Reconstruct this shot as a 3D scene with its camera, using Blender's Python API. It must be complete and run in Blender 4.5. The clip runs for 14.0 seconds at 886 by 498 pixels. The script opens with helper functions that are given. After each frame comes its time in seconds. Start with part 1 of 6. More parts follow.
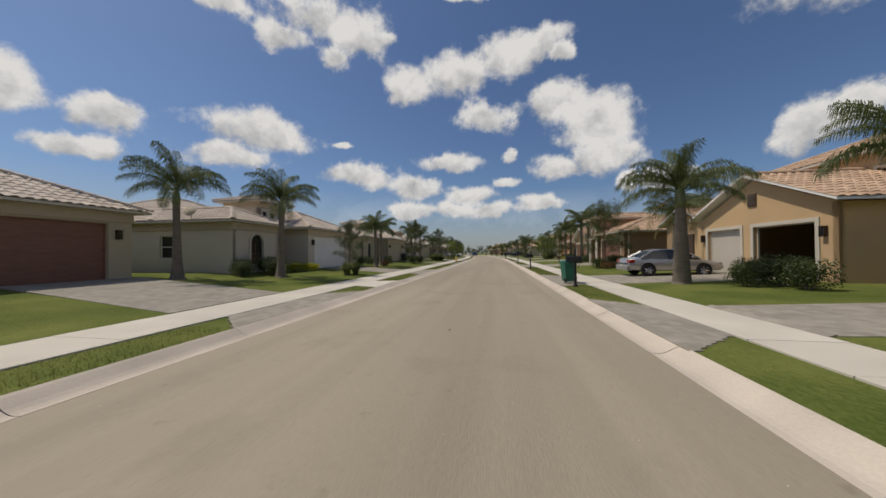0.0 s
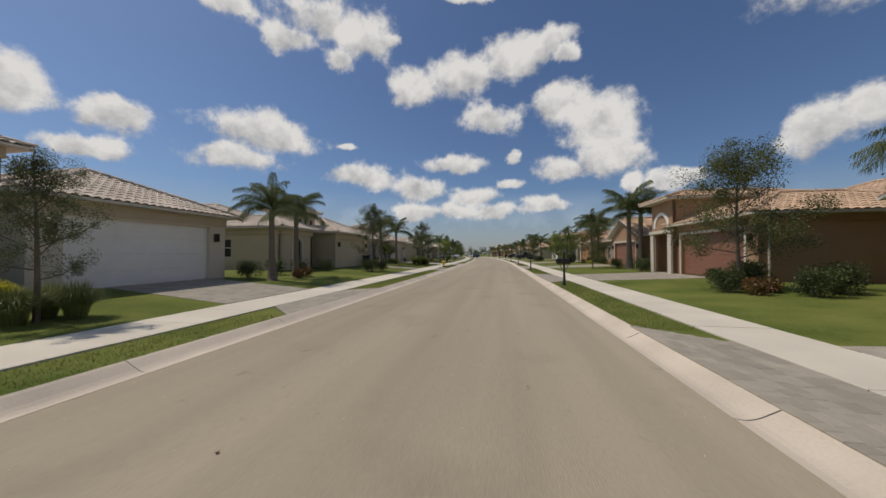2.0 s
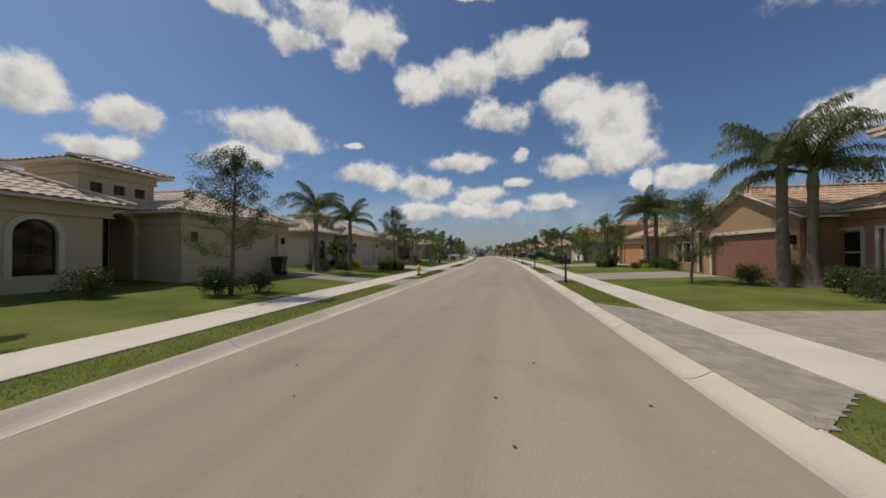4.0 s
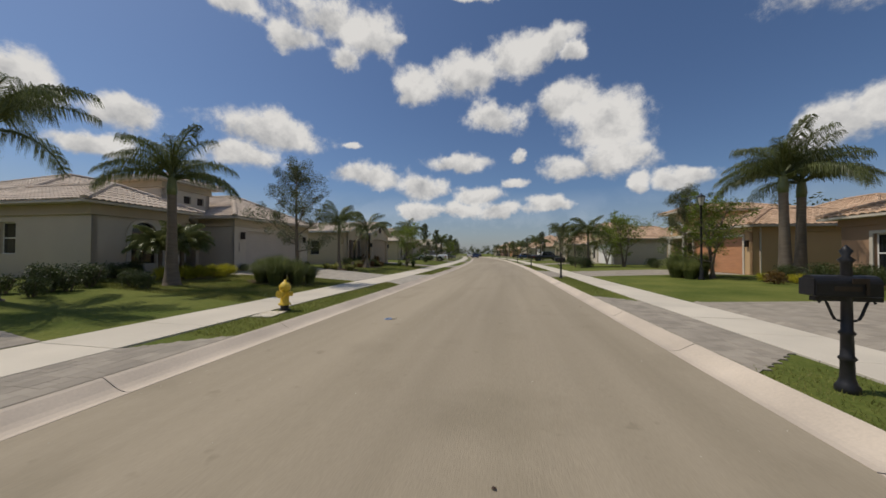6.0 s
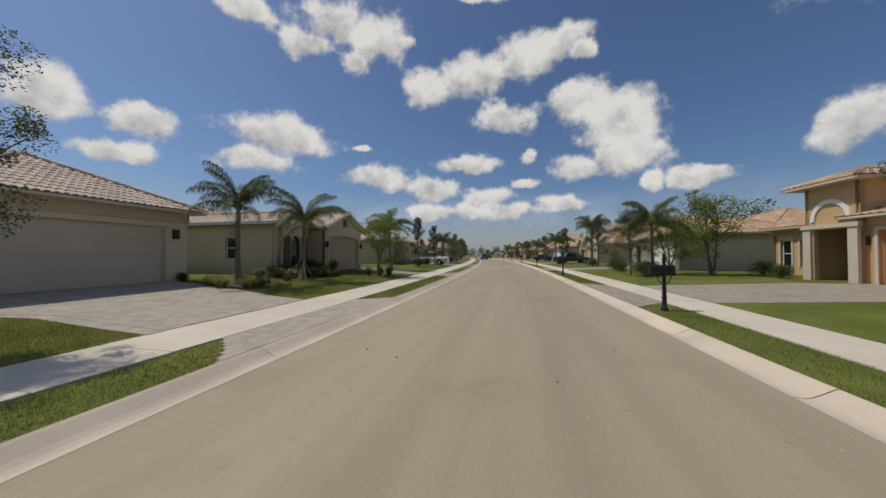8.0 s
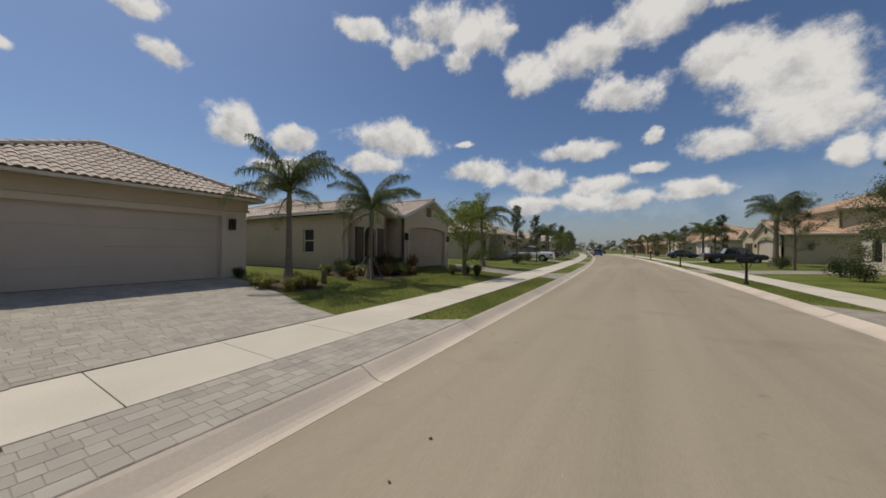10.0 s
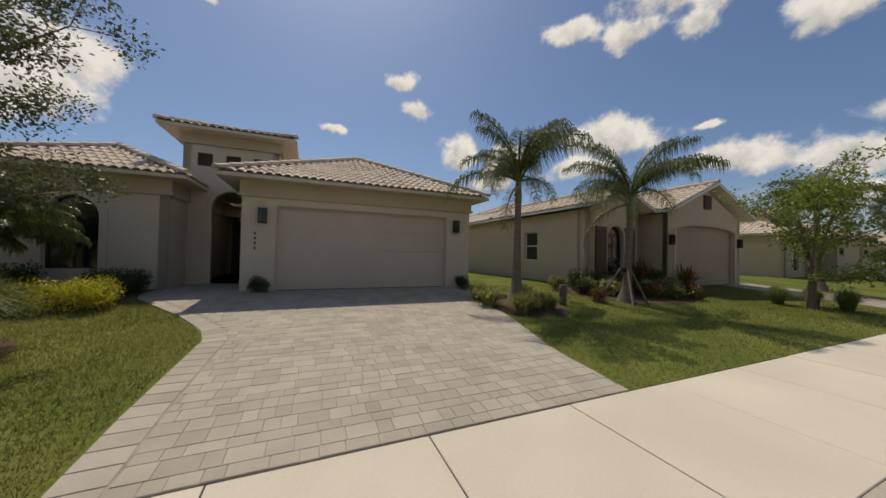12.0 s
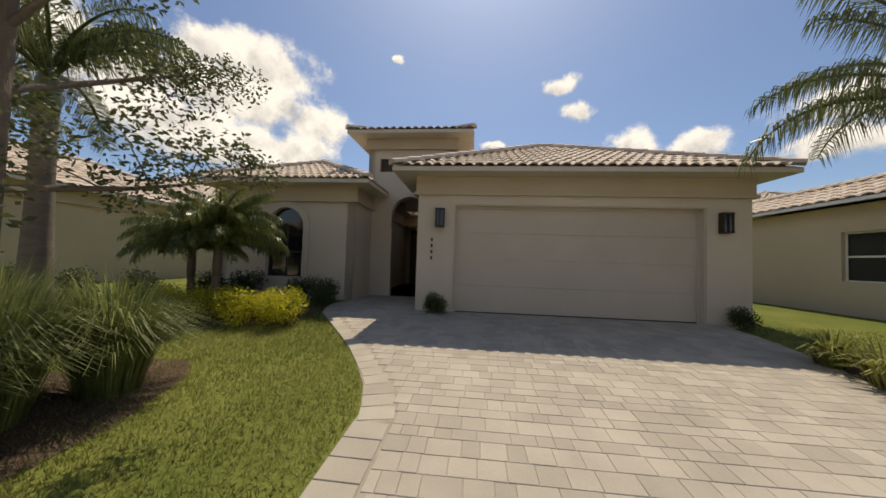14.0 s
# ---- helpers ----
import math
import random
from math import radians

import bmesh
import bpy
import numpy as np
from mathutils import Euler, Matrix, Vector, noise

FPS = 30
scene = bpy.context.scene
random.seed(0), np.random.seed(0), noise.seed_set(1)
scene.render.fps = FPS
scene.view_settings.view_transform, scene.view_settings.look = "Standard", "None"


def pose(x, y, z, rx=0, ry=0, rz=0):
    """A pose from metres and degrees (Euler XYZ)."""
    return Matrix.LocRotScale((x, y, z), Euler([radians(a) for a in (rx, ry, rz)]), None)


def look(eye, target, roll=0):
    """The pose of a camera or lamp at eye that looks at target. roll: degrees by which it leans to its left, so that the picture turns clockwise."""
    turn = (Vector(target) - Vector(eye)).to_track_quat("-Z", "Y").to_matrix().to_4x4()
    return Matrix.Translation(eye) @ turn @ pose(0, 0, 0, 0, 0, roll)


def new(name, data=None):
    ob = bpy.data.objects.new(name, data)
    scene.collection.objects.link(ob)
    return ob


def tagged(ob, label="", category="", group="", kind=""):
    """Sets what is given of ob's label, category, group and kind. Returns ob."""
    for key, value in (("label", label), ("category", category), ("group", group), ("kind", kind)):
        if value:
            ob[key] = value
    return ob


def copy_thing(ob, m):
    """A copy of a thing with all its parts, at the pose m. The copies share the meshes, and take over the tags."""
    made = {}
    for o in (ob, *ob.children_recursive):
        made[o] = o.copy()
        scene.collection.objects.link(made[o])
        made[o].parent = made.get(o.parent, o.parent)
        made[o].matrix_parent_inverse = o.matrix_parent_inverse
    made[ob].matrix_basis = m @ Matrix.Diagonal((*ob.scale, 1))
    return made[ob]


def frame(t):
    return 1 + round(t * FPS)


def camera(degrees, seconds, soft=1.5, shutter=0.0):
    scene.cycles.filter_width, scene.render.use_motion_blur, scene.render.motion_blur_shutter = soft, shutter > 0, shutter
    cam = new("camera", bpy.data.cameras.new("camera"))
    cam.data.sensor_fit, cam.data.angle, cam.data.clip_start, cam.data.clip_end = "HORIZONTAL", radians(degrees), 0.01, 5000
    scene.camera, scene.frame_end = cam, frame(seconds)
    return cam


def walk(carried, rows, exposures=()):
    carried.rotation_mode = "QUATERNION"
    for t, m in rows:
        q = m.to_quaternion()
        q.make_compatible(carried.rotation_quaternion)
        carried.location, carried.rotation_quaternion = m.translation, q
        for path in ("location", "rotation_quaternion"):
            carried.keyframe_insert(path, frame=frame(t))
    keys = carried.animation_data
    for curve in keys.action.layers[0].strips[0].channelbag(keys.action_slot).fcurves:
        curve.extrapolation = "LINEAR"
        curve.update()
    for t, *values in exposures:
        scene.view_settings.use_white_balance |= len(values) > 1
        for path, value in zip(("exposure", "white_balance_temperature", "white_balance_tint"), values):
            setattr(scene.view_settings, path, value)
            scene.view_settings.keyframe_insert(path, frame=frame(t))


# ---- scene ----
cam = camera(110.0, 14.0, soft=1.6)

PATH = [
    (0, (-0.179, 12.673, 1.582), (-0.523, 14.643, 1.607), -0.38),
    (0.5, (-0.130, 16.185, 1.605), (-0.454, 18.158, 1.629), -0.08),
    (1, (-0.115, 19.669, 1.601), (-0.445, 21.642, 1.629), -0.00),
    (1.5, (-0.165, 23.162, 1.668), (-0.508, 25.133, 1.690), -0.07),
    (2, (-0.157, 26.476, 1.619), (-0.523, 28.442, 1.652), -0.10),
    (2.5, (-0.201, 29.786, 1.511), (-0.581, 31.750, 1.537), -0.51),
    (3, (-0.239, 33.069, 1.665), (-0.645, 35.027, 1.709), -0.40),
    (3.2, (-0.253, 34.514, 1.743), (-0.662, 36.471, 1.769), -0.35),
    (5.3, (-0.756, 49.030, 1.668), (-1.155, 50.989, 1.699), 0.28),
    (5.5, (-0.811, 50.469, 1.594), (-1.208, 52.429, 1.628), 0.23),
    (6, (-0.961, 54.082, 1.630), (-1.353, 56.043, 1.657), 0.30),
    (6.5, (-1.121, 57.344, 1.577), (-1.512, 59.305, 1.607), 0.47),
    (7, (-1.388, 60.243, 1.653), (-1.782, 62.204, 1.687), 0.31),
    (7.2, (-1.481, 61.338, 1.690), (-1.881, 63.297, 1.725), 0.42),
    (9.3, (-1.765, 67.322, 1.710), (-2.509, 69.178, 1.728), -0.08),
    (9.5, (-2.054, 67.774, 1.751), (-2.879, 69.596, 1.763), 0.51),
    (10, (-2.753, 68.900, 1.729), (-3.801, 70.604, 1.724), 0.44),
    (10.5, (-3.470, 69.711, 1.664), (-4.768, 71.233, 1.648), 1.21),
    (11, (-4.274, 70.216, 1.607), (-5.814, 71.493, 1.580), 1.09),
    (11.5, (-5.173, 70.586, 1.595), (-6.909, 71.578, 1.592), 0.02),
    (12, (-6.185, 70.473, 1.643), (-8.042, 71.213, 1.676), 1.16),
    (12.5, (-7.093, 70.344, 1.649), (-9.040, 70.797, 1.713), 0.98),
    (13, (-7.980, 70.260, 1.613), (-9.973, 70.407, 1.697), 0.22),
    (13.5, (-8.555, 70.051, 1.639), (-10.553, 69.978, 1.707), 1.54),
    (14, (-8.983, 69.927, 1.649), (-10.967, 69.691, 1.724), 1.87),
]
EXPOSURES = [(0, -0.24, 6900, 10), (9.5, -0.27, 6900, 10), (11, -0.26, 7200, 10), (12.5, 0.0, 7700, 10), (14, 0.3, 7900, 10)]
walk(cam, [(t, look(eye, target, roll)) for t, eye, target, roll in PATH], EXPOSURES)

# ---- sky and sun ----
SUN_AZ, SUN_EL = 90.0, 60.5      # degrees left of the road's start, degrees up
sun = new("sun", bpy.data.lights.new("sun", "SUN"))
sun.data.energy, sun.data.angle, sun.data.color = 3.2, radians(0.55), (1.0, 0.95, 0.87)
sun_way = Vector((-math.sin(radians(SUN_AZ)) * math.cos(radians(SUN_EL)), math.cos(radians(SUN_AZ)) * math.cos(radians(SUN_EL)), math.sin(radians(SUN_EL))))
sun.matrix_basis = Matrix.Translation((0, 60, 60)) @ sun_way.to_track_quat("Z", "Y").to_matrix().to_4x4()

world = bpy.data.worlds.new("world")
scene.world = world
world.use_nodes = True
WT = world.node_tree
WT.nodes.clear()


def wnode(kind, **kw):
    n = WT.nodes.new(kind)
    for k, v in kw.items():
        if k == "operation":
            n.operation = v
    return n


def wlink(a, b):
    WT.links.new(a, b)


def wmath(op, a, b=None, c=None):
    n = WT.nodes.new("ShaderNodeMath")
    n.operation = op
    for i, v in enumerate((a, b, c)):
        if v is None:
            continue
        if isinstance(v, (int, float)):
            n.inputs[i].default_value = v
        else:
            wlink(v, n.inputs[i])
    return n.outputs[0]


sky = WT.nodes.new("ShaderNodeTexSky")
sky.sky_type = "NISHITA"
sky.sun_disc = False
sky.sun_elevation, sky.sun_rotation = radians(SUN_EL), radians(-SUN_AZ)
sky.air_density, sky.dust_density, sky.ozone_density = 1.0, 1.1, 2.2
coord = WT.nodes.new("ShaderNodeTexCoord")
sep = WT.nodes.new("ShaderNodeSeparateXYZ")
wlink(coord.outputs["Generated"], sep.inputs[0])
elev = wmath("MULTIPLY", wmath("ARCSINE", sep.outputs[2]), 57.2958)
azim = wmath("MULTIPLY", wmath("ARCTAN2", wmath("MULTIPLY", sep.outputs[0], -1.0), sep.outputs[1]), 57.2958)
warp = WT.nodes.new("ShaderNodeTexNoise")
warp.inputs["Scale"].default_value, warp.inputs["Detail"].default_value, warp.inputs["Roughness"].default_value = 11.0, 6.0, 0.55
wlink(coord.outputs["Generated"], warp.inputs["Vector"])
wsep = WT.nodes.new("ShaderNodeSeparateColor")
wlink(warp.outputs["Color"], wsep.inputs[0])
ae = WT.nodes.new("ShaderNodeCombineXYZ")
wlink(wmath("ADD", azim, wmath("MULTIPLY", wmath("SUBTRACT", wsep.outputs[0], 0.5), 6.5)), ae.inputs[0])
wlink(wmath("ADD", elev, wmath("MULTIPLY", wmath("SUBTRACT", wsep.outputs[1], 0.5), 4.2)), ae.inputs[1])
state = None


def cloud(az, el, half_az, half_el):
    """One soft lobe of cumulus; all lobes melt together into the sky's field of cloud (x), and each knows its sunlit top from its base (y)."""
    global state
    here = ae.outputs[0]
    if state is not None:
        after = WT.nodes.new("ShaderNodeVectorMath")      # keeps the lobes in one order, so that few values wait at a time
        after.operation = "MULTIPLY_ADD"
        wlink(state, after.inputs[0])
        after.inputs[1].default_value = (1e-7, 1e-7, 1e-7)
        wlink(here, after.inputs[2])
        here = after.outputs[0]
    mul = WT.nodes.new("ShaderNodeVectorMath")
    mul.operation = "MULTIPLY_ADD"
    wlink(here, mul.inputs[0])
    mul.inputs[1].default_value = (1 / half_az, 1 / half_el, 0)
    mul.inputs[2].default_value = (-az / half_az, -el / half_el, 0)
    ln = WT.nodes.new("ShaderNodeVectorMath")
    ln.operation = "LENGTH"
    wlink(mul.outputs[0], ln.inputs[0])
    up = WT.nodes.new("ShaderNodeSeparateXYZ")
    wlink(mul.outputs[0], up.inputs[0])
    both = WT.nodes.new("ShaderNodeCombineXYZ")
    if state is None:
        wlink(ln.outputs[1], both.inputs[0])
        wlink(up.outputs[1], both.inputs[1])
    else:
        last = WT.nodes.new("ShaderNodeSeparateXYZ")
        wlink(state, last.inputs[0])
        pick = WT.nodes.new("ShaderNodeMath")
        pick.operation, pick.use_clamp = "MULTIPLY_ADD", True
        wlink(wmath("SUBTRACT", last.outputs[0], ln.outputs[1]), pick.inputs[0])
        pick.inputs[1].default_value, pick.inputs[2].default_value = 1.4, 0.5
        wlink(wmath("SMOOTH_MIN", last.outputs[0], ln.outputs[1], 0.4), both.inputs[0])
        wlink(wmath("MULTIPLY_ADD", pick.outputs[0], wmath("SUBTRACT", up.outputs[1], last.outputs[1]), last.outputs[1]), both.inputs[1])
    state = both.outputs[0]


cloud(32.2, 35.9, 6.8, 2.8)
cloud(25.4, 34.8, 7.1, 3.7)
cloud(28.3, 31.3, 3.1, 1.7)
cloud(20.1, 34.5, 2.2, 1.3)
cloud(37.6, 32.2, 4.4, 2.4)
cloud(46.3, 33.9, 4.6, 1.6)
cloud(15.7, 28.2, 4.8, 2.9)
cloud(6.1, 29.8, 7.3, 3.5)
cloud(-2.2, 31.7, 6.4, 3.1)
cloud(-7.6, 32.9, 5.1, 2.2)
cloud(-11.8, 31.0, 1.9, 1.1)
cloud(1.6, 23.5, 5.6, 2.5)
cloud(-10.4, 24.7, 5.0, 3.3)
cloud(-16.1, 20.5, 6.9, 4.8)
cloud(-17.4, 15.7, 6.0, 3.5)
cloud(-10.3, 14.5, 4.1, 2.3)
cloud(24.8, 13.7, 6.3, 2.4)
cloud(40.0, 18.8, 8.7, 3.3)
cloud(43.6, 14.8, 6.5, 2.2)
cloud(65.5, 17.9, 3.9, 3.1)
cloud(57.7, 17.3, 4.1, 2.4)
cloud(60.1, 13.1, 3.2, 1.5)
cloud(8.1, 16.2, 5.9, 1.9)
cloud(14.7, 11.9, 4.4, 2.2)
cloud(4.5, 10.3, 5.3, 1.8)
cloud(-2.2, 12.6, 3.2, 1.0)
cloud(15.9, 7.7, 4.7, 1.7)
cloud(8.6, 7.9, 5.2, 1.9)
cloud(0.4, 7.5, 6.0, 1.6)
cloud(-7.5, 8.8, 4.7, 1.6)
cloud(-20.5, 10.8, 1.8, 1.6)
cloud(-40.4, 14.9, 3.2, 3.0)
cloud(-43.6, 15.7, 2.1, 2.9)
cloud(-26.3, 11.1, 3.9, 1.6)
cloud(-2.2, 17.0, 1.6, 1.3)
cloud(28.0, 18.3, 1.4, 0.5)
cloud(4.6, 39.8, 5.3, 0.9)
cloud(127.5, 23.3, 7.9, 5.1)
cloud(131.6, 16.2, 10.8, 3.9)
cloud(137.6, 16.2, 3.8, 4.3)
cloud(121.7, 17.4, 5.3, 2.8)
cloud(105.8, 32.8, 1.1, 0.7)
cloud(76.1, 29.2, 3.1, 1.6)
cloud(73.7, 25.2, 3.5, 1.7)
cloud(88.2, 20.7, 1.8, 0.7)
cloud(128.8, 28.3, 8.9, 3.8)
cloud(135.7, 23.1, 7.4, 4.4)
cloud(119.8, 21.8, 5.3, 3.7)
for k in range(20):
    a = 130 + k * 9.5 + random.uniform(-4, 4)
    e = random.uniform(8, 34)
    cloud(a if a <= 180 else a - 360, e, random.uniform(6, 12), random.uniform(3, 5))

final = WT.nodes.new("ShaderNodeSeparateXYZ")
wlink(state, final.inputs[0])
field, height = final.outputs[0], final.outputs[1]
nz = WT.nodes.new("ShaderNodeTexNoise")
nz.inputs["Scale"].default_value, nz.inputs["Detail"].default_value, nz.inputs["Roughness"].default_value = 15.0, 9.0, 0.66
wlink(coord.outputs["Generated"], nz.inputs["Vector"])
nz2 = WT.nodes.new("ShaderNodeTexNoise")
nz2.inputs["Scale"].default_value, nz2.inputs["Detail"].default_value, nz2.inputs["Roughness"].default_value = 6.0, 6.0, 0.6
wlink(coord.outputs["Generated"], nz2.inputs["Vector"])
dens = wmath("SUBTRACT", wmath("ADD", 1.0, wmath("ADD", wmath("MULTIPLY", wmath("SUBTRACT", nz.outputs[0], 0.5), 1.5), wmath("MULTIPLY", wmath("SUBTRACT", nz2.outputs[0], 0.5), 0.9))), field)
ramp = WT.nodes.new("ShaderNodeMapRange")
ramp.interpolation_type = "SMOOTHERSTEP"
wlink(dens, ramp.inputs[0])
ramp.inputs[1].default_value, ramp.inputs[2].default_value = -0.2, 0.5
haze = WT.nodes.new("ShaderNodeMapRange")
wlink(elev, haze.inputs[0])
haze.inputs[1].default_value, haze.inputs[2].default_value = 11.0, 0.0
haze.inputs[3].default_value, haze.inputs[4].default_value = 0.0, 0.62
veil = wmath("MAXIMUM", ramp.outputs[0], wmath("MULTIPLY", haze.outputs[0], wmath("ADD", 0.75, wmath("MULTIPLY", nz2.outputs[0], 0.2))))
body_shade = WT.nodes.new("ShaderNodeMapRange")
above = WT.nodes.new("ShaderNodeVectorMath")
above.operation = "ADD"
wlink(coord.outputs["Generated"], above.inputs[0])
above.inputs[1].default_value = (-0.012, 0.006, 0.022)
nz3 = WT.nodes.new("ShaderNodeTexNoise")
nz3.inputs["Scale"].default_value, nz3.inputs["Detail"].default_value, nz3.inputs["Roughness"].default_value = 17.0, 5.0, 0.55
wlink(above.outputs[0], nz3.inputs["Vector"])
wlink(wmath("ADD", wmath("MULTIPLY", wmath("SUBTRACT", nz3.outputs[0], nz.outputs[0]), 1.5), wmath("MULTIPLY_ADD", height, -0.42, wmath("MULTIPLY", dens, 0.16))), body_shade.inputs[0])
body_shade.inputs[1].default_value, body_shade.inputs[2].default_value = -0.1, 0.62
shade = WT.nodes.new("ShaderNodeMix")
shade.data_type = "RGBA"
wlink(body_shade.outputs[0], shade.inputs["Factor"])
shade.inputs["A"].default_value = (6.2, 6.25, 6.35, 1)
shade.inputs["B"].default_value = (3.2, 3.35, 3.65, 1)
mixc = WT.nodes.new("ShaderNodeMix")
mixc.data_type = "RGBA"
wlink(veil, mixc.inputs["Factor"])
deep = WT.nodes.new("ShaderNodeMix")
deep.data_type, deep.blend_type = "RGBA", "MULTIPLY"
deep.inputs["Factor"].default_value = 1.0
wlink(sky.outputs[0], deep.inputs["A"])
deep.inputs["B"].default_value = (0.50, 0.603, 0.75, 1)
wlink(deep.outputs["Result"], mixc.inputs["A"])
wlink(shade.outputs["Result"], mixc.inputs["B"])
bg = WT.nodes.new("ShaderNodeBackground")
bg.inputs[1].default_value = 0.13
wlink(mixc.outputs["Result"], bg.inputs[0])
wout = WT.nodes.new("ShaderNodeOutputWorld")
wlink(bg.outputs[0], wout.inputs[0])

# ---- the street's own measure: u metres right of the line, s metres along it; nearly straight, then a bend to the left ----
BEND, BEND_FROM, BEND_FAR = 3870.0, 76.0, 750.0
TURN = BEND_FROM / BEND
BEND_X, BEND_Y = -BEND * (1 - math.cos(TURN)), BEND * math.sin(TURN)


def heading(s):
    return s / BEND if s <= BEND_FROM else TURN + (s - BEND_FROM) / BEND_FAR


def P(u, s, z=0.0):
    a = heading(s)
    if s <= BEND_FROM:
        x, y = -BEND * (1 - math.cos(a)), BEND * math.sin(a)
    else:
        x, y = BEND_X - BEND_FAR * (math.cos(TURN) - math.cos(a)), BEND_Y + BEND_FAR * (math.sin(a) - math.sin(TURN))
    return Vector((x + u * math.cos(a), y + u * math.sin(a), z))


def at(u, s, z=0.0, turn=0.0):
    """A pose on the street: x across to the right, y along it, turned by degrees."""
    return Matrix.Translation(P(u, s, z)) @ Matrix.Rotation(heading(s) + radians(turn), 4, "Z")


ROAD_L, ROAD_R = -4.78, 2.2           # edges of the asphalt
CURB = 0.44                          # width of gutter and curb
WALK_L, WALK_R = (-7.95, -6.35), (3.85, 5.25)


def ground_z(u):
    if u <= WALK_L[0]:
        return 0.15 + min(0.41, (WALK_L[0] - u) * 0.0582)
    if u >= WALK_R[1]:
        return 0.15 + min(0.25, (u - WALK_R[1]) * 0.04)
    return 0.12


# ---- materials ----
def mat(name, color, rough=0.8, metal=0.0, noise_scale=6.0, amount=0.25, fine=60.0, bump=0.15, bump_dist=0.01, spec=0.5, second=None, random_part=0.0, stretch=(1, 1, 1), coat=0.0):
    """A surface with variation at two scales, fine relief and, for loose pieces, a shift from piece to piece."""
    m = bpy.data.materials.new(name)
    m.use_nodes = True
    nt = m.node_tree
    nt.nodes.clear()
    out = nt.nodes.new("ShaderNodeOutputMaterial")
    bs = nt.nodes.new("ShaderNodeBsdfPrincipled")
    nt.links.new(bs.outputs[0], out.inputs[0])
    bs.inputs["Roughness"].default_value, bs.inputs["Metallic"].default_value = rough, metal
    bs.inputs["Specular IOR Level"].default_value = spec
    if coat:
        bs.inputs["Coat Weight"].default_value, bs.inputs["Coat Roughness"].default_value = coat, 0.06
    tc = nt.nodes.new("ShaderNodeTexCoord")
    mp = nt.nodes.new("ShaderNodeMapping")
    mp.inputs["Scale"].default_value = stretch
    geo = nt.nodes.new("ShaderNodeNewGeometry")
    nt.links.new(geo.outputs["Position"], mp.inputs["Vector"])
    n1 = nt.nodes.new("ShaderNodeTexNoise")
    n1.inputs["Scale"].default_value, n1.inputs["Detail"].default_value = noise_scale, 5
    n2 = nt.nodes.new("ShaderNodeTexNoise")
    n2.inputs["Scale"].default_value, n2.inputs["Detail"].default_value = fine, 4
    for n in (n1, n2):
        nt.links.new(mp.outputs[0], n.inputs["Vector"])
    add = nt.nodes.new("ShaderNodeMath")
    add.operation = "MULTIPLY_ADD"
    nt.links.new(n2.outputs[0], add.inputs[0])
    add.inputs[1].default_value = 0.45
    nt.links.new(n1.outputs[0], add.inputs[2])
    rng = nt.nodes.new("ShaderNodeMapRange")
    nt.links.new(add.outputs[0], rng.inputs[0])
    rng.inputs[1].default_value, rng.inputs[2].default_value = 0.45, 1.0
    mx = nt.nodes.new("ShaderNodeMix")
    mx.data_type = "RGBA"
    nt.links.new(rng.outputs[0], mx.inputs["Factor"])
    c = Vector(color)
    d = Vector(second) if second else c * (1 + amount)
    mx.inputs["A"].default_value = (*(c * (1 - amount)), 1)
    mx.inputs["B"].default_value = (*d, 1)
    last = mx.outputs["Result"]
    if random_part:
        oi = nt.nodes.new("ShaderNodeObjectInfo")
        isl = nt.nodes.new("ShaderNodeNewGeometry")
        sm = nt.nodes.new("ShaderNodeMath")
        sm.operation = "ADD"
        nt.links.new(oi.outputs["Random"], sm.inputs[0])
        nt.links.new(isl.outputs["Random Per Island"], sm.inputs[1])
        fr = nt.nodes.new("ShaderNodeMath")
        fr.operation = "FRACT"
        nt.links.new(sm.outputs[0], fr.inputs[0])
        mr = nt.nodes.new("ShaderNodeMapRange")
        nt.links.new(fr.outputs[0], mr.inputs[0])
        mr.inputs[3].default_value, mr.inputs[4].default_value = 1 - random_part, 1 + random_part
        hv = nt.nodes.new("ShaderNodeHueSaturation")
        nt.links.new(mr.outputs[0], hv.inputs["Value"])
        nt.links.new(last, hv.inputs["Color"])
        last = hv.outputs[0]
    nt.links.new(last, bs.inputs["Base Color"])
    if bump:
        bp = nt.nodes.new("ShaderNodeBump")
        bp.inputs["Strength"].default_value, bp.inputs["Distance"].default_value = bump, bump_dist
        nt.links.new(n2.outputs[0], bp.inputs["Height"])
        nt.links.new(bp.outputs[0], bs.inputs["Normal"])
    return m


def leaf_mat(name, color, second, trans=0.35, rough=0.45):
    """Foliage: light comes through the blade, each leaf differs a little."""
    m = mat(name, color, rough, second=second, noise_scale=0.9, fine=9, amount=0.3, bump=0, random_part=0.3, spec=0.35)
    nt = m.node_tree
    bs = next(n for n in nt.nodes if n.type == "BSDF_PRINCIPLED")
    out = next(n for n in nt.nodes if n.type == "OUTPUT_MATERIAL")
    tr = nt.nodes.new("ShaderNodeBsdfTranslucent")
    nt.links.new(bs.inputs["Base Color"].links[0].from_socket, tr.inputs[0])
    ms = nt.nodes.new("ShaderNodeMixShader")
    ms.inputs[0].default_value = trans
    nt.links.new(bs.outputs[0], ms.inputs[1])
    nt.links.new(tr.outputs[0], ms.inputs[2])
    nt.links.new(ms.outputs[0], out.inputs[0])
    return m


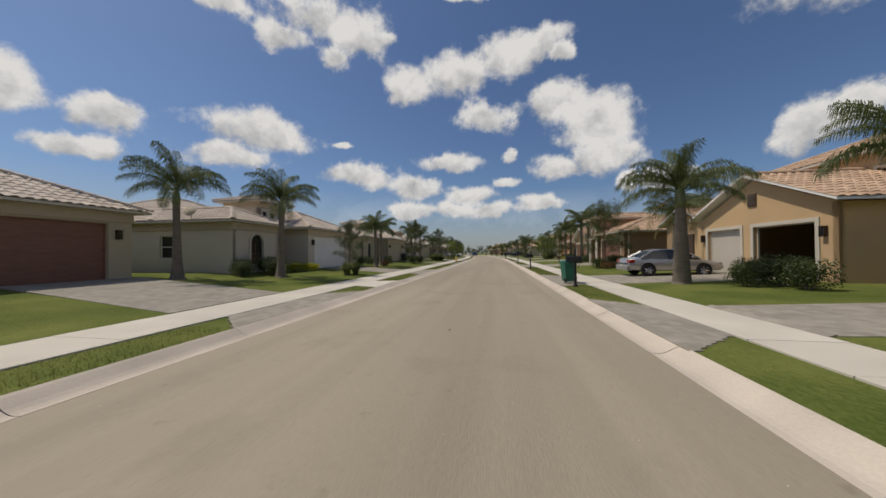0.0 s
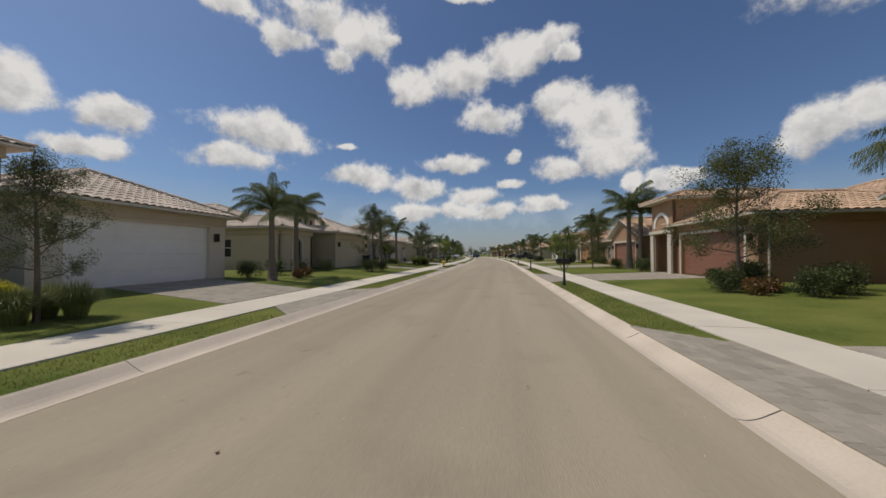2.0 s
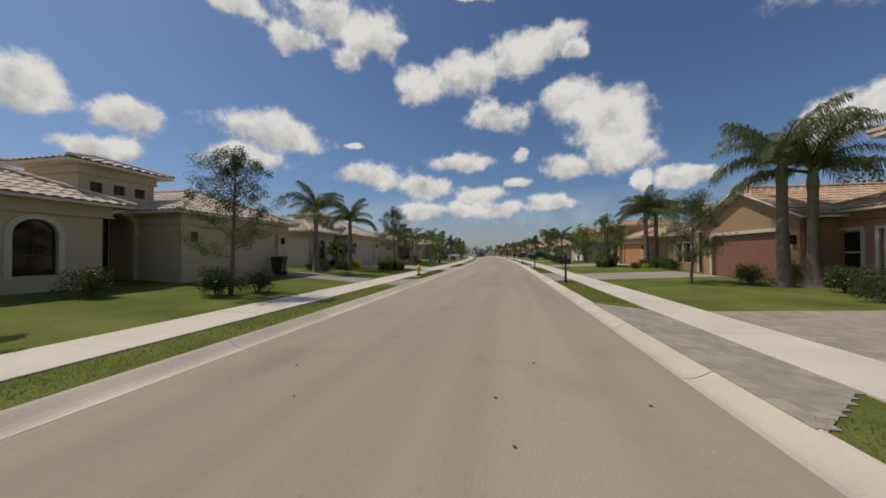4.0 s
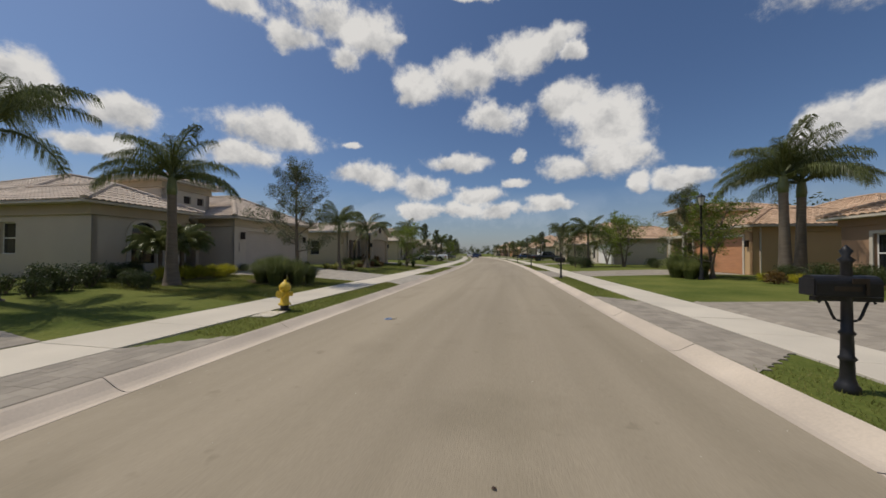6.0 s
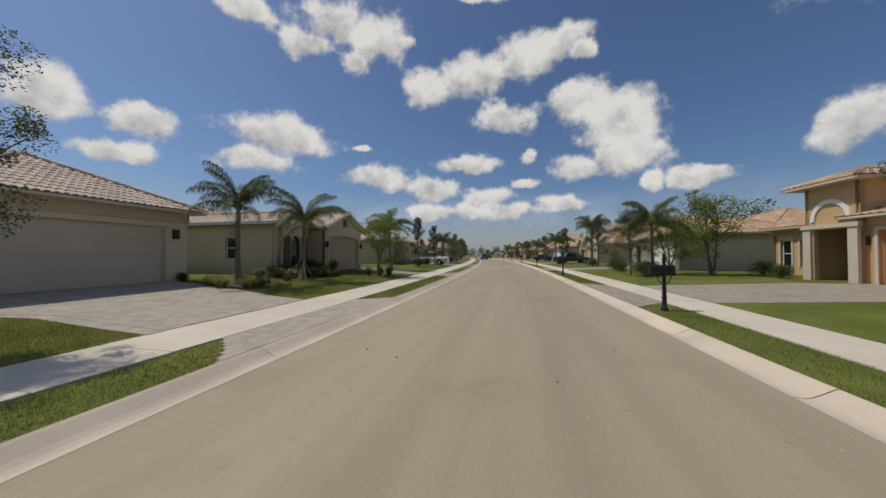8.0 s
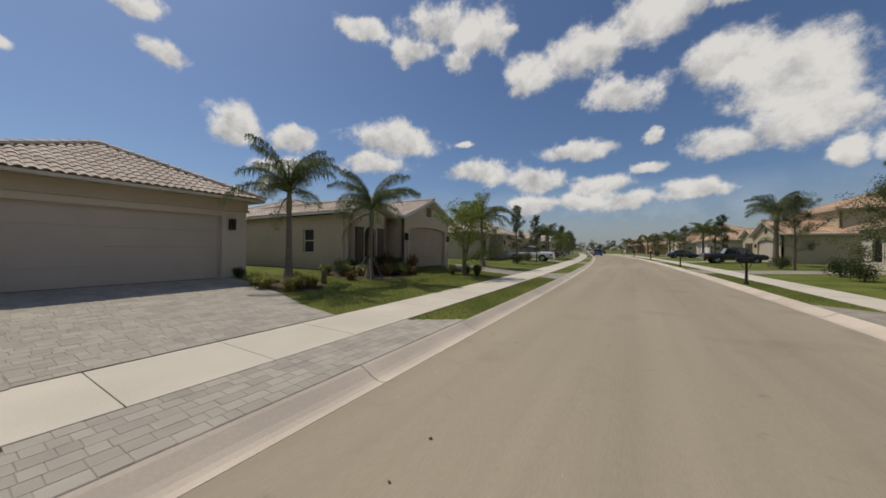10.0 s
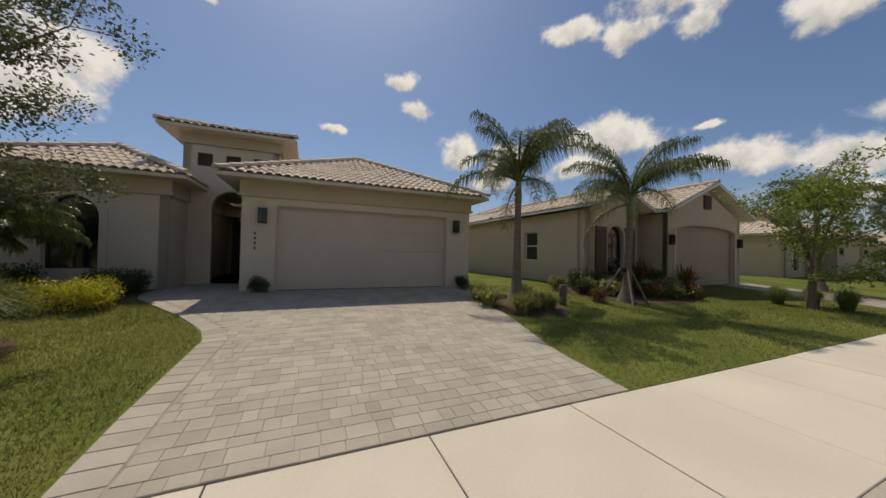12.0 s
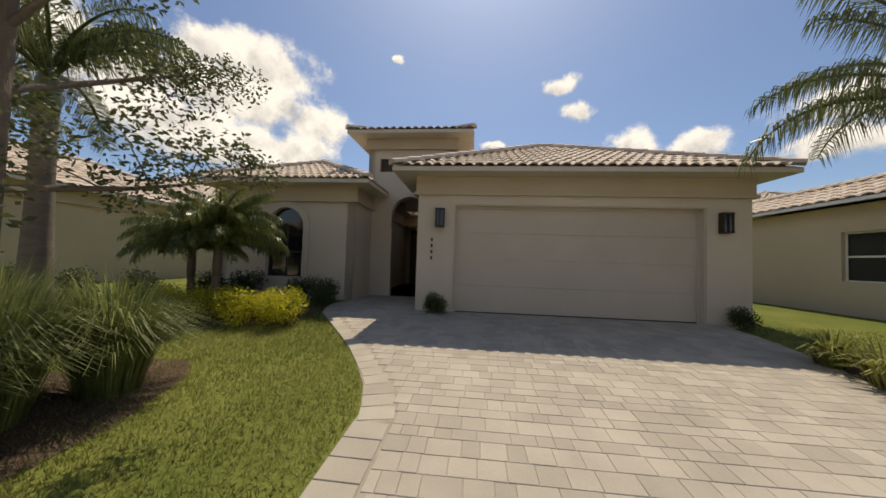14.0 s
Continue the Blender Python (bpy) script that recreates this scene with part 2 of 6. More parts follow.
def glass_mat(name, color=(0.9, 0.95, 0.95), rough=0.02):
    m = bpy.data.materials.new(name)
    m.use_nodes = True
    bs = m.node_tree.nodes["Principled BSDF"]
    bs.inputs["Base Color"].default_value = (*color, 1)
    bs.inputs["Roughness"].default_value = rough
    bs.inputs["Transmission Weight"].default_value = 1.0
    bs.inputs["IOR"].default_value = 1.45
    return m


ASPHALT = mat("asphalt", (0.346, 0.289, 0.206), 0.92, noise_scale=0.3, amount=0.2, fine=90, bump=0.5, bump_dist=0.006, stretch=(1, 0.12, 1))
nt = ASPHALT.node_tree
bs = next(n for n in nt.nodes if n.type == "BSDF_PRINCIPLED")
old = bs.inputs["Base Color"].links[0].from_socket
gp, mpv = nt.nodes.new("ShaderNodeNewGeometry"), nt.nodes.new("ShaderNodeMapping")
mpv.inputs["Scale"].default_value = (1, 0.035, 1)
nt.links.new(gp.outputs["Position"], mpv.inputs["Vector"])
for scale, vec, lo, hi, dark in ((1.5, mpv.outputs[0], 0.42, 0.72, 0.86), (0.55, gp.outputs["Position"], 0.58, 0.74, 0.84), (3.2, gp.outputs["Position"], 0.66, 0.74, 0.82)):
    nn = nt.nodes.new("ShaderNodeTexNoise")
    nn.inputs["Scale"].default_value, nn.inputs["Detail"].default_value = scale, 6
    nt.links.new(vec, nn.inputs["Vector"])
    mr = nt.nodes.new("ShaderNodeMapRange")
    nt.links.new(nn.outputs[0], mr.inputs[0])
    mr.inputs[1].default_value, mr.inputs[2].default_value = lo, hi
    mx = nt.nodes.new("ShaderNodeMix")
    mx.data_type, mx.blend_type = "RGBA", "MULTIPLY"
    nt.links.new(mr.outputs[0], mx.inputs["Factor"])
    nt.links.new(old, mx.inputs["A"])
    mx.inputs["B"].default_value = (dark, dark, dark * 0.98, 1)
    old = mx.outputs["Result"]
nt.links.new(old, bs.inputs["Base Color"])
CONCRETE = mat("concrete", (0.60, 0.54, 0.44), 0.9, noise_scale=0.7, amount=0.1, fine=40, bump=0.25, bump_dist=0.004, random_part=0.05)
CURB_MAT = mat("curb_concrete", (0.555, 0.47, 0.375), 0.9, noise_scale=0.8, amount=0.16, fine=35, bump=0.25, bump_dist=0.004, random_part=0.06)
GRASS = mat("lawn", (0.092, 0.135, 0.024), 0.95, noise_scale=0.5, amount=0.3, fine=14, bump=0.9, bump_dist=0.05, second=(0.19, 0.20, 0.052), spec=0.1)
BLADE = leaf_mat("grass_blade", (0.18, 0.23, 0.04), (0.36, 0.34, 0.11), 0.45, 0.6)
MULCH = mat("mulch", (0.10, 0.06, 0.04), 0.95, noise_scale=5, amount=0.45, fine=45, bump=1.0, bump_dist=0.04)
PAVER = mat("paver", (0.385, 0.345, 0.285), 0.9, noise_scale=2.2, amount=0.13, fine=70, bump=0.3, bump_dist=0.004, random_part=0.11)
PAVER_BED = mat("paver_joint_sand", (0.33, 0.29, 0.235), 0.95, fine=80, bump=0.3)
PAVER_WORN = mat("paver_worn", (0.315, 0.275, 0.22), 0.9, noise_scale=2.2, amount=0.16, fine=70, bump=0.3, bump_dist=0.004, random_part=0.13)
PAVER_FAR = mat("paver_far", (0.36, 0.325, 0.28), 0.9, noise_scale=3.0, amount=0.2, fine=9, bump=0.3, random_part=0.1)
TILE_L = mat("roof_tile_pale", (0.55, 0.44, 0.345), 0.85, noise_scale=0.9, amount=0.2, fine=20, bump=0.2, second=(0.68, 0.575, 0.47), random_part=0.1)
TILE_R = mat("roof_tile_terracotta", (0.50, 0.32, 0.20), 0.85, noise_scale=0.9, amount=0.2, fine=20, bump=0.2, second=(0.60, 0.42, 0.28), random_part=0.16)
CREAM = mat("stucco_cream", (0.60, 0.53, 0.43), 0.92, noise_scale=0.6, amount=0.06, fine=110, bump=0.5, bump_dist=0.005)
STRAW = mat("stucco_straw", (0.56, 0.47, 0.35), 0.92, noise_scale=0.6, amount=0.07, fine=110, bump=0.5, bump_dist=0.005)
SAND = mat("stucco_sand", (0.50, 0.42, 0.29), 0.92, noise_scale=0.6, amount=0.07, fine=110, bump=0.5, bump_dist=0.005)
OCHRE = mat("stucco_ochre", (0.55, 0.37, 0.20), 0.92, noise_scale=0.6, amount=0.07, fine=110, bump=0.5, bump_dist=0.005)
BROWN = mat("stucco_brown", (0.36, 0.22, 0.13), 0.92, noise_scale=0.6, amount=0.08, fine=110, bump=0.5, bump_dist=0.005)
WHITEWALL = mat("stucco_white", (0.56, 0.50, 0.41), 0.92, noise_scale=0.6, amount=0.06, fine=110, bump=0.5, bump_dist=0.005)
TRIM = mat("trim_paint", (0.57, 0.51, 0.415), 0.7, noise_scale=1.5, amount=0.06, fine=40, bump=0.1)
FRIEZE = mat("frieze_paint", (0.50, 0.42, 0.30), 0.85, noise_scale=1.2, amount=0.08, fine=60, bump=0.2)
WHITE = mat("white_paint", (0.78, 0.76, 0.71), 0.6, noise_scale=2, amount=0.05, fine=30, bump=0.05)
DOOR_PALE = mat("door_pale", (0.53, 0.465, 0.385), 0.6, noise_scale=1.5, amount=0.05, fine=25, bump=0.08)
DOOR_RED = mat("door_redwood", (0.23, 0.105, 0.068), 0.6, noise_scale=2, amount=0.15, fine=25, bump=0.15, stretch=(1, 1, 6))
DOOR_ORANGE = mat("door_orange", (0.50, 0.24, 0.12), 0.6, noise_scale=2, amount=0.12, fine=25, bump=0.15, stretch=(1, 1, 6))
DOOR_DARK = mat("door_dark_wood", (0.07, 0.04, 0.025), 0.5, noise_scale=3, amount=0.3, fine=30, bump=0.2)
BLACK = mat("black_metal", (0.02, 0.02, 0.022), 0.45, metal=0.3, noise_scale=5, amount=0.3, fine=40, bump=0.1)
BRONZE = mat("bronze_metal", (0.06, 0.045, 0.035), 0.5, metal=0.6, noise_scale=5, amount=0.3, fine=40, bump=0.1)
YELLOW = mat("hydrant_yellow", (0.72, 0.50, 0.05), 0.5, noise_scale=6, amount=0.15, fine=40, bump=0.1)
BIN_GREEN = mat("bin_green", (0.008, 0.12, 0.075), 0.5, noise_scale=3, amount=0.15, fine=40, bump=0.08)
RUBBER = mat("rubber", (0.018, 0.018, 0.018), 0.85, fine=40, bump=0.2)
SILVER = mat("car_silver", (0.46, 0.45, 0.44), 0.35, metal=0.75, noise_scale=2, amount=0.03, fine=200, bump=0, coat=0.8)
CARBLACK = mat("car_black", (0.02, 0.021, 0.024), 0.3, metal=0.3, amount=0.05, bump=0, coat=0.9)
CARWHITE = mat("car_white", (0.75, 0.75, 0.74), 0.3, amount=0.03, bump=0, coat=0.8)
CARBLUE = mat("car_blue", (0.03, 0.06, 0.14), 0.3, metal=0.3, amount=0.05, bump=0, coat=0.9)
CHROME = mat("chrome", (0.7, 0.7, 0.7), 0.15, metal=1.0, amount=0.02, bump=0)
TAIL = mat("tail_lamp", (0.40, 0.02, 0.015), 0.2, amount=0.1, bump=0, coat=0.8)
GLASS = glass_mat("window_glass", (0.75, 0.80, 0.80))
DARKGLASS = mat("tinted_glass", (0.012, 0.014, 0.016), 0.06, amount=0.1, bump=0, coat=0.6)
LAMPGLASS = mat("lamp_glass", (0.5, 0.48, 0.42), 0.3, amount=0.1, bump=0)
BARK = mat("bark", (0.16, 0.125, 0.095), 0.95, noise_scale=4, amount=0.3, fine=30, bump=0.8, bump_dist=0.03, stretch=(1, 1, 0.3))
PALMBARK = mat("palm_bark", (0.185, 0.15, 0.115), 0.95, noise_scale=2.5, amount=0.22, fine=24, bump=0.7, bump_dist=0.02, stretch=(1, 1, 5))
SHAFT = mat("palm_crownshaft", (0.13, 0.155, 0.06), 0.5, noise_scale=2, amount=0.25, fine=30, bump=0.2, stretch=(1, 1, 0.3))
FROND = leaf_mat("palm_frond", (0.105, 0.14, 0.042), (0.20, 0.225, 0.085), 0.35, 0.4)
FROND_PALE = leaf_mat("date_palm_frond", (0.12, 0.16, 0.045), (0.25, 0.27, 0.10), 0.4, 0.35)
SHUTTER = mat("shutter_brown", (0.10, 0.065, 0.045), 0.6, noise_scale=2, amount=0.12, fine=25, bump=0.1)
STAKE = mat("weathered_stake", (0.26, 0.22, 0.17), 0.9, noise_scale=6, amount=0.25, fine=40, bump=0.3, stretch=(1, 1, 0.2))
DOOR_TAN = mat("door_tan", (0.40, 0.315, 0.225), 0.6, noise_scale=1.5, amount=0.06, fine=25, bump=0.1)
FROND_DRY = leaf_mat("palm_frond_dry", (0.20, 0.17, 0.06), (0.30, 0.24, 0.10), 0.25, 0.5)
LEAF_OAK = leaf_mat("oak_leaf", (0.075, 0.095, 0.035), (0.15, 0.165, 0.07), 0.35)
LEAF_LIME = leaf_mat("lime_leaf", (0.13, 0.20, 0.025), (0.26, 0.32, 0.055), 0.5)
LEAF_GOLD = leaf_mat("golden_leaf", (0.44, 0.44, 0.025), (0.62, 0.57, 0.06), 0.45)
LEAF_DARK = leaf_mat("hedge_leaf", (0.05, 0.075, 0.022), (0.11, 0.135, 0.045), 0.28)
LEAF_YARD = leaf_mat("street_tree_leaf", (0.09, 0.115, 0.035), (0.18, 0.195, 0.07), 0.4)
LEAF_PALE = leaf_mat("variegated_leaf", (0.17, 0.20, 0.055), (0.40, 0.40, 0.15), 0.4)
LEAF_RED = leaf_mat("croton_leaf", (0.15, 0.05, 0.03), (0.24, 0.16, 0.045), 0.3)
TALLGRASS = leaf_mat("tall_grass_blade", (0.15, 0.20, 0.055), (0.32, 0.345, 0.13), 0.4)


# ---- small builders ----
class Shape:
    """Corners and faces of one part."""

    def __init__(self):
        self.v, self.f = [], []

    def add(self, verts, faces):
        k = len(self.v)
        self.v += [tuple(p) for p in verts]
        self.f += [tuple(i + k for i in q) for q in faces]
        return self

    def box(self, x0, x1, y0, y1, z0, z1, bev=0.0):
        if bev:
            return self.bevelled(x0, x1, y0, y1, z0, z1, bev)
        self.add([(x, y, z) for z in (z0, z1) for x, y in ((x0, y0), (x1, y0), (x1, y1), (x0, y1))],
                 [(3, 2, 1, 0), (4, 5, 6, 7), (0, 1, 5, 4), (1, 2, 6, 5), (2, 3, 7, 6), (3, 0, 4, 7)])
        return self

    def bevelled(self, x0, x1, y0, y1, z0, z1, b):
        """A box whose top edges are eased."""
        r = lambda d, z: [(x0 + d, y0 + d, z), (x1 - d, y0 + d, z), (x1 - d, y1 - d, z), (x0 + d, y1 - d, z)]
        v = r(0, z0) + r(0, z1 - b) + r(b, z1)
        f = [(3, 2, 1, 0), (8, 9, 10, 11)]
        for k in (0, 4):
            f += [(k + i, k + (i + 1) % 4, k + 4 + (i + 1) % 4, k + 4 + i) for i in range(4)]
        return self.add(v, f)

    def lathe(self, profile, n=16, x=0, y=0, z=0, axis="z"):
        """A turned form from (radius, height) pairs."""
        v = []
        for r, h in profile:
            for i in range(n):
                a = 2 * math.pi * i / n
                p = (r * math.cos(a), r * math.sin(a), h)
                if axis == "x":
                    p = (p[2], p[0], p[1])
                if axis == "y":
                    p = (p[0], p[2], p[1])
                v.append((p[0] + x, p[1] + y, p[2] + z))
        f = [(k * n + i, k * n + (i + 1) % n, (k + 1) * n + (i + 1) % n, (k + 1) * n + i) for k in range(len(profile) - 1) for i in range(n)]
        f.append(tuple(reversed(range(n))))
        f.append(tuple(range((len(profile) - 1) * n, len(profile) * n)))
        return self.add(v, f)

    def tube(self, pts, radii, n=8):
        """A limb along a line of points."""
        pts = [Vector(p) for p in pts]
        v = []
        for i, p in enumerate(pts):
            d = (pts[min(i + 1, len(pts) - 1)] - pts[max(i - 1, 0)]).normalized()
            a = d.orthogonal().normalized() if abs(d.z) < 0.9 else Vector((1, 0, 0))
            b = d.cross(a).normalized()
            a = b.cross(d)
            for k in range(n):
                t = 2 * math.pi * k / n
                v.append(p + (a * math.cos(t) + b * math.sin(t)) * radii[i])
        f = [(i * n + k, i * n + (k + 1) % n, (i + 1) * n + (k + 1) % n, (i + 1) * n + k) for i in range(len(pts) - 1) for k in range(n)]
        f.append(tuple(range((len(pts) - 1) * n, len(pts) * n)))
        return self.add(v, f)

    def slab(self, poly, z0, z1):
        """A flat plate with the outline poly, counter-clockwise."""
        n = len(poly)
        self.add([(x, y, z0) for x, y in poly] + [(x, y, z1) for x, y in poly],
                 [tuple(reversed(range(n))), tuple(range(n, 2 * n))] + [(i, (i + 1) % n, n + (i + 1) % n, n + i) for i in range(n)])
        return self

    def mesh(self, name, material, smooth=False):
        me = bpy.data.meshes.new(name)
        me.from_pydata(self.v, [], self.f)
        for m in material if isinstance(material, (list, tuple)) else (material,):
            me.materials.append(m)
        if smooth:
            me.polygons.foreach_set("use_smooth", [True] * len(me.polygons))
        me.update()
        return me


def part(name, shape, material, parent=None, label="", smooth=False, kind=""):
    """Links one shape as one mesh object, under a thing or a part."""
    ob = new(name, shape if isinstance(shape, bpy.types.Mesh) else shape.mesh(name, material, smooth))
    if parent is not None:
        ob.parent = parent
    if label or kind:
        tagged(ob, label=label, kind=kind)
    return ob


def thing(name, m, label, category, group="", kind=""):
    ob = new(name)
    ob.matrix_basis = m
    ob.empty_display_size = 0.3
    return tagged(ob, label, category, group, kind)


# ---- ground and street ----
def sheet(us, ss, zf, shape=None):
    sh = shape or Shape()
    v = [P(u, s, zf(u, s)) for s in ss for u in us]
    n = len(us)
    sh.add(v, [(i * n + k, i * n + k + 1, (i + 1) * n + k + 1, (i + 1) * n + k) for i in range(len(ss) - 1) for k in range(n - 1)])
    return sh


def steps(a, b, d):
    n = max(1, round((b - a) / d))
    return [a + (b - a) * i / n for i in range(n + 1)]


far_us = [-260, -120, -60, -34, -24, -16, -12, -9.5, -7.96, -7.93, -6.37, -6.34, -5.23, -5.2, 2.62, 2.65, 3.84, 3.87, 5.23, 5.26, 7, 9, 12, 16, 24, 34, 60, 120, 260]


def ground_height(u, s):
    if -7.94 < u < -6.36 or 3.86 < u < 5.24:
        return 0.02
    if -5.21 < u < 2.63:
        return -0.25
    return ground_z(u)


far_ss = [-2500, -900, -300, -100, -40] + steps(-20, 330, 8) + [360]
tagged(part("ground", sheet(far_us, far_ss, ground_height), GRASS), "mown green lawn reaching out past the houses", "ground", kind="structure")
plain = [(r * math.cos(math.pi * k / 24), r * math.sin(math.pi * k / 24) + 60, -0.3) for r in (1.0, 120.0, 600.0, 3000.0) for k in range(48)]
tagged(part("plain", Shape().add(plain, [(48 * j + k, 48 * j + (k + 1) % 48, 48 * (j + 1) + (k + 1) % 48, 48 * (j + 1) + k) for j in range(3) for k in range(48)]), GRASS), "level green land out to the horizon", "ground", kind="structure")
tagged(part("road", sheet([ROAD_L, -3.5, -1.3, 1.0, ROAD_R], steps(-40, 330, 3), lambda u, s: 0.035 * (1 - ((u + 1.29) / 3.49) ** 2)), ASPHALT, smooth=True),
       "pale weathered tan asphalt street between concrete curbs", "road", kind="structure")

# aprons: where driveways cross the strip between walk and curb (from, to along the street)
APRONS_L = [(-3.0, 3.0), (18.2, 23.8), (33.6, 39.3), (54.8, 58.7), (68.9, 74.8), (86.5, 91.0), (106.5, 112.5), (127, 133), (148, 154), (169, 175), (190, 196)]
APRONS_R = [(-2, 4), (18.2, 22.4), (27.0, 33.0), (44.0, 50.3), (59.2, 65.5), (75.3, 82.0), (96.5, 101.5), (117, 122.5), (138, 144), (160, 166), (182, 188)]


def curb_piece(right):
    """Three metres of rolled curb with its gutter, easing at the ends."""
    sg = 1 if right else -1
    prof = [(0, -0.2), (0, 0.004), (0.1, -0.004), (0.17, 0.008), (0.24, 0.036), (0.32, 0.08), (0.39, 0.118), (CURB, 0.136), (CURB, -0.2)]
    sh = Shape()
    n = len(prof)
    L = 2.985
    v = [(sg * x, y, z) for y in (0, L) for x, z in prof]
    f = [(i, i + 1, n + i + 1, n + i) if not right else (i, n + i, n + i + 1, i + 1) for i in range(n - 1)]
    f += [tuple(range(n)) if right else tuple(reversed(range(n))), tuple(reversed(range(n, 2 * n))) if right else tuple(range(n, 2 * n))]
    sh.add(v, f)
    return sh.mesh("curb_segment", CURB_MAT)


for nm, u0, right in (("curb_left", ROAD_L, False), ("curb_right", ROAD_R, True)):
    curb = tagged(thing(nm, Matrix(), "rolled concrete curb with gutter, stained pinkish tan", "curb"), kind="structure")
    me = curb_piece(right)
    for k in range(-8, 68):
        ob = part("curb_segment", me, None, curb)
        ob.matrix_basis = at(u0, k * 3.0)
for nm, (ua, ub) in (("pavement_left", WALK_L), ("pavement_right", WALK_R)):
    pav = tagged(thing(nm, Matrix(), "pale concrete sidewalk scored into slabs", "sidewalk"), kind="structure")
    me = Shape().bevelled(0, ub - ua, 0, 1.502, 0, 0.15, 0.005).mesh("slab", CONCRETE)
    for k in range(-12, 130):
        ob = part("slab", me, None, pav)
        ob.matrix_basis = at(ua, k * 1.515 + 0.3, random.uniform(-0.003, 0.003))


# ---- houses ----
def wall_shape(L, H, openings=(), T=0.2, z_low=-0.3):
    """A wall in its own plane: a along it, depth inward, openings (a0, a1, z0, z1, arched) cut right through."""
    sh = Shape()
    cuts = {0.0, L}
    for a0, a1, z0, z1, arched in openings:
        cuts |= {a0, a1}
        if arched:
            cuts |= {a0 + (a1 - a0) * (1 - math.cos(math.pi * k / 10)) / 2 for k in range(1, 10)}
    cuts = sorted(cuts)

    def top(o, a):
        a0, a1, z0, z1, arched = o
        if not arched:
            return z1
        r = (a1 - a0) / 2
        return z1 + math.sqrt(max(0.0, r * r - (a - a0 - r) ** 2)) * arched

    for a, b in zip(cuts, cuts[1:]):
        o = next((o for o in openings if o[0] - 1e-6 <= a and b <= o[1] + 1e-6), None)
        spans = [((z_low, z_low), (H, H))]
        if o:
            spans = [((z_low, z_low), (o[2], o[2]))] if o[2] > z_low else []
            spans.append(((top(o, a), top(o, b)), (H, H)))
        for (la, lb), (ha, hb) in spans:
            sh.add([(a, 0, la), (b, 0, lb), (b, 0, hb), (a, 0, ha)], [(0, 1, 2, 3)])
            sh.add([(a, T, la), (b, T, lb), (b, T, hb), (a, T, ha)], [(3, 2, 1, 0)])
        if o:
            sh.add([(a, 0, top(o, a)), (b, 0, top(o, b)), (b, T, top(o, b)), (a, T, top(o, a))], [(0, 1, 2, 3)])
            if o[2] > z_low:
                sh.add([(a, 0, o[2]), (b, 0, o[2]), (b, T, o[2]), (a, T, o[2])], [(3, 2, 1, 0)])
            for edge, x in ((o[0], a), (o[1], b)):
                if abs(edge - x) < 1e-6:
                    sh.add([(x, 0, o[2]), (x, T, o[2]), (x, T, o[3]), (x, 0, o[3])], [(0, 1, 2, 3)])
    sh.add([(0, 0, z_low), (0, T, z_low), (0, T, H), (0, 0, H)], [(0, 1, 2, 3)])
    sh.add([(L, 0, z_low), (L, T, z_low), (L, T, H), (L, 0, H)], [(3, 2, 1, 0)])
    sh.add([(0, 0, H), (L, 0, H), (L, T, H), (0, T, H)], [(0, 1, 2, 3)])
    return sh


SIDES = {"front": 0, "north": 90, "back": 180, "south": 270}


def side_pose(b, side):
    """Where the wall of a block on that side starts, and which way it runs."""
    x0, x1, y0, y1 = b
    return {"front": pose(x0, y0, 0, 0, 0, 0), "north": pose(x1, y0, 0, 0, 0, 90), "back": pose(x1, y1, 0, 0, 0, 180), "south": pose(x0, y1, 0, 0, 0, 270)}[side]


def cornice(house, b, z0, z1, z2, material):
    """A painted band under the eaves, one length a side, with a lower lip."""
    x0, x1, y0, y1 = b
    for a, q, c, d in ((x0 - 0.07, x1 + 0.07, y0 - 0.07, y0), (x0 - 0.07, x1 + 0.07, y1, y1 + 0.07), (x0 - 0.07, x0, y0, y1), (x1, x1 + 0.07, y0, y1)):
        g = 0.04
        sh = Shape().box(a, q, c, d, z1, z2)
        sh.box(a - g, q + g, c - g, d, z0, z1) if c < y0 else sh.box(a - g if a < x0 else a, q + g if q > x1 else q, c, d + (g if d > y1 else 0), z0, z1)
        part("cornice", sh, material, house)


def ring(sh, x0, x1, y0, y1, z0, z1, proud):
    """A band round a block."""
    for a, b, c, d in ((x0 - proud, x1 + proud, y0 - proud, y0), (x0 - proud, x1 + proud, y1, y1 + proud), (x0 - proud, x0, y0, y1), (x1, x1 + proud, y0, y1)):
        sh.box(a, b, c, d, z0, z1)


def tile_plane(store, A, ea, eb, n, width, slope, kl, kr, w, c):
    """Barrel tiles in courses over one slope, cut to its outline; store takes (corner, ea, eb, n, width)."""
    courses = int(slope / c)
    for k in range(courses + 1):
        b = k * c
        if b > slope - 0.05:
            break
        lo, hi = kl * (b + c * 0.5), width - kr * (b + c * 0.5)
        if hi - lo < 0.08:
            continue
        a = math.floor(lo / w) * w
        while a < hi - 0.03:
            a0, a1 = max(a, lo), min(a + w, hi)
            if a1 - a0 > 0.05:
                store.append((A + ea * a0 + eb * b, a1 - a0, min(c * 1.12, slope - b)))
            a += w


TILE_PROFILE = ((0.0, 0.0), (0.2, 0.036), (0.45, 0.05), (0.7, 0.036), (0.82, 0.0), (1.0, -0.004))


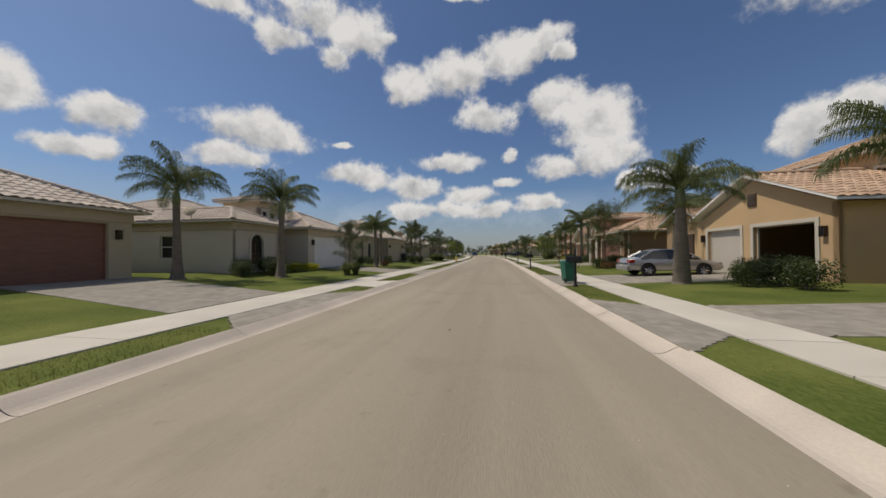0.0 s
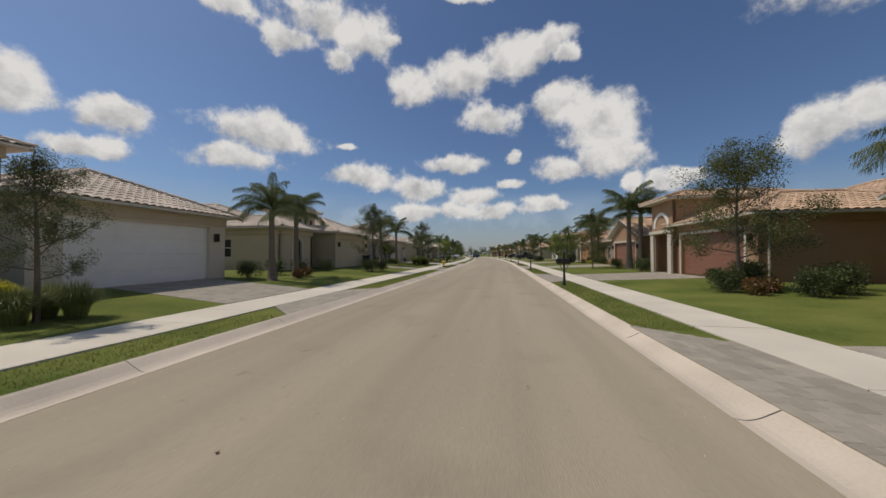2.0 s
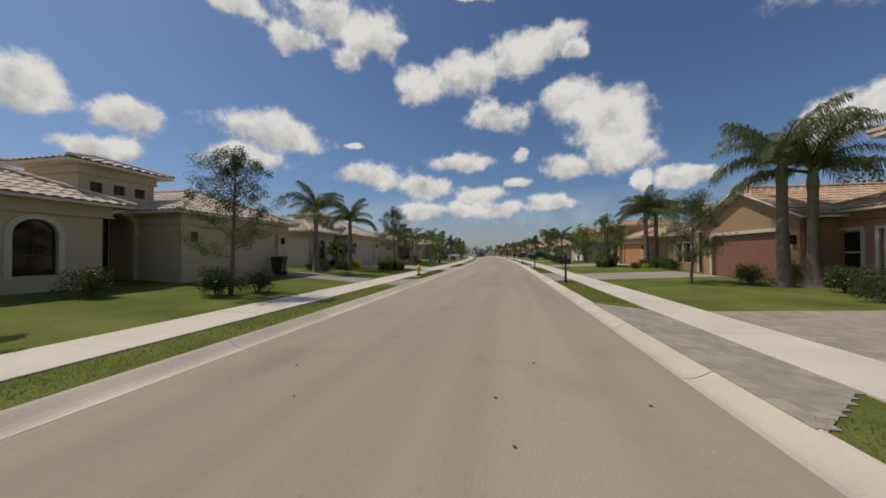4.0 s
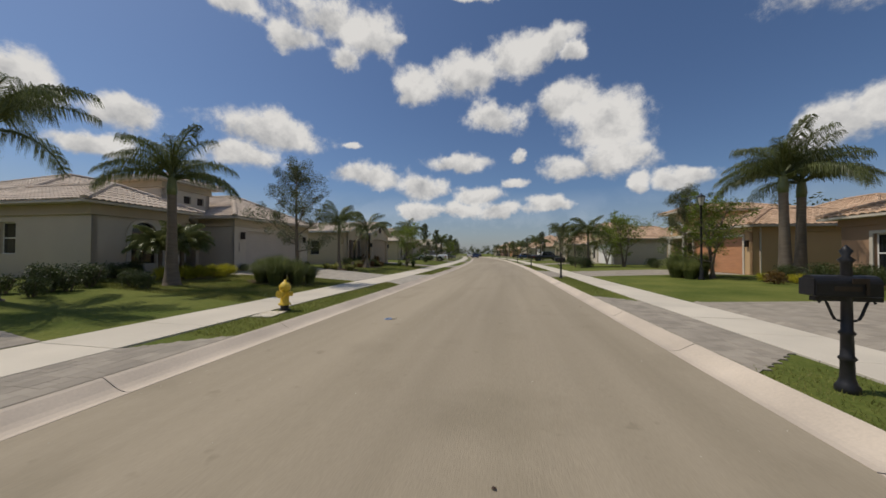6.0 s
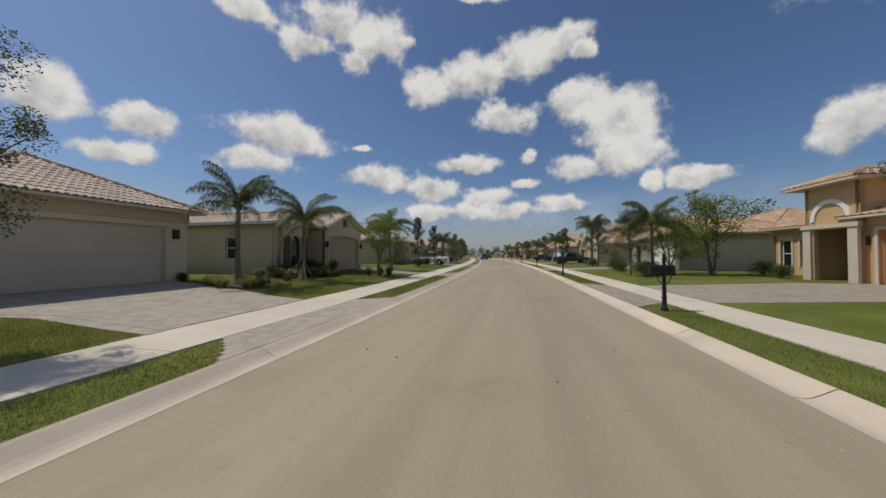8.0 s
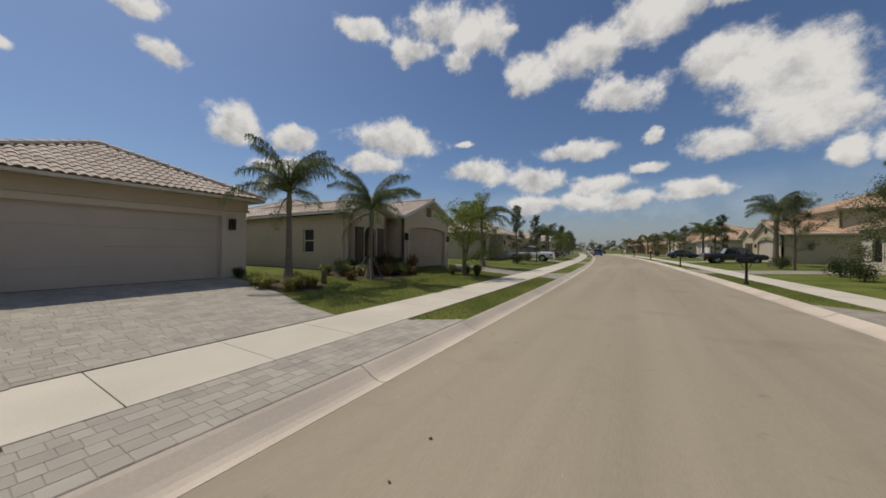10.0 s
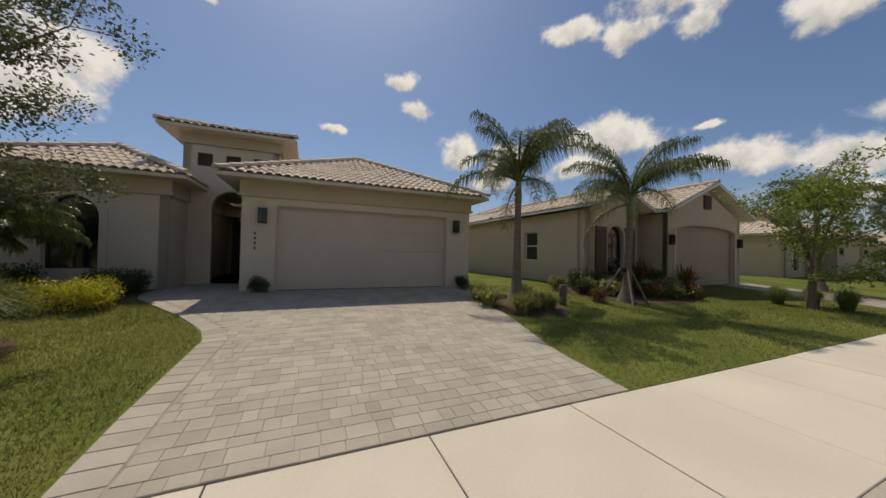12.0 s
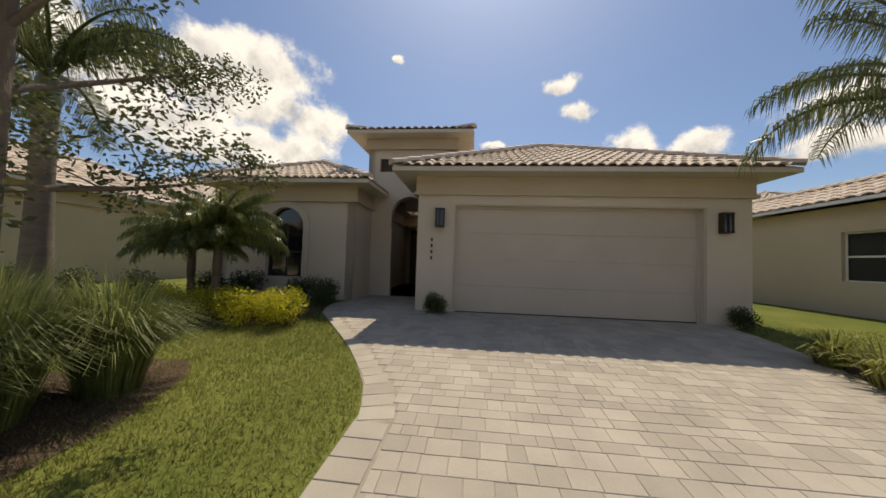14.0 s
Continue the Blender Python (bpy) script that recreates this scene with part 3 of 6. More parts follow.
def tile_verts(A, ea, eb, n, w, ln):
    v = [A + ea * (x * w) + n * (0.034 + h + random.uniform(0, 0.004)) for x, h in TILE_PROFILE]
    v += [A + ea * (x * w) + eb * ln + n * (0.012 + h * 0.85) for x, h in TILE_PROFILE]
    v += [A + ea * (x * w) + n * (0.02 + h * 0.8) for x, h in TILE_PROFILE]
    return v


TILE_FACES = [(i, i + 1, 7 + i, 6 + i) for i in range(5)] + [(12 + i, 13 + i, i + 1, i) for i in range(5)]


def roof(house, b, z, pitch, over, material, kind="hip", tile=(0.30, 0.38), soffit=TRIM, singles=0):
    """A tiled roof on a block, with eaves, fascia, tiles course by course and caps on ridge and hips."""
    x0, x1, y0, y1 = b[0] - over, b[1] + over, b[2] - over, b[3] + over
    W, D = x1 - x0, y1 - y0
    t = math.tan(radians(pitch))
    cs = math.cos(radians(pitch))
    f = 0.09
    sh = Shape()
    zt = z + f
    lines, planes = [], []
    if kind == "hip":
        h = min(W, D) / 2
        if W >= D:
            r0, r1 = Vector((x0 + h, y0 + h, zt + h * t)), Vector((x1 - h, y0 + h, zt + h * t))
        else:
            r0, r1 = Vector((x0 + h, y0 + h, zt + h * t)), Vector((x0 + h, y1 - h, zt + h * t))
        c = [Vector((x0, y0, zt)), Vector((x1, y0, zt)), Vector((x1, y1, zt)), Vector((x0, y1, zt))]
        if W >= D:
            faces = [(c[0], c[1], r1, r0), (c[1], c[2], r1), (c[2], c[3], r0, r1), (c[3], c[0], r0)]
        else:
            faces = [(c[0], c[1], r0), (c[1], c[2], r1, r0), (c[2], c[3], r1), (c[3], c[0], r0, r1)]
        for q in faces:
            sh.add(q, [tuple(range(len(q)))])
            ea = (q[1] - q[0]).normalized()
            nn = ea.cross(Vector((0, 0, 1))) * -1
            eb = (nn * cs + Vector((0, 0, math.sin(radians(pitch))))).normalized()
            planes.append((q[0], ea, eb, ea.cross(eb).normalized(), (q[1] - q[0]).length, h / cs, cs, cs))
        lines = [(c[0], r0), (c[1], r1 if W >= D else r0), (c[2], r1), (c[3], r0 if W >= D else r1)]
        if (r1 - r0).length > 0.2:
            lines.append((r0, r1))
        low = [Vector((p.x, p.y, z)) for p in c]
        sh.add(low, [(3, 2, 1, 0)])
        for i in range(4):
            sh.add([low[i], low[(i + 1) % 4], c[(i + 1) % 4], c[i]], [(0, 1, 2, 3)])
    else:
        h = W / 2
        m0, m1 = Vector((x0 + h, y0, zt + h * t)), Vector((x0 + h, y1, zt + h * t))
        c = [Vector((x0, y0, zt)), Vector((x1, y0, zt)), Vector((x1, y1, zt)), Vector((x0, y1, zt))]
        low = [p - Vector((0, 0, f)) for p in c]
        k0, k1 = m0 - Vector((0, 0, f)), m1 - Vector((0, 0, f))
        sh.add([c[1], c[2], m1, m0], [(0, 1, 2, 3)])
        sh.add([c[3], c[0], m0, m1], [(0, 1, 2, 3)])
        sh.add([low[1], low[2], k1, k0], [(3, 2, 1, 0)])
        sh.add([low[3], low[0], k0, k1], [(3, 2, 1, 0)])
        sh.add([low[0], c[0], m0, k0], [(0, 1, 2, 3)])
        sh.add([k0, m0, c[1], low[1]], [(0, 1, 2, 3)])
        sh.add([low[3], c[3], m1, k1], [(3, 2, 1, 0)])
        sh.add([k1, m1, c[2], low[2]], [(3, 2, 1, 0)])
        sh.add([low[1], low[2], c[2], c[1]], [(0, 1, 2, 3)])
        sh.add([low[3], low[0], c[0], c[3]], [(0, 1, 2, 3)])
        for q0, q1 in ((c[1], c[2]), (c[3], c[0])):
            ea = (q1 - q0).normalized()
            nn = ea.cross(Vector((0, 0, 1))) * -1
            eb = (nn * cs + Vector((0, 0, math.sin(radians(pitch))))).normalized()
            planes.append((q0, ea, eb, ea.cross(eb).normalized(), D, h / cs, 0, 0))
        lines = [(m0, m1)]
    base = part("roof", sh, soffit, house, "tiled roof with painted fascia and soffit")
    tiles, left = Shape(), singles
    for k, (A, ea, eb, n, width, slope, kl, kr) in enumerate(planes):
        got = []
        tile_plane(got, A, ea, eb, n, width, slope, kl, kr, *tile)
        one = None
        for corner, w, ln in got:
            if left and abs(w - tile[0]) < 1e-4 and ln > tile[1]:
                if one is None:
                    one = Shape().add(tile_verts(Vector(), ea, eb, n, tile[0], tile[1] * 1.12), TILE_FACES).mesh("roof_tile", material)
                ob = part("roof_tile", one, None, base)
                ob.location = corner + n * random.uniform(0, 0.008)
                left -= 1
            else:
                tiles.add(tile_verts(corner, ea, eb, n, w, ln), TILE_FACES)
    part("roof_tiles", tiles, material, base, kind="stuff")
    caps = Shape()
    for p, q in lines:
        d = (q - p)
        L = d.length
        d.normalize()
        side = d.cross(Vector((0, 0, 1))).normalized()
        up = side.cross(d)
        k = 0.0
        while k < L:
            e = min(k + 0.42, L)
            v = []
            for s_, lift in ((k, 0.05), (e, 0.03)):
                for ang in (0, 40, 90, 140, 180):
                    a = radians(ang)
                    v.append(p + d * s_ + side * (0.13 * math.cos(a)) + up * (0.11 * math.sin(a) + lift))
            caps.add(v, [(i, i + 1, 6 + i, 5 + i) for i in range(4)] + [(4, 3, 2, 1, 0)])
            k += 0.38
    part("ridge_tiles", caps, material, base, kind="stuff")
    return base


def window(house, m, w, z0, z1, arched=0, frame_mat=WHITE, panes=(2, 2), shade=0.0):
    """A window set in an opening w wide: frame, bars and glass; the wall's plane is y = 0."""
    sh, d = Shape(), 0.1
    win = part("window", Shape().box(0, w, d - 0.02, d + 0.05, z0 - 0.03, z0 + 0.03), frame_mat, house)
    win.matrix_basis = m
    t = 0.05
    sh.box(0, t, d, d + 0.05, z0, z1).box(w - t, w, d, d + 0.05, z0, z1)
    if not arched:
        sh.box(t, w - t, d, d + 0.05, z1 - t, z1)
    for k in range(1, panes[0]):
        sh.box(w * k / panes[0] - 0.02, w * k / panes[0] + 0.02, d, d + 0.04, z0, z1)
    for k in range(1, panes[1]):
        zz = z0 + (z1 - z0) * k / panes[1]
        sh.box(t, w - t, d + 0.002, d + 0.045, zz - 0.025, zz + 0.025)
    part("frame", sh, frame_mat, win)
    g = Shape().box(0.01, w - 0.01, d + 0.012, d + 0.02, z0, z1)
    if arched:
        r = w / 2
        g.slab([(0, 0)] * 0 + [(r - r * math.cos(math.pi * k / 12), z1 + r * arched * math.sin(math.pi * k / 12)) for k in range(13)][::-1], 0, 0.008)
        g.v = [p if i < 8 else (p[0], d + 0.02 - p[2], p[1]) for i, p in enumerate(g.v)]
    part("pane", g, DARKGLASS, win)
    if shade:
        part("blind", Shape().box(t, w - t, d + 0.03, d + 0.035, z1 - (z1 - z0) * shade, z1), WHITE, win)
    return win


def garage_door(house, m, w, h, material, ajar=False):
    """A sectional door of four leaves in its opening, set back in the wall."""
    door = part("garage_door", Shape().box(0, 0.05, 0.12, 0.2, 0, h).box(w - 0.05, w, 0.12, 0.2, 0, h).box(0.05, w - 0.05, 0.12, 0.2, h - 0.05, h), material, house)
    door.matrix_basis = m
    if ajar:
        return door
    for k in range(4):
        z0, z1 = h * k / 4 + 0.002, h * (k + 1) / 4 - 0.002
        sh = Shape().box(0.05, w - 0.05, 0.15, 0.19, z0, z1)
        part("panel", sh, material, door)
    part("seal", Shape().box(0.03, w - 0.03, 0.14, 0.2, -0.012, 0.012), RUBBER, door)
    return door


def sconce(house, x, y, z, m=None):
    lamp = part("wall_lantern", Shape().box(x - 0.07, x + 0.07, y - 0.02, y, z - 0.2, z + 0.2), BRONZE, house, "bronze box lantern on the wall")
    sh = Shape()
    for sx in (-1, 1):
        sh.box(x + sx * 0.085 - 0.012, x + sx * 0.085 + 0.012, y - 0.15, y - 0.02, z - 0.17, z + 0.17)
    sh.box(x - 0.1, x + 0.1, y - 0.16, y - 0.02, z + 0.17, z + 0.2).box(x - 0.1, x + 0.1, y - 0.16, y - 0.02, z - 0.2, z - 0.17)
    sh.box(x - 0.012, x + 0.012, y - 0.155, y - 0.14, z - 0.17, z + 0.17)
    part("cage", sh, BRONZE, lamp)
    part("glass", Shape().box(x - 0.07, x + 0.07, y - 0.135, y - 0.03, z - 0.165, z + 0.165), DARKGLASS, lamp)
    return lamp


def block_walls(house, b, H, mats, openings, skip=()):
    for side in ("front", "north", "back", "south"):
        if side in skip:
            continue
        L = b[1] - b[0] if side in ("front", "back") else b[3] - b[2]
        w = part("wall", wall_shape(L, H, openings.get(side, ())), mats, house)
        w.matrix_basis = side_pose(b, side)


def surround(house, m, a0, a1, z0, z1, wide, proud, material, arched=0):
    """A raised band round an opening."""
    sh = Shape()
    sh.box(a0 - wide, a0, -proud, 0.0, z0, z1).box(a1, a1 + wide, -proud, 0.0, z0, z1)
    if arched:
        r, c = (a1 - a0) / 2, (a0 + a1) / 2
        n = 14
        v = []
        for k in range(n + 1):
            t = math.pi * k / n
            for rr in (r, r + wide):
                for y in (-proud, 0):
                    v.append((c - rr * math.cos(t), y, z1 + rr * math.sin(t) * arched))
        f = []
        for k in range(n):
            i = 4 * k
            f += [(i, i + 2, i + 6, i + 4), (i + 2, i + 3, i + 7, i + 6), (i, i + 4, i + 5, i + 1)]
        sh.add(v, f)
    else:
        sh.box(a0 - wide, a1 + wide, -proud, 0.0, z1, z1 + wide)
    p = part("trim", sh, material, house)
    p.matrix_basis = m
    return p


def villa(m, label, wall=CREAM, tile_mat=TILE_L, door_mat=DOOR_PALE, frieze=FRIEZE, tile=(0.30, 0.38), singles=0, arch_front=True, number=False, deep=17.0, lanterns=True, H=2.95, dh=2.46, pitch=23):
    """A one-storey villa: garage in front, turret over the entry, a wing with an arched window."""
    house = thing("house", m, label, "house")
    G = (-6.6, 0.0, 0.0, 6.6)
    wx1 = -8.45
    Wg = (-12.1, wx1, 1.0, 9.0)
    M = (-12.08, -0.02, 6.3, deep)
    dw = 4.98
    gx = -6.6 + (6.6 - dw) / 2 - 0.02
    block_walls(house, G, H, wall, {"front": [(gx + 6.6, gx + 6.6 + dw, -0.3, dh, 0)]}, skip=("back",))
    garage_door(house, pose(gx, 0, 0), dw, dh, door_mat)
    part("trim", Shape().box(-6.62, 0.02, -0.03, 0.0, dh + 0.02, H - 0.02).box(-6.62, gx - 0.02, -0.03, 0, -0.05, dh + 0.02).box(gx + dw + 0.02, 0.02, -0.03, 0, -0.05, dh + 0.02), wall, house)
    part("threshold", Shape().box(gx + 0.001, gx + dw - 0.001, -0.03, 0.2, -0.2, -0.013), CONCRETE, house)
    win_w = 1.0
    wc = 1.8
    opening = (wc - win_w / 2, wc + win_w / 2, 0.55, 1.85, 1 if arch_front else 0)
    block_walls(house, Wg, H, wall, {"front": [opening], "south": [(3.2, 4.1, 0.95, 2.25, 0)]}, skip=("back",))
    window(house, pose(Wg[0] + opening[0], Wg[2], 0), win_w, 0.55, 1.85, 1 if arch_front else 0, BRONZE)
    surround(house, pose(Wg[0], Wg[2], 0), opening[0], opening[1], 0.5, 1.85, 0.16, 0.05, TRIM, 1 if arch_front else 0)
    block_walls(house, M, H, wall, {"south": [(2.2, 3.1, 0.95, 2.25, 0), (5.6, 6.5, 0.95, 2.25, 0)], "north": [(3.5, 4.4, 0.95, 2.25, 0), (7.4, 8.3, 0.95, 2.25, 0)]}, skip=("front",))
    part("wall", wall_shape(1.6, H), wall, house).matrix_basis = pose(wx1 - 0.05, 7.4, 0)
    for a in (2.2, 5.6):
        window(house, side_pose(M, "south") @ pose(a, 0, 0), 0.9, 0.95, 2.25, 0, WHITE, (1, 2), 0.5)
    for a in (3.5, 7.4):
        window(house, side_pose(M, "north") @ pose(a, 0, 0), 0.9, 0.95, 2.25, 0, WHITE, (1, 2), 0.5)
    window(house, side_pose(Wg, "south") @ pose(3.2, 0, 0), 0.9, 0.95, 2.25, 0, WHITE, (1, 2), 0.4)
    # entry: an arch between wing and garage, the door behind it, a turret above
    ew = -6.6 - wx1
    aw = ew + 0.7
    part("wall", wall_shape(aw, 3.3, [(0.62, 1.68, -0.3, 2.4, 1)]), wall, house).matrix_basis = pose(wx1, 2.303, 0)
    surround(house, pose(wx1, 2.3, 0), 0.62, 1.68, 2.0, 2.4, 0.16, 0.06, TRIM, 1)
    part("entry_door", Shape().box(wx1 + 0.25, -6.85, 6.9, 6.98, 0, 2.4).box(wx1 + 0.35, -6.95, 6.87, 6.9, 0.2, 1.0).box(wx1 + 0.35, -6.95, 6.87, 6.9, 1.15, 2.2), DOOR_DARK, house)
    part("entry_wall", wall_shape(ew + 0.3, H), wall, house).matrix_basis = pose(wx1 - 0.1, 7.1, 0)
    part("entry_floor", Shape().box(wx1, -6.6, 1.0, 7.1, -0.2, 0.0), PAVER_FAR, house)
    Tt = (-8.6, -6.0, 2.3, 4.9)
    tw = wall_shape(Tt[1] - Tt[0], 4.66, [(0.35 + 0.75 * k, 0.75 + 0.75 * k, 3.68, 4.08, 0) for k in range(3)], z_low=3.1)
    part("turret_wall", tw, wall, house).matrix_basis = side_pose(Tt, "front")
    for side in ("north", "south", "back"):
        L = Tt[1] - Tt[0] if side == "back" else Tt[3] - Tt[2]
        part("turret_wall", wall_shape(L, 4.66, z_low=2.9), wall, house).matrix_basis = side_pose(Tt, side)
    for k in range(3):
        part("niche", Shape().box(Tt[0] + 0.35 + 0.75 * k, Tt[0] + 0.75 + 0.75 * k, Tt[2] + 0.1, Tt[2] + 0.14, 3.68, 4.08), BRONZE, house)
    cornice(house, Tt, 4.33, 4.4, 4.655, FRIEZE)
    roof(house, Tt, 4.66, 17, 0.5, tile_mat, tile=tile)
    # cornices and roofs
    for b, z in ((G, H), (Wg, H), (M, H)):
        cornice(house, b, H - 0.4, H - 0.34, H - 0.002, frieze)
    roof(house, (G[0], G[1], G[2], G[3] + 2.6), H, pitch, 0.5, tile_mat, tile=tile, singles=singles)
    roof(house, (Wg[0], Wg[1], Wg[2], Wg[3] + 1.5), H, pitch, 0.5, tile_mat, tile=tile)
    roof(house, M, H + 0.004, pitch, 0.5, tile_mat, tile=tile)
    if lanterns:
        sconce(house, gx - 0.32, -0.03, 2.0)
        sconce(house, gx + dw + 0.32, -0.03, 2.0)
    if number:
        for k in range(4):
            part("number_bar", Shape().box(gx - 0.51, gx - 0.47, -0.045, -0.03, 1.5 - k * 0.13, 1.57 - k * 0.13), BRONZE, house)
    part("downspout", Shape().tube([(0.06, 0.35, 2.9), (0.06, 0.35, -0.2)], [0.04, 0.04], 8), wall, house)
    return house


def gable_wall(house, b, H, pitch, material, y, extra=()):
    """The pointed upper part of a gable front."""
    w = b[1] - b[0]
    rise = w / 2 * math.tan(radians(pitch))
    part("gable", Shape().add([(b[0], y, H), (b[1], y, H), (b[0] + w / 2, y, H + rise), (b[0], y + 0.2, H), (b[1], y + 0.2, H), (b[0] + w / 2, y + 0.2, H + rise)],
         [(0, 1, 2), (5, 4, 3), (0, 2, 5, 3), (1, 4, 5, 2), (0, 3, 4, 1)]), material, house)


def gabled_villa(m, label, wall=CREAM, tile_mat=TILE_L, door_mat=DOOR_PALE, two_doors=False, opened=False, tile=(0.34, 0.42), storey=False, trim=TRIM, deep=16.0, gw=5.4, ext=3.6):
    """A villa with gabled fronts: garage to one side, a porch gable with a shuttered arched window beside it."""
    house = thing("house", m, label, "house")
    H = 2.95
    G = (-gw, 0.0, 0.0, 8.0)
    Wg = (-gw - ext, -gw - 0.6 if two_doors else -gw - 0.9, 0.6, 9.0)
    M = (-gw - ext + 0.02, -0.02, 7.0, deep)
    pitch = 23
    if two_doors:
        dws = [(0.6, 3.0), (3.8, 6.7)]
    else:
        dws = [((gw - 4.4) / 2, (gw + 4.4) / 2)]
    arch = 0 if two_doors else 0.12
    block_walls(house, G, H, wall, {"front": [(a, b, -0.3, 2.3, arch) for a, b in dws]}, skip=("back",))
    for k, (a, b) in enumerate(dws):
        garage_door(house, pose(-gw + a, 0, 0), b - a, 2.3 if not arch else 2.55, door_mat, ajar=opened and k == 1)
        surround(house, pose(-gw, 0, 0), a, b, -0.02, 2.3, 0.16, 0.05, trim, arch)
    gable_wall(house, G, H, pitch, wall, 0.0)
    roof(house, G, H, pitch, 0.45, tile_mat, "gable", tile, soffit=WHITE)
    vent = Shape().box(-gw / 2 - 0.25, -gw / 2 + 0.25, -0.06, 0.0, H + 0.35, H + 0.95)
    for k in range(4):
        vent.box(-gw / 2 - 0.21, -gw / 2 + 0.21, -0.09, -0.06, H + 0.4 + k * 0.13, H + 0.46 + k * 0.13)
    part("gable_vent", vent, SHUTTER, house, "brown louvred vent")
    part("downspout", Shape().tube([(Wg[0] - 0.06, Wg[2] + 0.5, 2.9), (Wg[0] - 0.06, Wg[2] + 0.5, -0.2)], [0.04, 0.04], 8), wall, house)
    wm = (Wg[1] - Wg[0]) / 2
    win = (wm - 0.45, wm + 0.45, 0.3, 1.9, 1)
    block_walls(house, Wg, H, wall, {"front": [win], "south": [(4.7, 5.6, 0.95, 2.25, 0)]}, skip=("back",))
    window(house, pose(Wg[0] + win[0], Wg[2], 0), 0.9, 0.3, 1.9, 1, BRONZE)
    surround(house, pose(Wg[0], Wg[2], 0), win[0], win[1], 0.3, 1.9, 0.12, 0.05, trim, 1)
    for sx in (win[0] - 0.62, win[1] + 0.07):
        sh = Shape().box(sx, sx + 0.55, -0.075, 0.0, 0.35, 2.3)
        shutter = part("shutter", sh, SHUTTER, house, "brown louvred shutter")
        shutter.matrix_basis = pose(Wg[0], Wg[2], 0)
        slat = Shape().box(0, 0.45, -0.097, -0.075, 0, 0.09).mesh("slat", SHUTTER)
        for k in range(12):
            part("slat", slat, None, shutter).matrix_basis = pose(sx + 0.05, 0, 0.45 + k * 0.15)
    window(house, side_pose(Wg, "south") @ pose(4.7, 0, 0), 0.9, 0.95, 2.25, 0, WHITE, (1, 2), 0.45)
    gable_wall(house, Wg, H, pitch, wall, Wg[2])
    roof(house, (Wg[0], Wg[1], Wg[2], Wg[3] + 1.5), H, pitch, 0.45, tile_mat, "gable", tile, soffit=WHITE)
    for k in range(3):
        part("gable_pipe", Shape().lathe([(0.07, -0.06), (0.07, 0.0)], 10, axis="y", x=(Wg[0] + Wg[1]) / 2 + (k - 1) * 0.24, y=Wg[2], z=H + 0.55 + (0.16 if k == 1 else 0)), FRIEZE, house)
    block_walls(house, M, H, wall, {"south": [(2.0, 2.9, 0.95, 2.25, 0), (5.0, 5.9, 0.95, 2.25, 0)]}, skip=("front",))
    for a in (2.0, 5.0):
        window(house, side_pose(M, "south") @ pose(a, 0, 0), 0.9, 0.95, 2.25, 0, WHITE, (1, 2), 0.45)
    part("wall", wall_shape(1.0, H, [(0.08, 0.92, -0.3, 2.2, 0)]), wall, house).matrix_basis = pose(-gw - 0.95, 4.6, 0)
    part("entry_door", Shape().box(-gw - 0.87, -gw - 0.03, 4.7, 4.76, 0, 2.2), DOOR_DARK, house)
    roof(house, M, H + 0.004, 21, 0.45, tile_mat, tile=tile)
    if storey:
        S = (-gw - ext + 0.6, -0.8, 4.5, 13.5)
        sh_open = [(1.4, 2.5, 3.5, 4.8, 0), (4.6, 5.7, 3.5, 4.8, 0), (8.6, 9.7, 3.5, 4.8, 0)]
        for side in ("front", "north", "back", "south"):
            L = S[1] - S[0] if side in ("front", "back") else S[3] - S[2]
            part("upper_wall", wall_shape(L, 5.5, sh_open if side == "front" else (), z_low=2.8), wall, house).matrix_basis = side_pose(S, side)
        for a in (1.4, 4.6, 8.6):
            window(house, pose(S[0] + a, S[2], 0), 1.1, 3.5, 4.8, 0, WHITE, (2, 2))
            surround(house, pose(S[0], S[2], 0), a, a + 1.1, 3.5, 4.8, 0.12, 0.05, trim)
        roof(house, S, 5.5, 21, 0.5, tile_mat, tile=tile)
    sconce(house, -gw + dws[0][0] - 0.35, 0.0, 1.9)
    sconce(house, -gw + dws[-1][1] + 0.35, 0.0, 1.9)
    return house


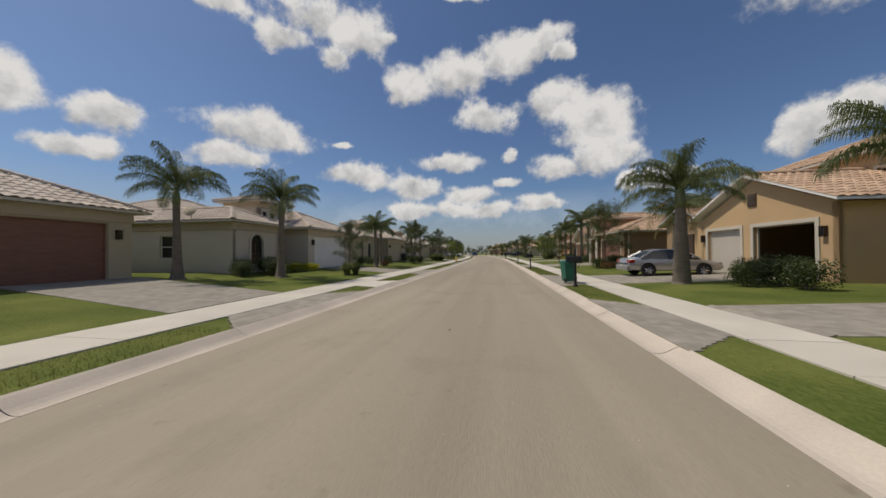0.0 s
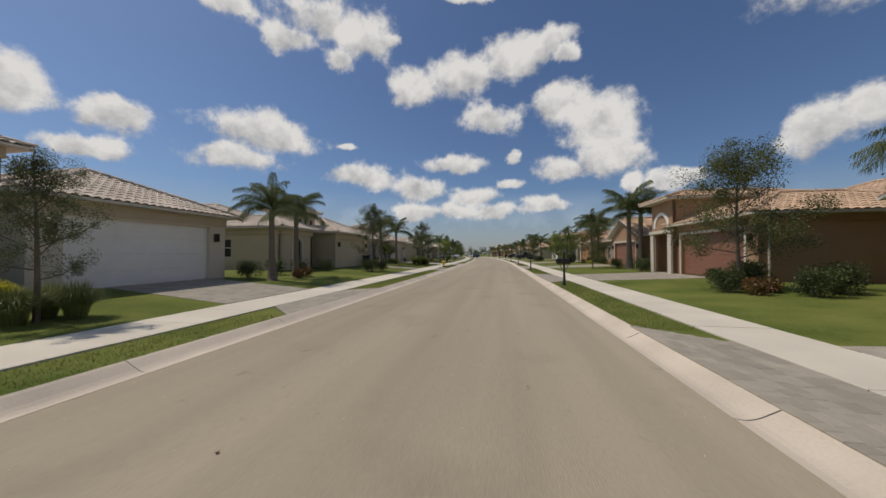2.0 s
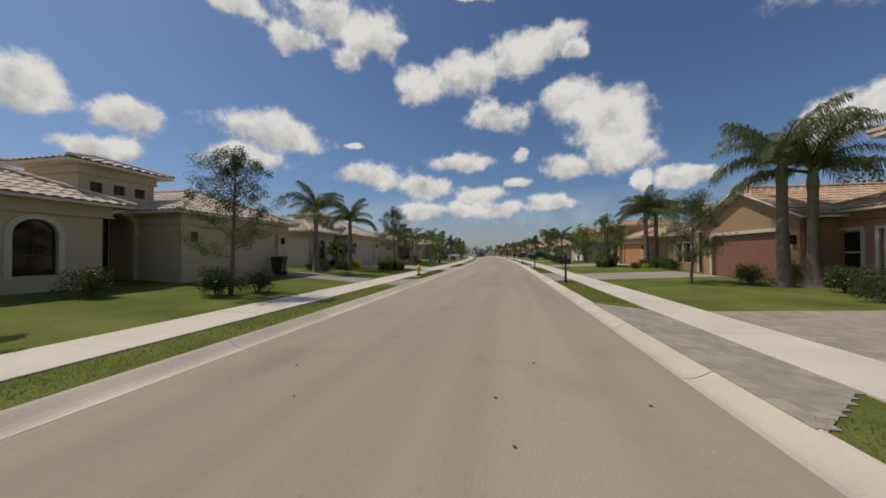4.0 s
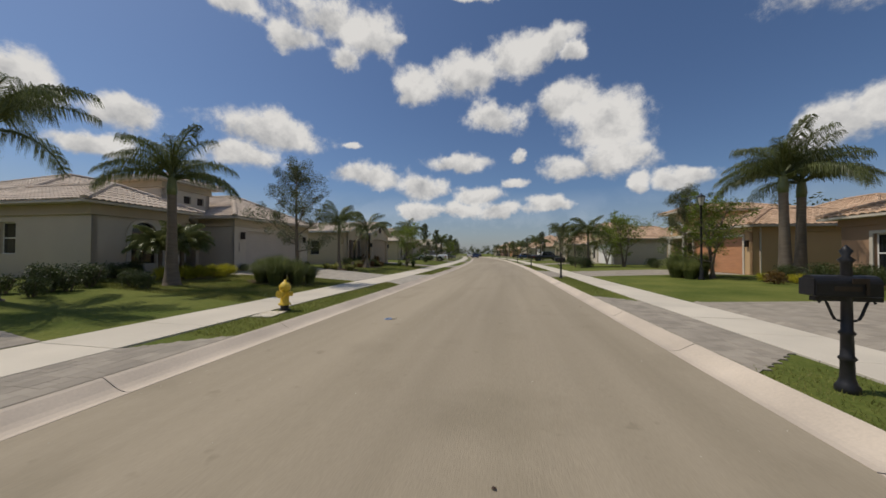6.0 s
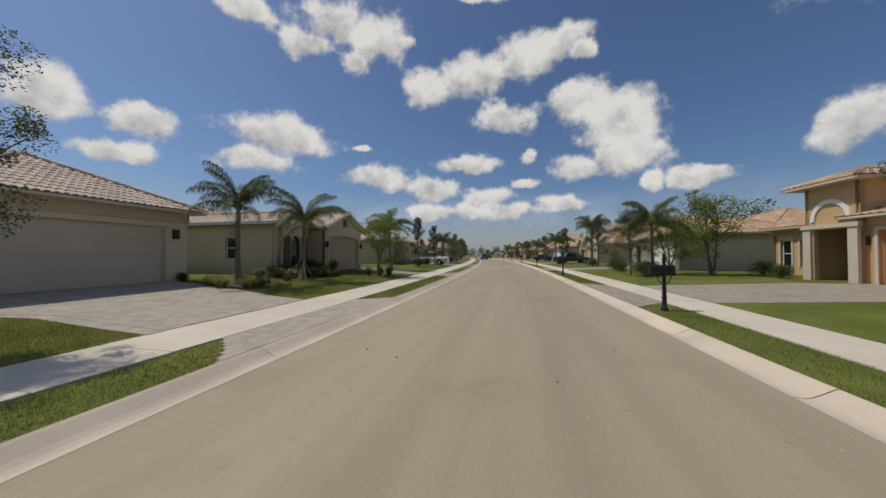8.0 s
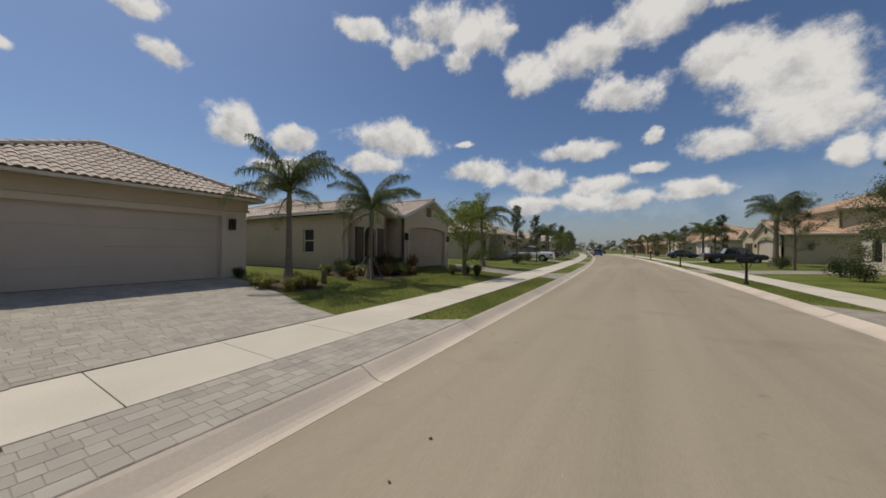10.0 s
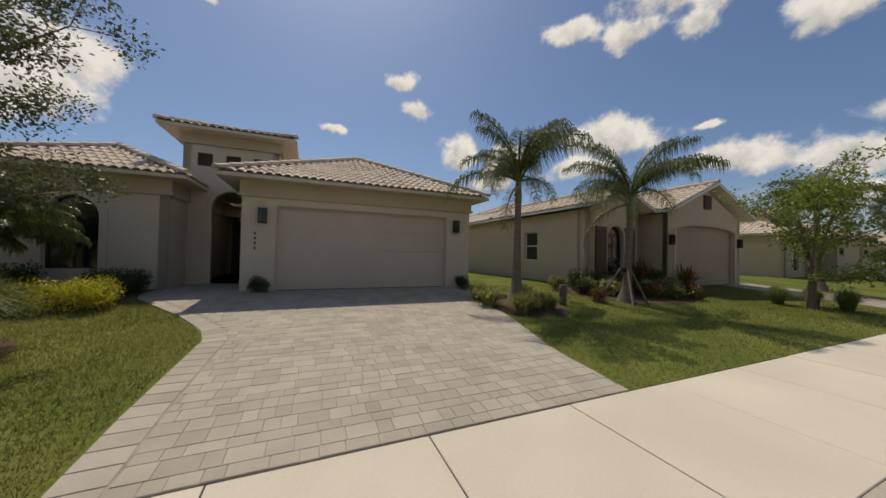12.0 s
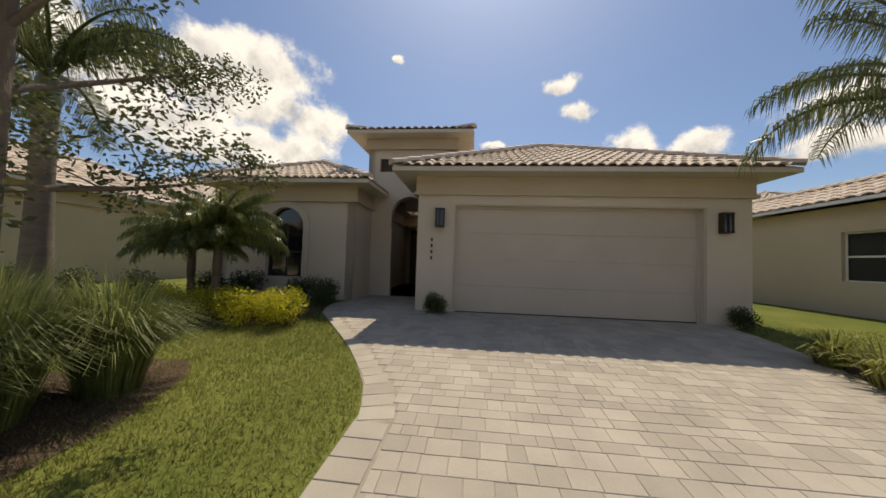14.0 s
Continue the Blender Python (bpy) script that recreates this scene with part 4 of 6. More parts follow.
def arched_villa(m, label, wall=OCHRE, tile_mat=TILE_R, door_mat=DOOR_RED, tile=(0.34, 0.42), deep=18.0):
    """A villa whose entry is a tall square bay with a round arched light, windows in a row beside it."""
    house = thing("house", m, label, "house")
    H = 2.9
    G = (-6.4, 0.0, 0.0, 7.0)
    E = (-8.6, -6.0, -0.3, 6.0)
    Wg = (-14.2, -8.6, 2.2, 9.0)
    M = (-14.18, -0.02, 6.0, deep)
    block_walls(house, G, H, wall, {"front": [(0.75, 5.65, -0.3, 2.35, 0)]}, skip=("back",))
    garage_door(house, pose(-5.65, 0, 0), 4.9, 2.35, door_mat)
    surround(house, pose(-6.4, 0, 0), 0.75, 5.65, -0.02, 2.35, 0.14, 0.05, TRIM)
    block_walls(house, E, 4.6, wall, {"front": [(0.45, 2.15, -0.3, 2.5, 0), (0.55, 2.05, 2.95, 3.0, 1)]}, skip=("back",))
    surround(house, pose(E[0], E[2], 0), 0.55, 2.05, 2.92, 3.0, 0.2, 0.07, WHITE, 1)
    window(house, pose(E[0] + 0.55, E[2], 0), 1.5, 2.95, 3.0, 1, WHITE, (1, 1))
    part("entry_door", Shape().box(E[0] + 0.45, E[0] + 2.15, E[2] + 1.4, E[2] + 1.46, 0, 2.4), DOOR_DARK, house)
    for x in (E[0] - 0.02, E[1] - 0.43):
        part("pilaster", Shape().box(x, x + 0.42, E[2] - 0.12, E[2], -0.1, 2.55), TRIM, house)
    part("entry_cornice", Shape().box(E[0] - 0.08, E[1] + 0.08, E[2] - 0.18, E[2], 2.55, 2.75), TRIM, house)
    roof(house, E, 4.6, 18, 0.6, tile_mat, tile=tile)
    ws = [(0.6, 1.4, 0.5, 2.2, 0), (2.0, 2.8, 0.5, 2.2, 0), (3.4, 4.2, 0.5, 2.2, 0)]
    block_walls(house, Wg, H, wall, {"front": ws}, skip=("back",))
    for w in ws:
        window(house, pose(Wg[0] + w[0], Wg[2], 0), 0.8, 0.5, 2.2, 0, WHITE, (1, 2))
        surround(house, pose(Wg[0], Wg[2], 0), w[0], w[1], 0.5, 2.2, 0.13, 0.05, TRIM)
    block_walls(house, M, H, wall, {"north": [(3.0, 4.0, 0.95, 2.25, 0)], "south": [(3.0, 4.0, 0.95, 2.25, 0)]}, skip=("front",))
    for side in ("north", "south"):
        window(house, side_pose(M, side) @ pose(3.0, 0, 0), 1.0, 0.95, 2.25, 0, WHITE, (1, 2), 0.4)
    for b in (G, Wg, M):
        cornice(house, b, H - 0.3, H - 0.25, H - 0.002, wall)
    roof(house, (G[0], G[1], G[2], G[3] + 2.2), H, 20, 0.5, tile_mat, tile=tile)
    roof(house, (Wg[0], Wg[1], Wg[2], Wg[3] + 1.5), H, 20, 0.5, tile_mat, tile=tile)
    roof(house, M, H + 0.004, 22, 0.5, tile_mat, tile=tile)
    sconce(house, -6.05, 0.0, 1.9)
    sconce(house, -0.36, 0.0, 1.9)
    part("downspout", Shape().tube([(0.06, 0.35, 2.85), (0.06, 0.35, -0.2)], [0.045, 0.045], 8), TRIM, house)
    return house


def entry_villa(m, label, wall=BROWN, tile_mat=TILE_R, door_mat=DOOR_RED, tile=(0.34, 0.42), trim=TRIM, deep=17.0):
    """A villa with a gabled garage, a taller gabled entry with a white-framed doorway, and a low wing with paired windows."""
    house = thing("house", m, label, "house")
    H, HE = 2.75, 3.15
    G = (-6.7, 0.0, 0.0, 8.0)
    E = (-9.9, -6.7, 1.2, 7.0)
    Wg = (-15.0, -9.9, 2.0, 9.0)
    M = (-14.98, -0.02, 7.0, deep)
    block_walls(house, G, H, wall, {"front": [(0.95, 5.75, -0.3, 2.3, 0)]}, skip=("back",))
    garage_door(house, pose(-5.75, 0, 0), 4.8, 2.3, door_mat)
    surround(house, pose(-6.7, 0, 0), 0.95, 5.75, -0.02, 2.3, 0.17, 0.05, trim)
    gable_wall(house, G, H, 25, wall, 0.0)
    roof(house, G, H, 25, 0.45, tile_mat, "gable", tile, soffit=WHITE)
    door = (0.75, 2.25, -0.3, 2.75, 0)
    block_walls(house, E, HE, wall, {"front": [door]}, skip=("back",))
    surround(house, pose(E[0], E[2], 0), door[0], door[1], -0.02, door[3], 0.18, 0.06, trim)
    gable_wall(house, E, HE, 30, wall, E[2])
    roof(house, E, HE, 30, 0.45, tile_mat, "gable", tile, soffit=WHITE)
    part("entry_door", Shape().box(E[0] + 0.75, E[0] + 2.25, E[2] + 1.5, E[2] + 1.56, 0, 2.7), DOOR_DARK, house)
    part("entry_floor", Shape().box(E[0] + 0.2, E[1] - 0.2, E[2], E[2] + 1.5, -0.2, 0.0), CONCRETE, house)
    for k in range(3):
        part("gable_pipe", Shape().lathe([(0.13, -0.09), (0.13, 0.0)], 12, axis="y", x=(E[0] + E[1]) / 2 + (k - 1) * 0.2, y=E[2], z=HE + 0.28 + (0.27 if k == 1 else 0)), trim, house)
    ws = [(1.2, 2.15, 0.55, 2.1, 0), (2.4, 3.35, 0.55, 2.1, 0)]
    block_walls(house, Wg, H, wall, {"front": ws, "north": [(3.0, 4.0, 0.95, 2.25, 0)]}, skip=("back",))
    for w in ws:
        window(house, pose(Wg[0] + w[0], Wg[2], 0), w[1] - w[0], 0.55, 2.1, 0, WHITE, (1, 2))
        surround(house, pose(Wg[0], Wg[2], 0), w[0], w[1], 0.55, 2.1, 0.12, 0.05, trim)
    block_walls(house, M, H, wall, {"south": [(3.0, 4.0, 0.95, 2.25, 0)]}, skip=("front",))
    window(house, side_pose(M, "south") @ pose(3.0, 0, 0), 1.0, 0.95, 2.25, 0, WHITE, (1, 2), 0.4)
    for b in (Wg, M):
        cornice(house, b, H - 0.3, H - 0.25, H - 0.002, wall)
    roof(house, (Wg[0], Wg[1], Wg[2], Wg[3] + 1.5), H, 22, 0.5, tile_mat, tile=tile)
    roof(house, M, H + 0.004, 24, 0.5, tile_mat, tile=tile)
    sconce(house, -6.2, 0.0, 1.9)
    sconce(house, -0.45, 0.0, 1.9)
    return house


def left_pose(u, s, z=0.45):
    return at(u, s, z, 90)


def right_pose(u, s, z=0.4):
    return at(u, s, z, -90)


villa(left_pose(-15.0, 75.49, 0.56), "cream stucco villa with wide pale garage door and tiled hip roof", number=True, singles=300, tile=(0.21, 0.36), H=2.9, dh=2.29, pitch=25)
L1 = villa(left_pose(-13.5, 39.8, 0.42), "cream stucco villa with white garage door behind two palms", door_mat=WHITE, tile=(0.28, 0.40))
side = side_pose((-12.1, 0.0, 1.0, 17.0), "south")
box = part("meter_box", Shape().bevelled(3.2, 3.75, -0.16, 0.0, 0.75, 1.55, 0.02), FRIEZE, L1, "beige metal utility box on the side wall")
box.matrix_basis = side
pipe = part("conduit", Shape().tube([(3.5, -0.06, -0.2), (3.5, -0.06, 0.76)], [0.03, 0.03], 8), FRIEZE, L1)
pipe.matrix_basis = side
dish = part("satellite_dish", Shape().lathe([(0.0, 0.07), (0.16, 0.045), (0.3, 0.0), (0.31, 0.006), (0.16, 0.055), (0.0, 0.082)], 20), FRIEZE, L1, "grey satellite dish at the eaves")
dish.matrix_basis = pose(-12.6, 3.2, 3.55, 0, -60, 20)
arm = part("dish_arm", Shape().tube([(-12.5, 3.2, 3.05), (-12.55, 3.2, 3.5), (-12.95, 3.05, 3.62)], [0.018, 0.018, 0.012], 6), BRONZE, L1)

villa(left_pose(-16.2, 24.0), "tan stucco villa with a reddish-brown garage door", wall=SAND, door_mat=DOOR_RED, tile=(0.33, 0.42))
L2 = villa(left_pose(-13.7, 57.6, 0.48), "sand stucco villa with a tan garage door", wall=SAND, door_mat=SAND, tile=(0.33, 0.42), deep=23.5)
N1 = gabled_villa(left_pose(-13.4, 89.2, 0.5), "cream stucco villa with two tiled gables and shuttered window", wall=STRAW, door_mat=DOOR_TAN, trim=STRAW)
R0 = gabled_villa(right_pose(12.0, 26.0), "ochre two-storey house, gabled garage with one door open", wall=OCHRE, tile_mat=TILE_R, two_doors=True, opened=True, storey=True, gw=7.5, ext=5.0)
R2 = arched_villa(right_pose(11.0, 42.0), "brown stucco house with red garage door and arched entry bay", wall=BROWN)
R3 = entry_villa(right_pose(12.0, 55.5), "brown stucco house with white-trimmed gabled entry and garage")
R4 = arched_villa(right_pose(14.3, 75.6), "ochre stucco house with orange garage door and arched entry", wall=OCHRE, door_mat=DOOR_ORANGE)
R5 = villa(right_pose(13.0, 93.5), "pale stucco house with white garage door, tiled roof", wall=WHITEWALL, tile_mat=TILE_R, door_mat=WHITE, tile=(0.4, 0.5))
R6 = gabled_villa(right_pose(13.0, 114.5), "tan two-storey house with gabled front", wall=SAND, tile_mat=TILE_R, tile=(0.4, 0.5), storey=True, gw=7.0, ext=5.5)
for k, (src, u, s) in enumerate(((L2, -14.5, 112.5), (N1, -14.8, 132.5), (L1, -14.5, 154), (L2, -15, 175), (L1, -14.5, 196.5), (N1, -14.5, 217), (L1, -13.5, 3.2), (L2, -13.5, -17))):
    copy_thing(src, left_pose(u, s))
for k, (src, u, s) in enumerate(((R5, 12.5, 135.5), (R6, 13, 157.5), (R4, 12, 179), (R2, 12, 201), (R6, 13, 223), (R4, 12, 8.0), (R2, 12, -12))):
    copy_thing(src, right_pose(u, s))


# ---- driveways ----
def lerp_line(pts, x):
    for (a, b), (c, d) in zip(pts, pts[1:]):
        if min(a, c) <= x <= max(a, c):
            return b + (d - b) * (x - a) / (c - a)
    return pts[-1][1] if abs(x - pts[-1][0]) < abs(x - pts[0][0]) else pts[0][1]


def drive_bed(name, poly_us, left, right, zf, material, label, lift=0.0):
    sh = Shape()
    v = []
    for u in poly_us:
        a, b = left(u), right(u)
        v += [P(u, a + (b - a) * k / 4, zf(u) + lift) for k in range(5)]
    n = 5
    sh.add(v, [(i * n + k, i * n + k + 1, (i + 1) * n + k + 1, (i + 1) * n + k) for i in range(len(poly_us) - 1) for k in range(n - 1)])
    return tagged(part(name, sh, material), label, "driveway", kind="structure")


def pave(parent, us, left, right, zf, row, lengths, singles, near, material=PAVER):
    """Pavers in rows across the drive; those on the near stretch are pieces of their own, the rest one joined part."""
    rest, made, shared = Shape(), 0, {}
    tilt = lambda q: Matrix.Rotation(math.atan((zf(q - 0.05) - zf(q + 0.05)) / 0.1), 4, "Y")
    u = us[0]
    while u > us[1] + row * 0.4:
        h = row * random.choice((1.0, 1.0, 0.72))
        uc = u - h / 2
        a, b = left(uc), right(uc)
        s = a + 0.006 + random.uniform(-0.12, 0)
        while s < b - 0.03:
            ln = random.choice(lengths)
            s0, s1 = max(s, a), min(s + ln, b)
            if s1 - s0 > 0.06:
                g = 0.002
                hx, hy = (h - 2 * g) / 2, (s1 - s0 - 2 * g) / 2
                z = zf(uc) + random.uniform(-0.0015, 0.0015)
                if made < singles and near(uc, (s0 + s1) / 2) and abs(s1 - s0 - ln) < 1e-6:
                    key = (round(h, 3), ln)
                    if key not in shared:
                        shared[key] = Shape().bevelled(-hx, hx, -hy, hy, -0.05, 0, 0.0035).mesh("paver", material)
                    ob = part("paver", shared[key], None, parent)
                    ob.matrix_basis = at(uc, (s0 + s1) / 2, z, random.uniform(-0.4, 0.4)) @ tilt(uc)
                    made += 1
                else:
                    p = Shape().bevelled(-hx, hx, -hy, hy, -0.05, 0, 0.0035)
                    m = at(uc, (s0 + s1) / 2, z, random.uniform(-0.3, 0.3)) @ tilt(uc)
                    rest.add([m @ Vector(q) for q in p.v], p.f)
            s += ln
        u -= h
    part("pavers", rest, material, parent, kind="stuff")


T_LEFT = [(-5.1, 68.0), (-5.6, 68.7), (-6.4, 69.4), (-7.95, 69.15), (-9.0, 69.12), (-11.0, 69.15), (-11.6, 68.95), (-12.6, 68.35), (-13.5, 67.7), (-14.4, 67.05), (-15.2, 66.8), (-16.0, 66.95), (-17.4, 67.05)]
T_RIGHT = [(-5.1, 75.3), (-5.6, 74.95), (-6.4, 74.4), (-7.95, 73.9), (-9.25, 74.0), (-11.1, 74.5), (-13.9, 74.95), (-15.0, 75.0)]
tl, tr = (lambda u: lerp_line(T_LEFT, u)), (lambda u: lerp_line(T_RIGHT, u) if u > -14.97 else 68.85)
bed = drive_bed("driveway", steps(-14.98, -7.952, 0.5), tl, tr, ground_z, PAVER_BED, "driveway of worn grey-beige pavers before the garage", 0.0085)
pave(bed, (-7.953, -14.95), lambda u: tl(u) + 0.32, tr, lambda u: ground_z(u) + 0.0145, 0.185, (0.13, 0.19, 0.19, 0.255), 300, lambda u, s: -12.2 < u < -9.4)
path = drive_bed("entry_path", steps(-17.3, -14.98, 0.4), tl, lambda u: 68.87, ground_z, PAVER_BED, "paved path to the entry", 0.0085)
pave(path, (-15.0, -17.3), lambda u: tl(u) + 0.05, lambda u: 68.85, lambda u: ground_z(u) + 0.0145, 0.185, (0.13, 0.19, 0.255), 40, lambda u, s: True)
edge = Shape()
u = -8.0
while u > -15.0:
    d = Vector((-0.22, lerp_line(T_LEFT, u - 0.22) - lerp_line(T_LEFT, u)))
    turn = math.degrees(math.atan2(d.y, -d.x))
    p = Shape().bevelled(-0.1, 0.1, 0.0, 0.3, -0.05, 0, 0.0035)
    m = at(u, lerp_line(T_LEFT, u), ground_z(u) + 0.0155, -turn) @ Matrix.Rotation(math.atan(0.0582), 4, "Y")
    edge.add([m @ Vector(q) for q in p.v], p.f)
    u -= 0.21 * math.cos(radians(turn))
part("edge_pavers", edge, PAVER, bed, kind="stuff")
apron = drive_bed("driveway_apron", steps(-6.34, -5.23, 0.25), tl, tr, lambda u: 0.12, PAVER_BED, "paver apron between walk and curb", 0.016)
pave(apron, (-5.24, -6.34), tl, tr, lambda u: 0.141, 0.185, (0.13, 0.19, 0.255), 140, lambda u, s: True)


def plain_drive(side, s0, s1, u_house, skew=0.0):
    """A neighbour's paver drive: bed, joined pavers, and its apron over the strip."""
    ua, ub = (WALK_L[0] - 0.01, u_house) if side < 0 else (u_house, WALK_R[1] + 0.01)
    lf = lambda u: s0 + skew * abs(u - (WALK_L[0] if side < 0 else WALK_R[1]))
    rf = lambda u: s1 + skew * abs(u - (WALK_L[0] if side < 0 else WALK_R[1]))
    us = steps(min(ua, ub), max(ua, ub), 0.8)
    d = drive_bed("driveway", us, lf, rf, ground_z, PAVER_BED, "driveway of worn grey pavers", 0.0085)
    pave(d, (max(ua, ub) - 0.02, min(ua, ub)), lf, rf, lambda u: ground_z(u) + 0.0145, *((0.21, (0.15, 0.21, 0.28)) if s0 < 110 else (0.4, (0.5, 0.62))), 0, None, PAVER_WORN)
    a0, a1 = (-6.34, -5.23) if side < 0 else (2.65, 3.84)
    fl = lambda u: s0 - 1.0 * abs(u - (a0 if side < 0 else a1)) / 1.1
    fr = lambda u: s1 + 1.0 * abs(u - (a0 if side < 0 else a1)) / 1.1
    d = drive_bed("driveway_apron", steps(a0, a1, 0.26), fl, fr, lambda u: 0.12, PAVER_BED, "grey paver apron between walk and curb", 0.016)
    pave(d, (a1 - 0.01, a0), fl, fr, lambda u: 0.14, *((0.21, (0.15, 0.21, 0.28)) if s0 < 110 else (0.35, (0.5, 0.62))), 120 if s0 < 90 else 0, lambda u, s: True, PAVER_WORN)


for (a, b), uh in zip(APRONS_L, (-13.4, -16.1, -13.4, -13.6, None, -13.7, -14.4, -14.7, -14.4, -14.9, -14.4)):
    if uh:
        plain_drive(-1, a + 0.8, b - 0.8, uh, 0.12)
for (a, b), uh in zip(APRONS_R, (12, 12.0, 11.9, 10.9, 11.9, 14.3, 13.0, 12.9, 12.4, 12.9, 11.9)):
    plain_drive(1, a + 0.6, b - 0.6, uh, 0.0)


ramp = Shape()
ramp.slab([(-1.115, -1.15), (0.0, -1.55), (0.0, 1.55), (-1.115, 1.15)], 0.0, 0.022)
tagged(part("walk_ramp", ramp, CONCRETE), "pale concrete ramp from the sidewalk down to the curb", "ramp", kind="structure").matrix_basis = at(-5.225, 26.85, 0.125)


# ---- plants ----
def leaf_cloud(centres, radii, count, size, seed, flat=0.6):
    """Small pointed leaves scattered through clumps, denser to the outside."""
    rng = np.random.default_rng(seed)
    centres, radii = np.array(centres), np.array(radii)
    pick = rng.integers(0, len(centres), count)
    d = rng.normal(size=(count, 3))
    d /= np.linalg.norm(d, axis=1)[:, None]
    r = rng.random(count) ** 0.45
    pos = centres[pick] + d * radii[pick] * r[:, None]
    a = rng.normal(size=(count, 3)) + d * 0.7
    a[:, 2] *= flat
    a /= np.linalg.norm(a, axis=1)[:, None]
    b = np.cross(a, rng.normal(size=(count, 3)))
    b /= np.linalg.norm(b, axis=1)[:, None]
    L = (size * (0.7 + 0.6 * rng.random(count)))[:, None]
    v = np.stack([pos, pos + a * L * 0.5 + b * L * 0.24, pos + a * L, pos + a * L * 0.5 - b * L * 0.24], 1).reshape(-1, 3)
    return v, np.arange(count * 4).reshape(-1, 4)


def leaf_mesh(name, v, f, material):
    me = bpy.data.meshes.new(name)
    me.from_pydata(v.tolist(), [], f.tolist())
    me.materials.append(material)
    return me


def frond_mesh(length, rise, tip, seed, material, leaflets=70):
    """A feather palm leaf: a rib that arches from its rise to its tip angle, with hanging leaflets down both sides."""
    rng = random.Random(seed)
    pts = [Vector((0, 0, 0))]
    for k in range(14):
        t = (k + 0.5) / 14
        ang = rise + (tip - rise) * t ** 1.35
        pts.append(pts[-1] + Vector((math.cos(ang), rng.uniform(-0.03, 0.03), math.sin(ang))) * length / 14)
    n = len(pts) - 1
    sh = Shape().tube(pts, [0.034 * (1 - 0.88 * k / n) + 0.004 for k in range(n + 1)], 5)
    for i in range(leaflets):
        t = min(0.999, 0.14 + 0.86 * (i + rng.uniform(-0.3, 0.3)) / leaflets)
        k = min(n - 1, int(t * n))
        p, d = pts[k].lerp(pts[k + 1], t * n - k), (pts[k + 1] - pts[k]).normalized()
        ln = length * 0.27 * math.sin(math.pi * (0.16 + 0.74 * t)) ** 0.7 * rng.uniform(0.8, 1.12)
        for sg in (-1, 1):
            out_ = (Vector((0, sg, 0)) * rng.uniform(0.4, 0.8) + d * 0.6 + Vector((0, 0, rng.uniform(-0.2, 0.4)))).normalized()
            q = p + out_ * ln * 0.42
            e = q + (out_ * 0.5 + Vector((0, 0, rng.uniform(-1.9, -0.7)))).normalized() * ln * 0.7
            w = d * 0.0105
            sh.add([p - w * 0.6, p + w * 0.6, q + w, q - w, e], [(0, 1, 2, 3), (3, 2, 4)])
    return sh.mesh("frond", material)


def palm(name, m, label, trunk=3.4, base=0.22, top=0.13, length=2.3, fronds=15, seed=1, material=None, dry=1, staked=False, shaft=None, foot=0.0):
    """A feather palm: ringed tapering trunk, green crownshaft, arching fronds."""
    rng = random.Random(seed)
    ob = thing(name, m, label, "palm tree", "palms along the street")
    prof = []
    n = 26
    for k in range(n + 1):
        t = k / n
        r = top + (base - top) * (1 - t) ** 2.2 + 0.03 * math.sin(t * math.pi) * (base > 0.3) + (0.05 * base / 0.2 if k == 0 else 0) + foot * math.exp(-((t * trunk / 0.42) ** 1.6))
        prof += [(r * 1.03, trunk * t - 0.12), (r * 0.985, trunk * (t + 0.82 / n) - 0.12)]
    lean = rng.uniform(-0.03, 0.03), rng.uniform(-0.03, 0.03)
    tr_ = Shape().lathe(prof, 14)
    tr_.v = [(x + lean[0] * z, y + lean[1] * z, z) for x, y, z in tr_.v]
    part("trunk", tr_, PALMBARK, ob, smooth=True)
    cx, cy = lean[0] * trunk, lean[1] * trunk
    part("crownshaft", Shape().lathe([(top * 1.05, trunk - 0.13), (top * 1.2, trunk + 0.12), (top * 0.95, trunk + 0.45), (top * 0.5, trunk + 0.72)], 12, cx, cy), shaft or SHAFT, ob, smooth=True)
    meshes = [frond_mesh(length, radians(r), radians(d), seed * 7 + i, material or FROND) for i, (r, d) in enumerate(((66, -28), (50, -46), (26, -62), (80, 8)))]
    drym = frond_mesh(length * 0.85, radians(-5), radians(-80), seed * 7 + 9, FROND_DRY, 40)
    for k in range(fronds):
        tier = k % 4
        f = part("frond", meshes[tier], None, ob)
        sc = rng.uniform(0.88, 1.1)
        f.matrix_basis = pose(cx, cy, trunk + 0.5 + rng.uniform(-0.08, 0.12), 0, rng.uniform(-8, 8), k * 137.5 + rng.uniform(-14, 14)) @ Matrix.Scale(sc, 4)
    for k in range(dry):
        f = part("frond", drym, None, ob, "drying yellow-brown lower frond")
        f.matrix_basis = pose(cx, cy, trunk + 0.35, 0, 10, rng.uniform(0, 360))
    if staked:
        for k in range(3):
            a = radians(120 * k + 200)
            part("stake", Shape().tube([(0.8 * math.cos(a), 0.8 * math.sin(a), -0.1), (0.15 * math.cos(a), 0.15 * math.sin(a), 0.95)], [0.022, 0.022], 6), STAKE, ob, "weathered timber stake")
        part("strap", Shape().lathe([(base * 0.9, 0.86), (base * 0.9, 0.98)], 12), BLACK, ob)
    return ob


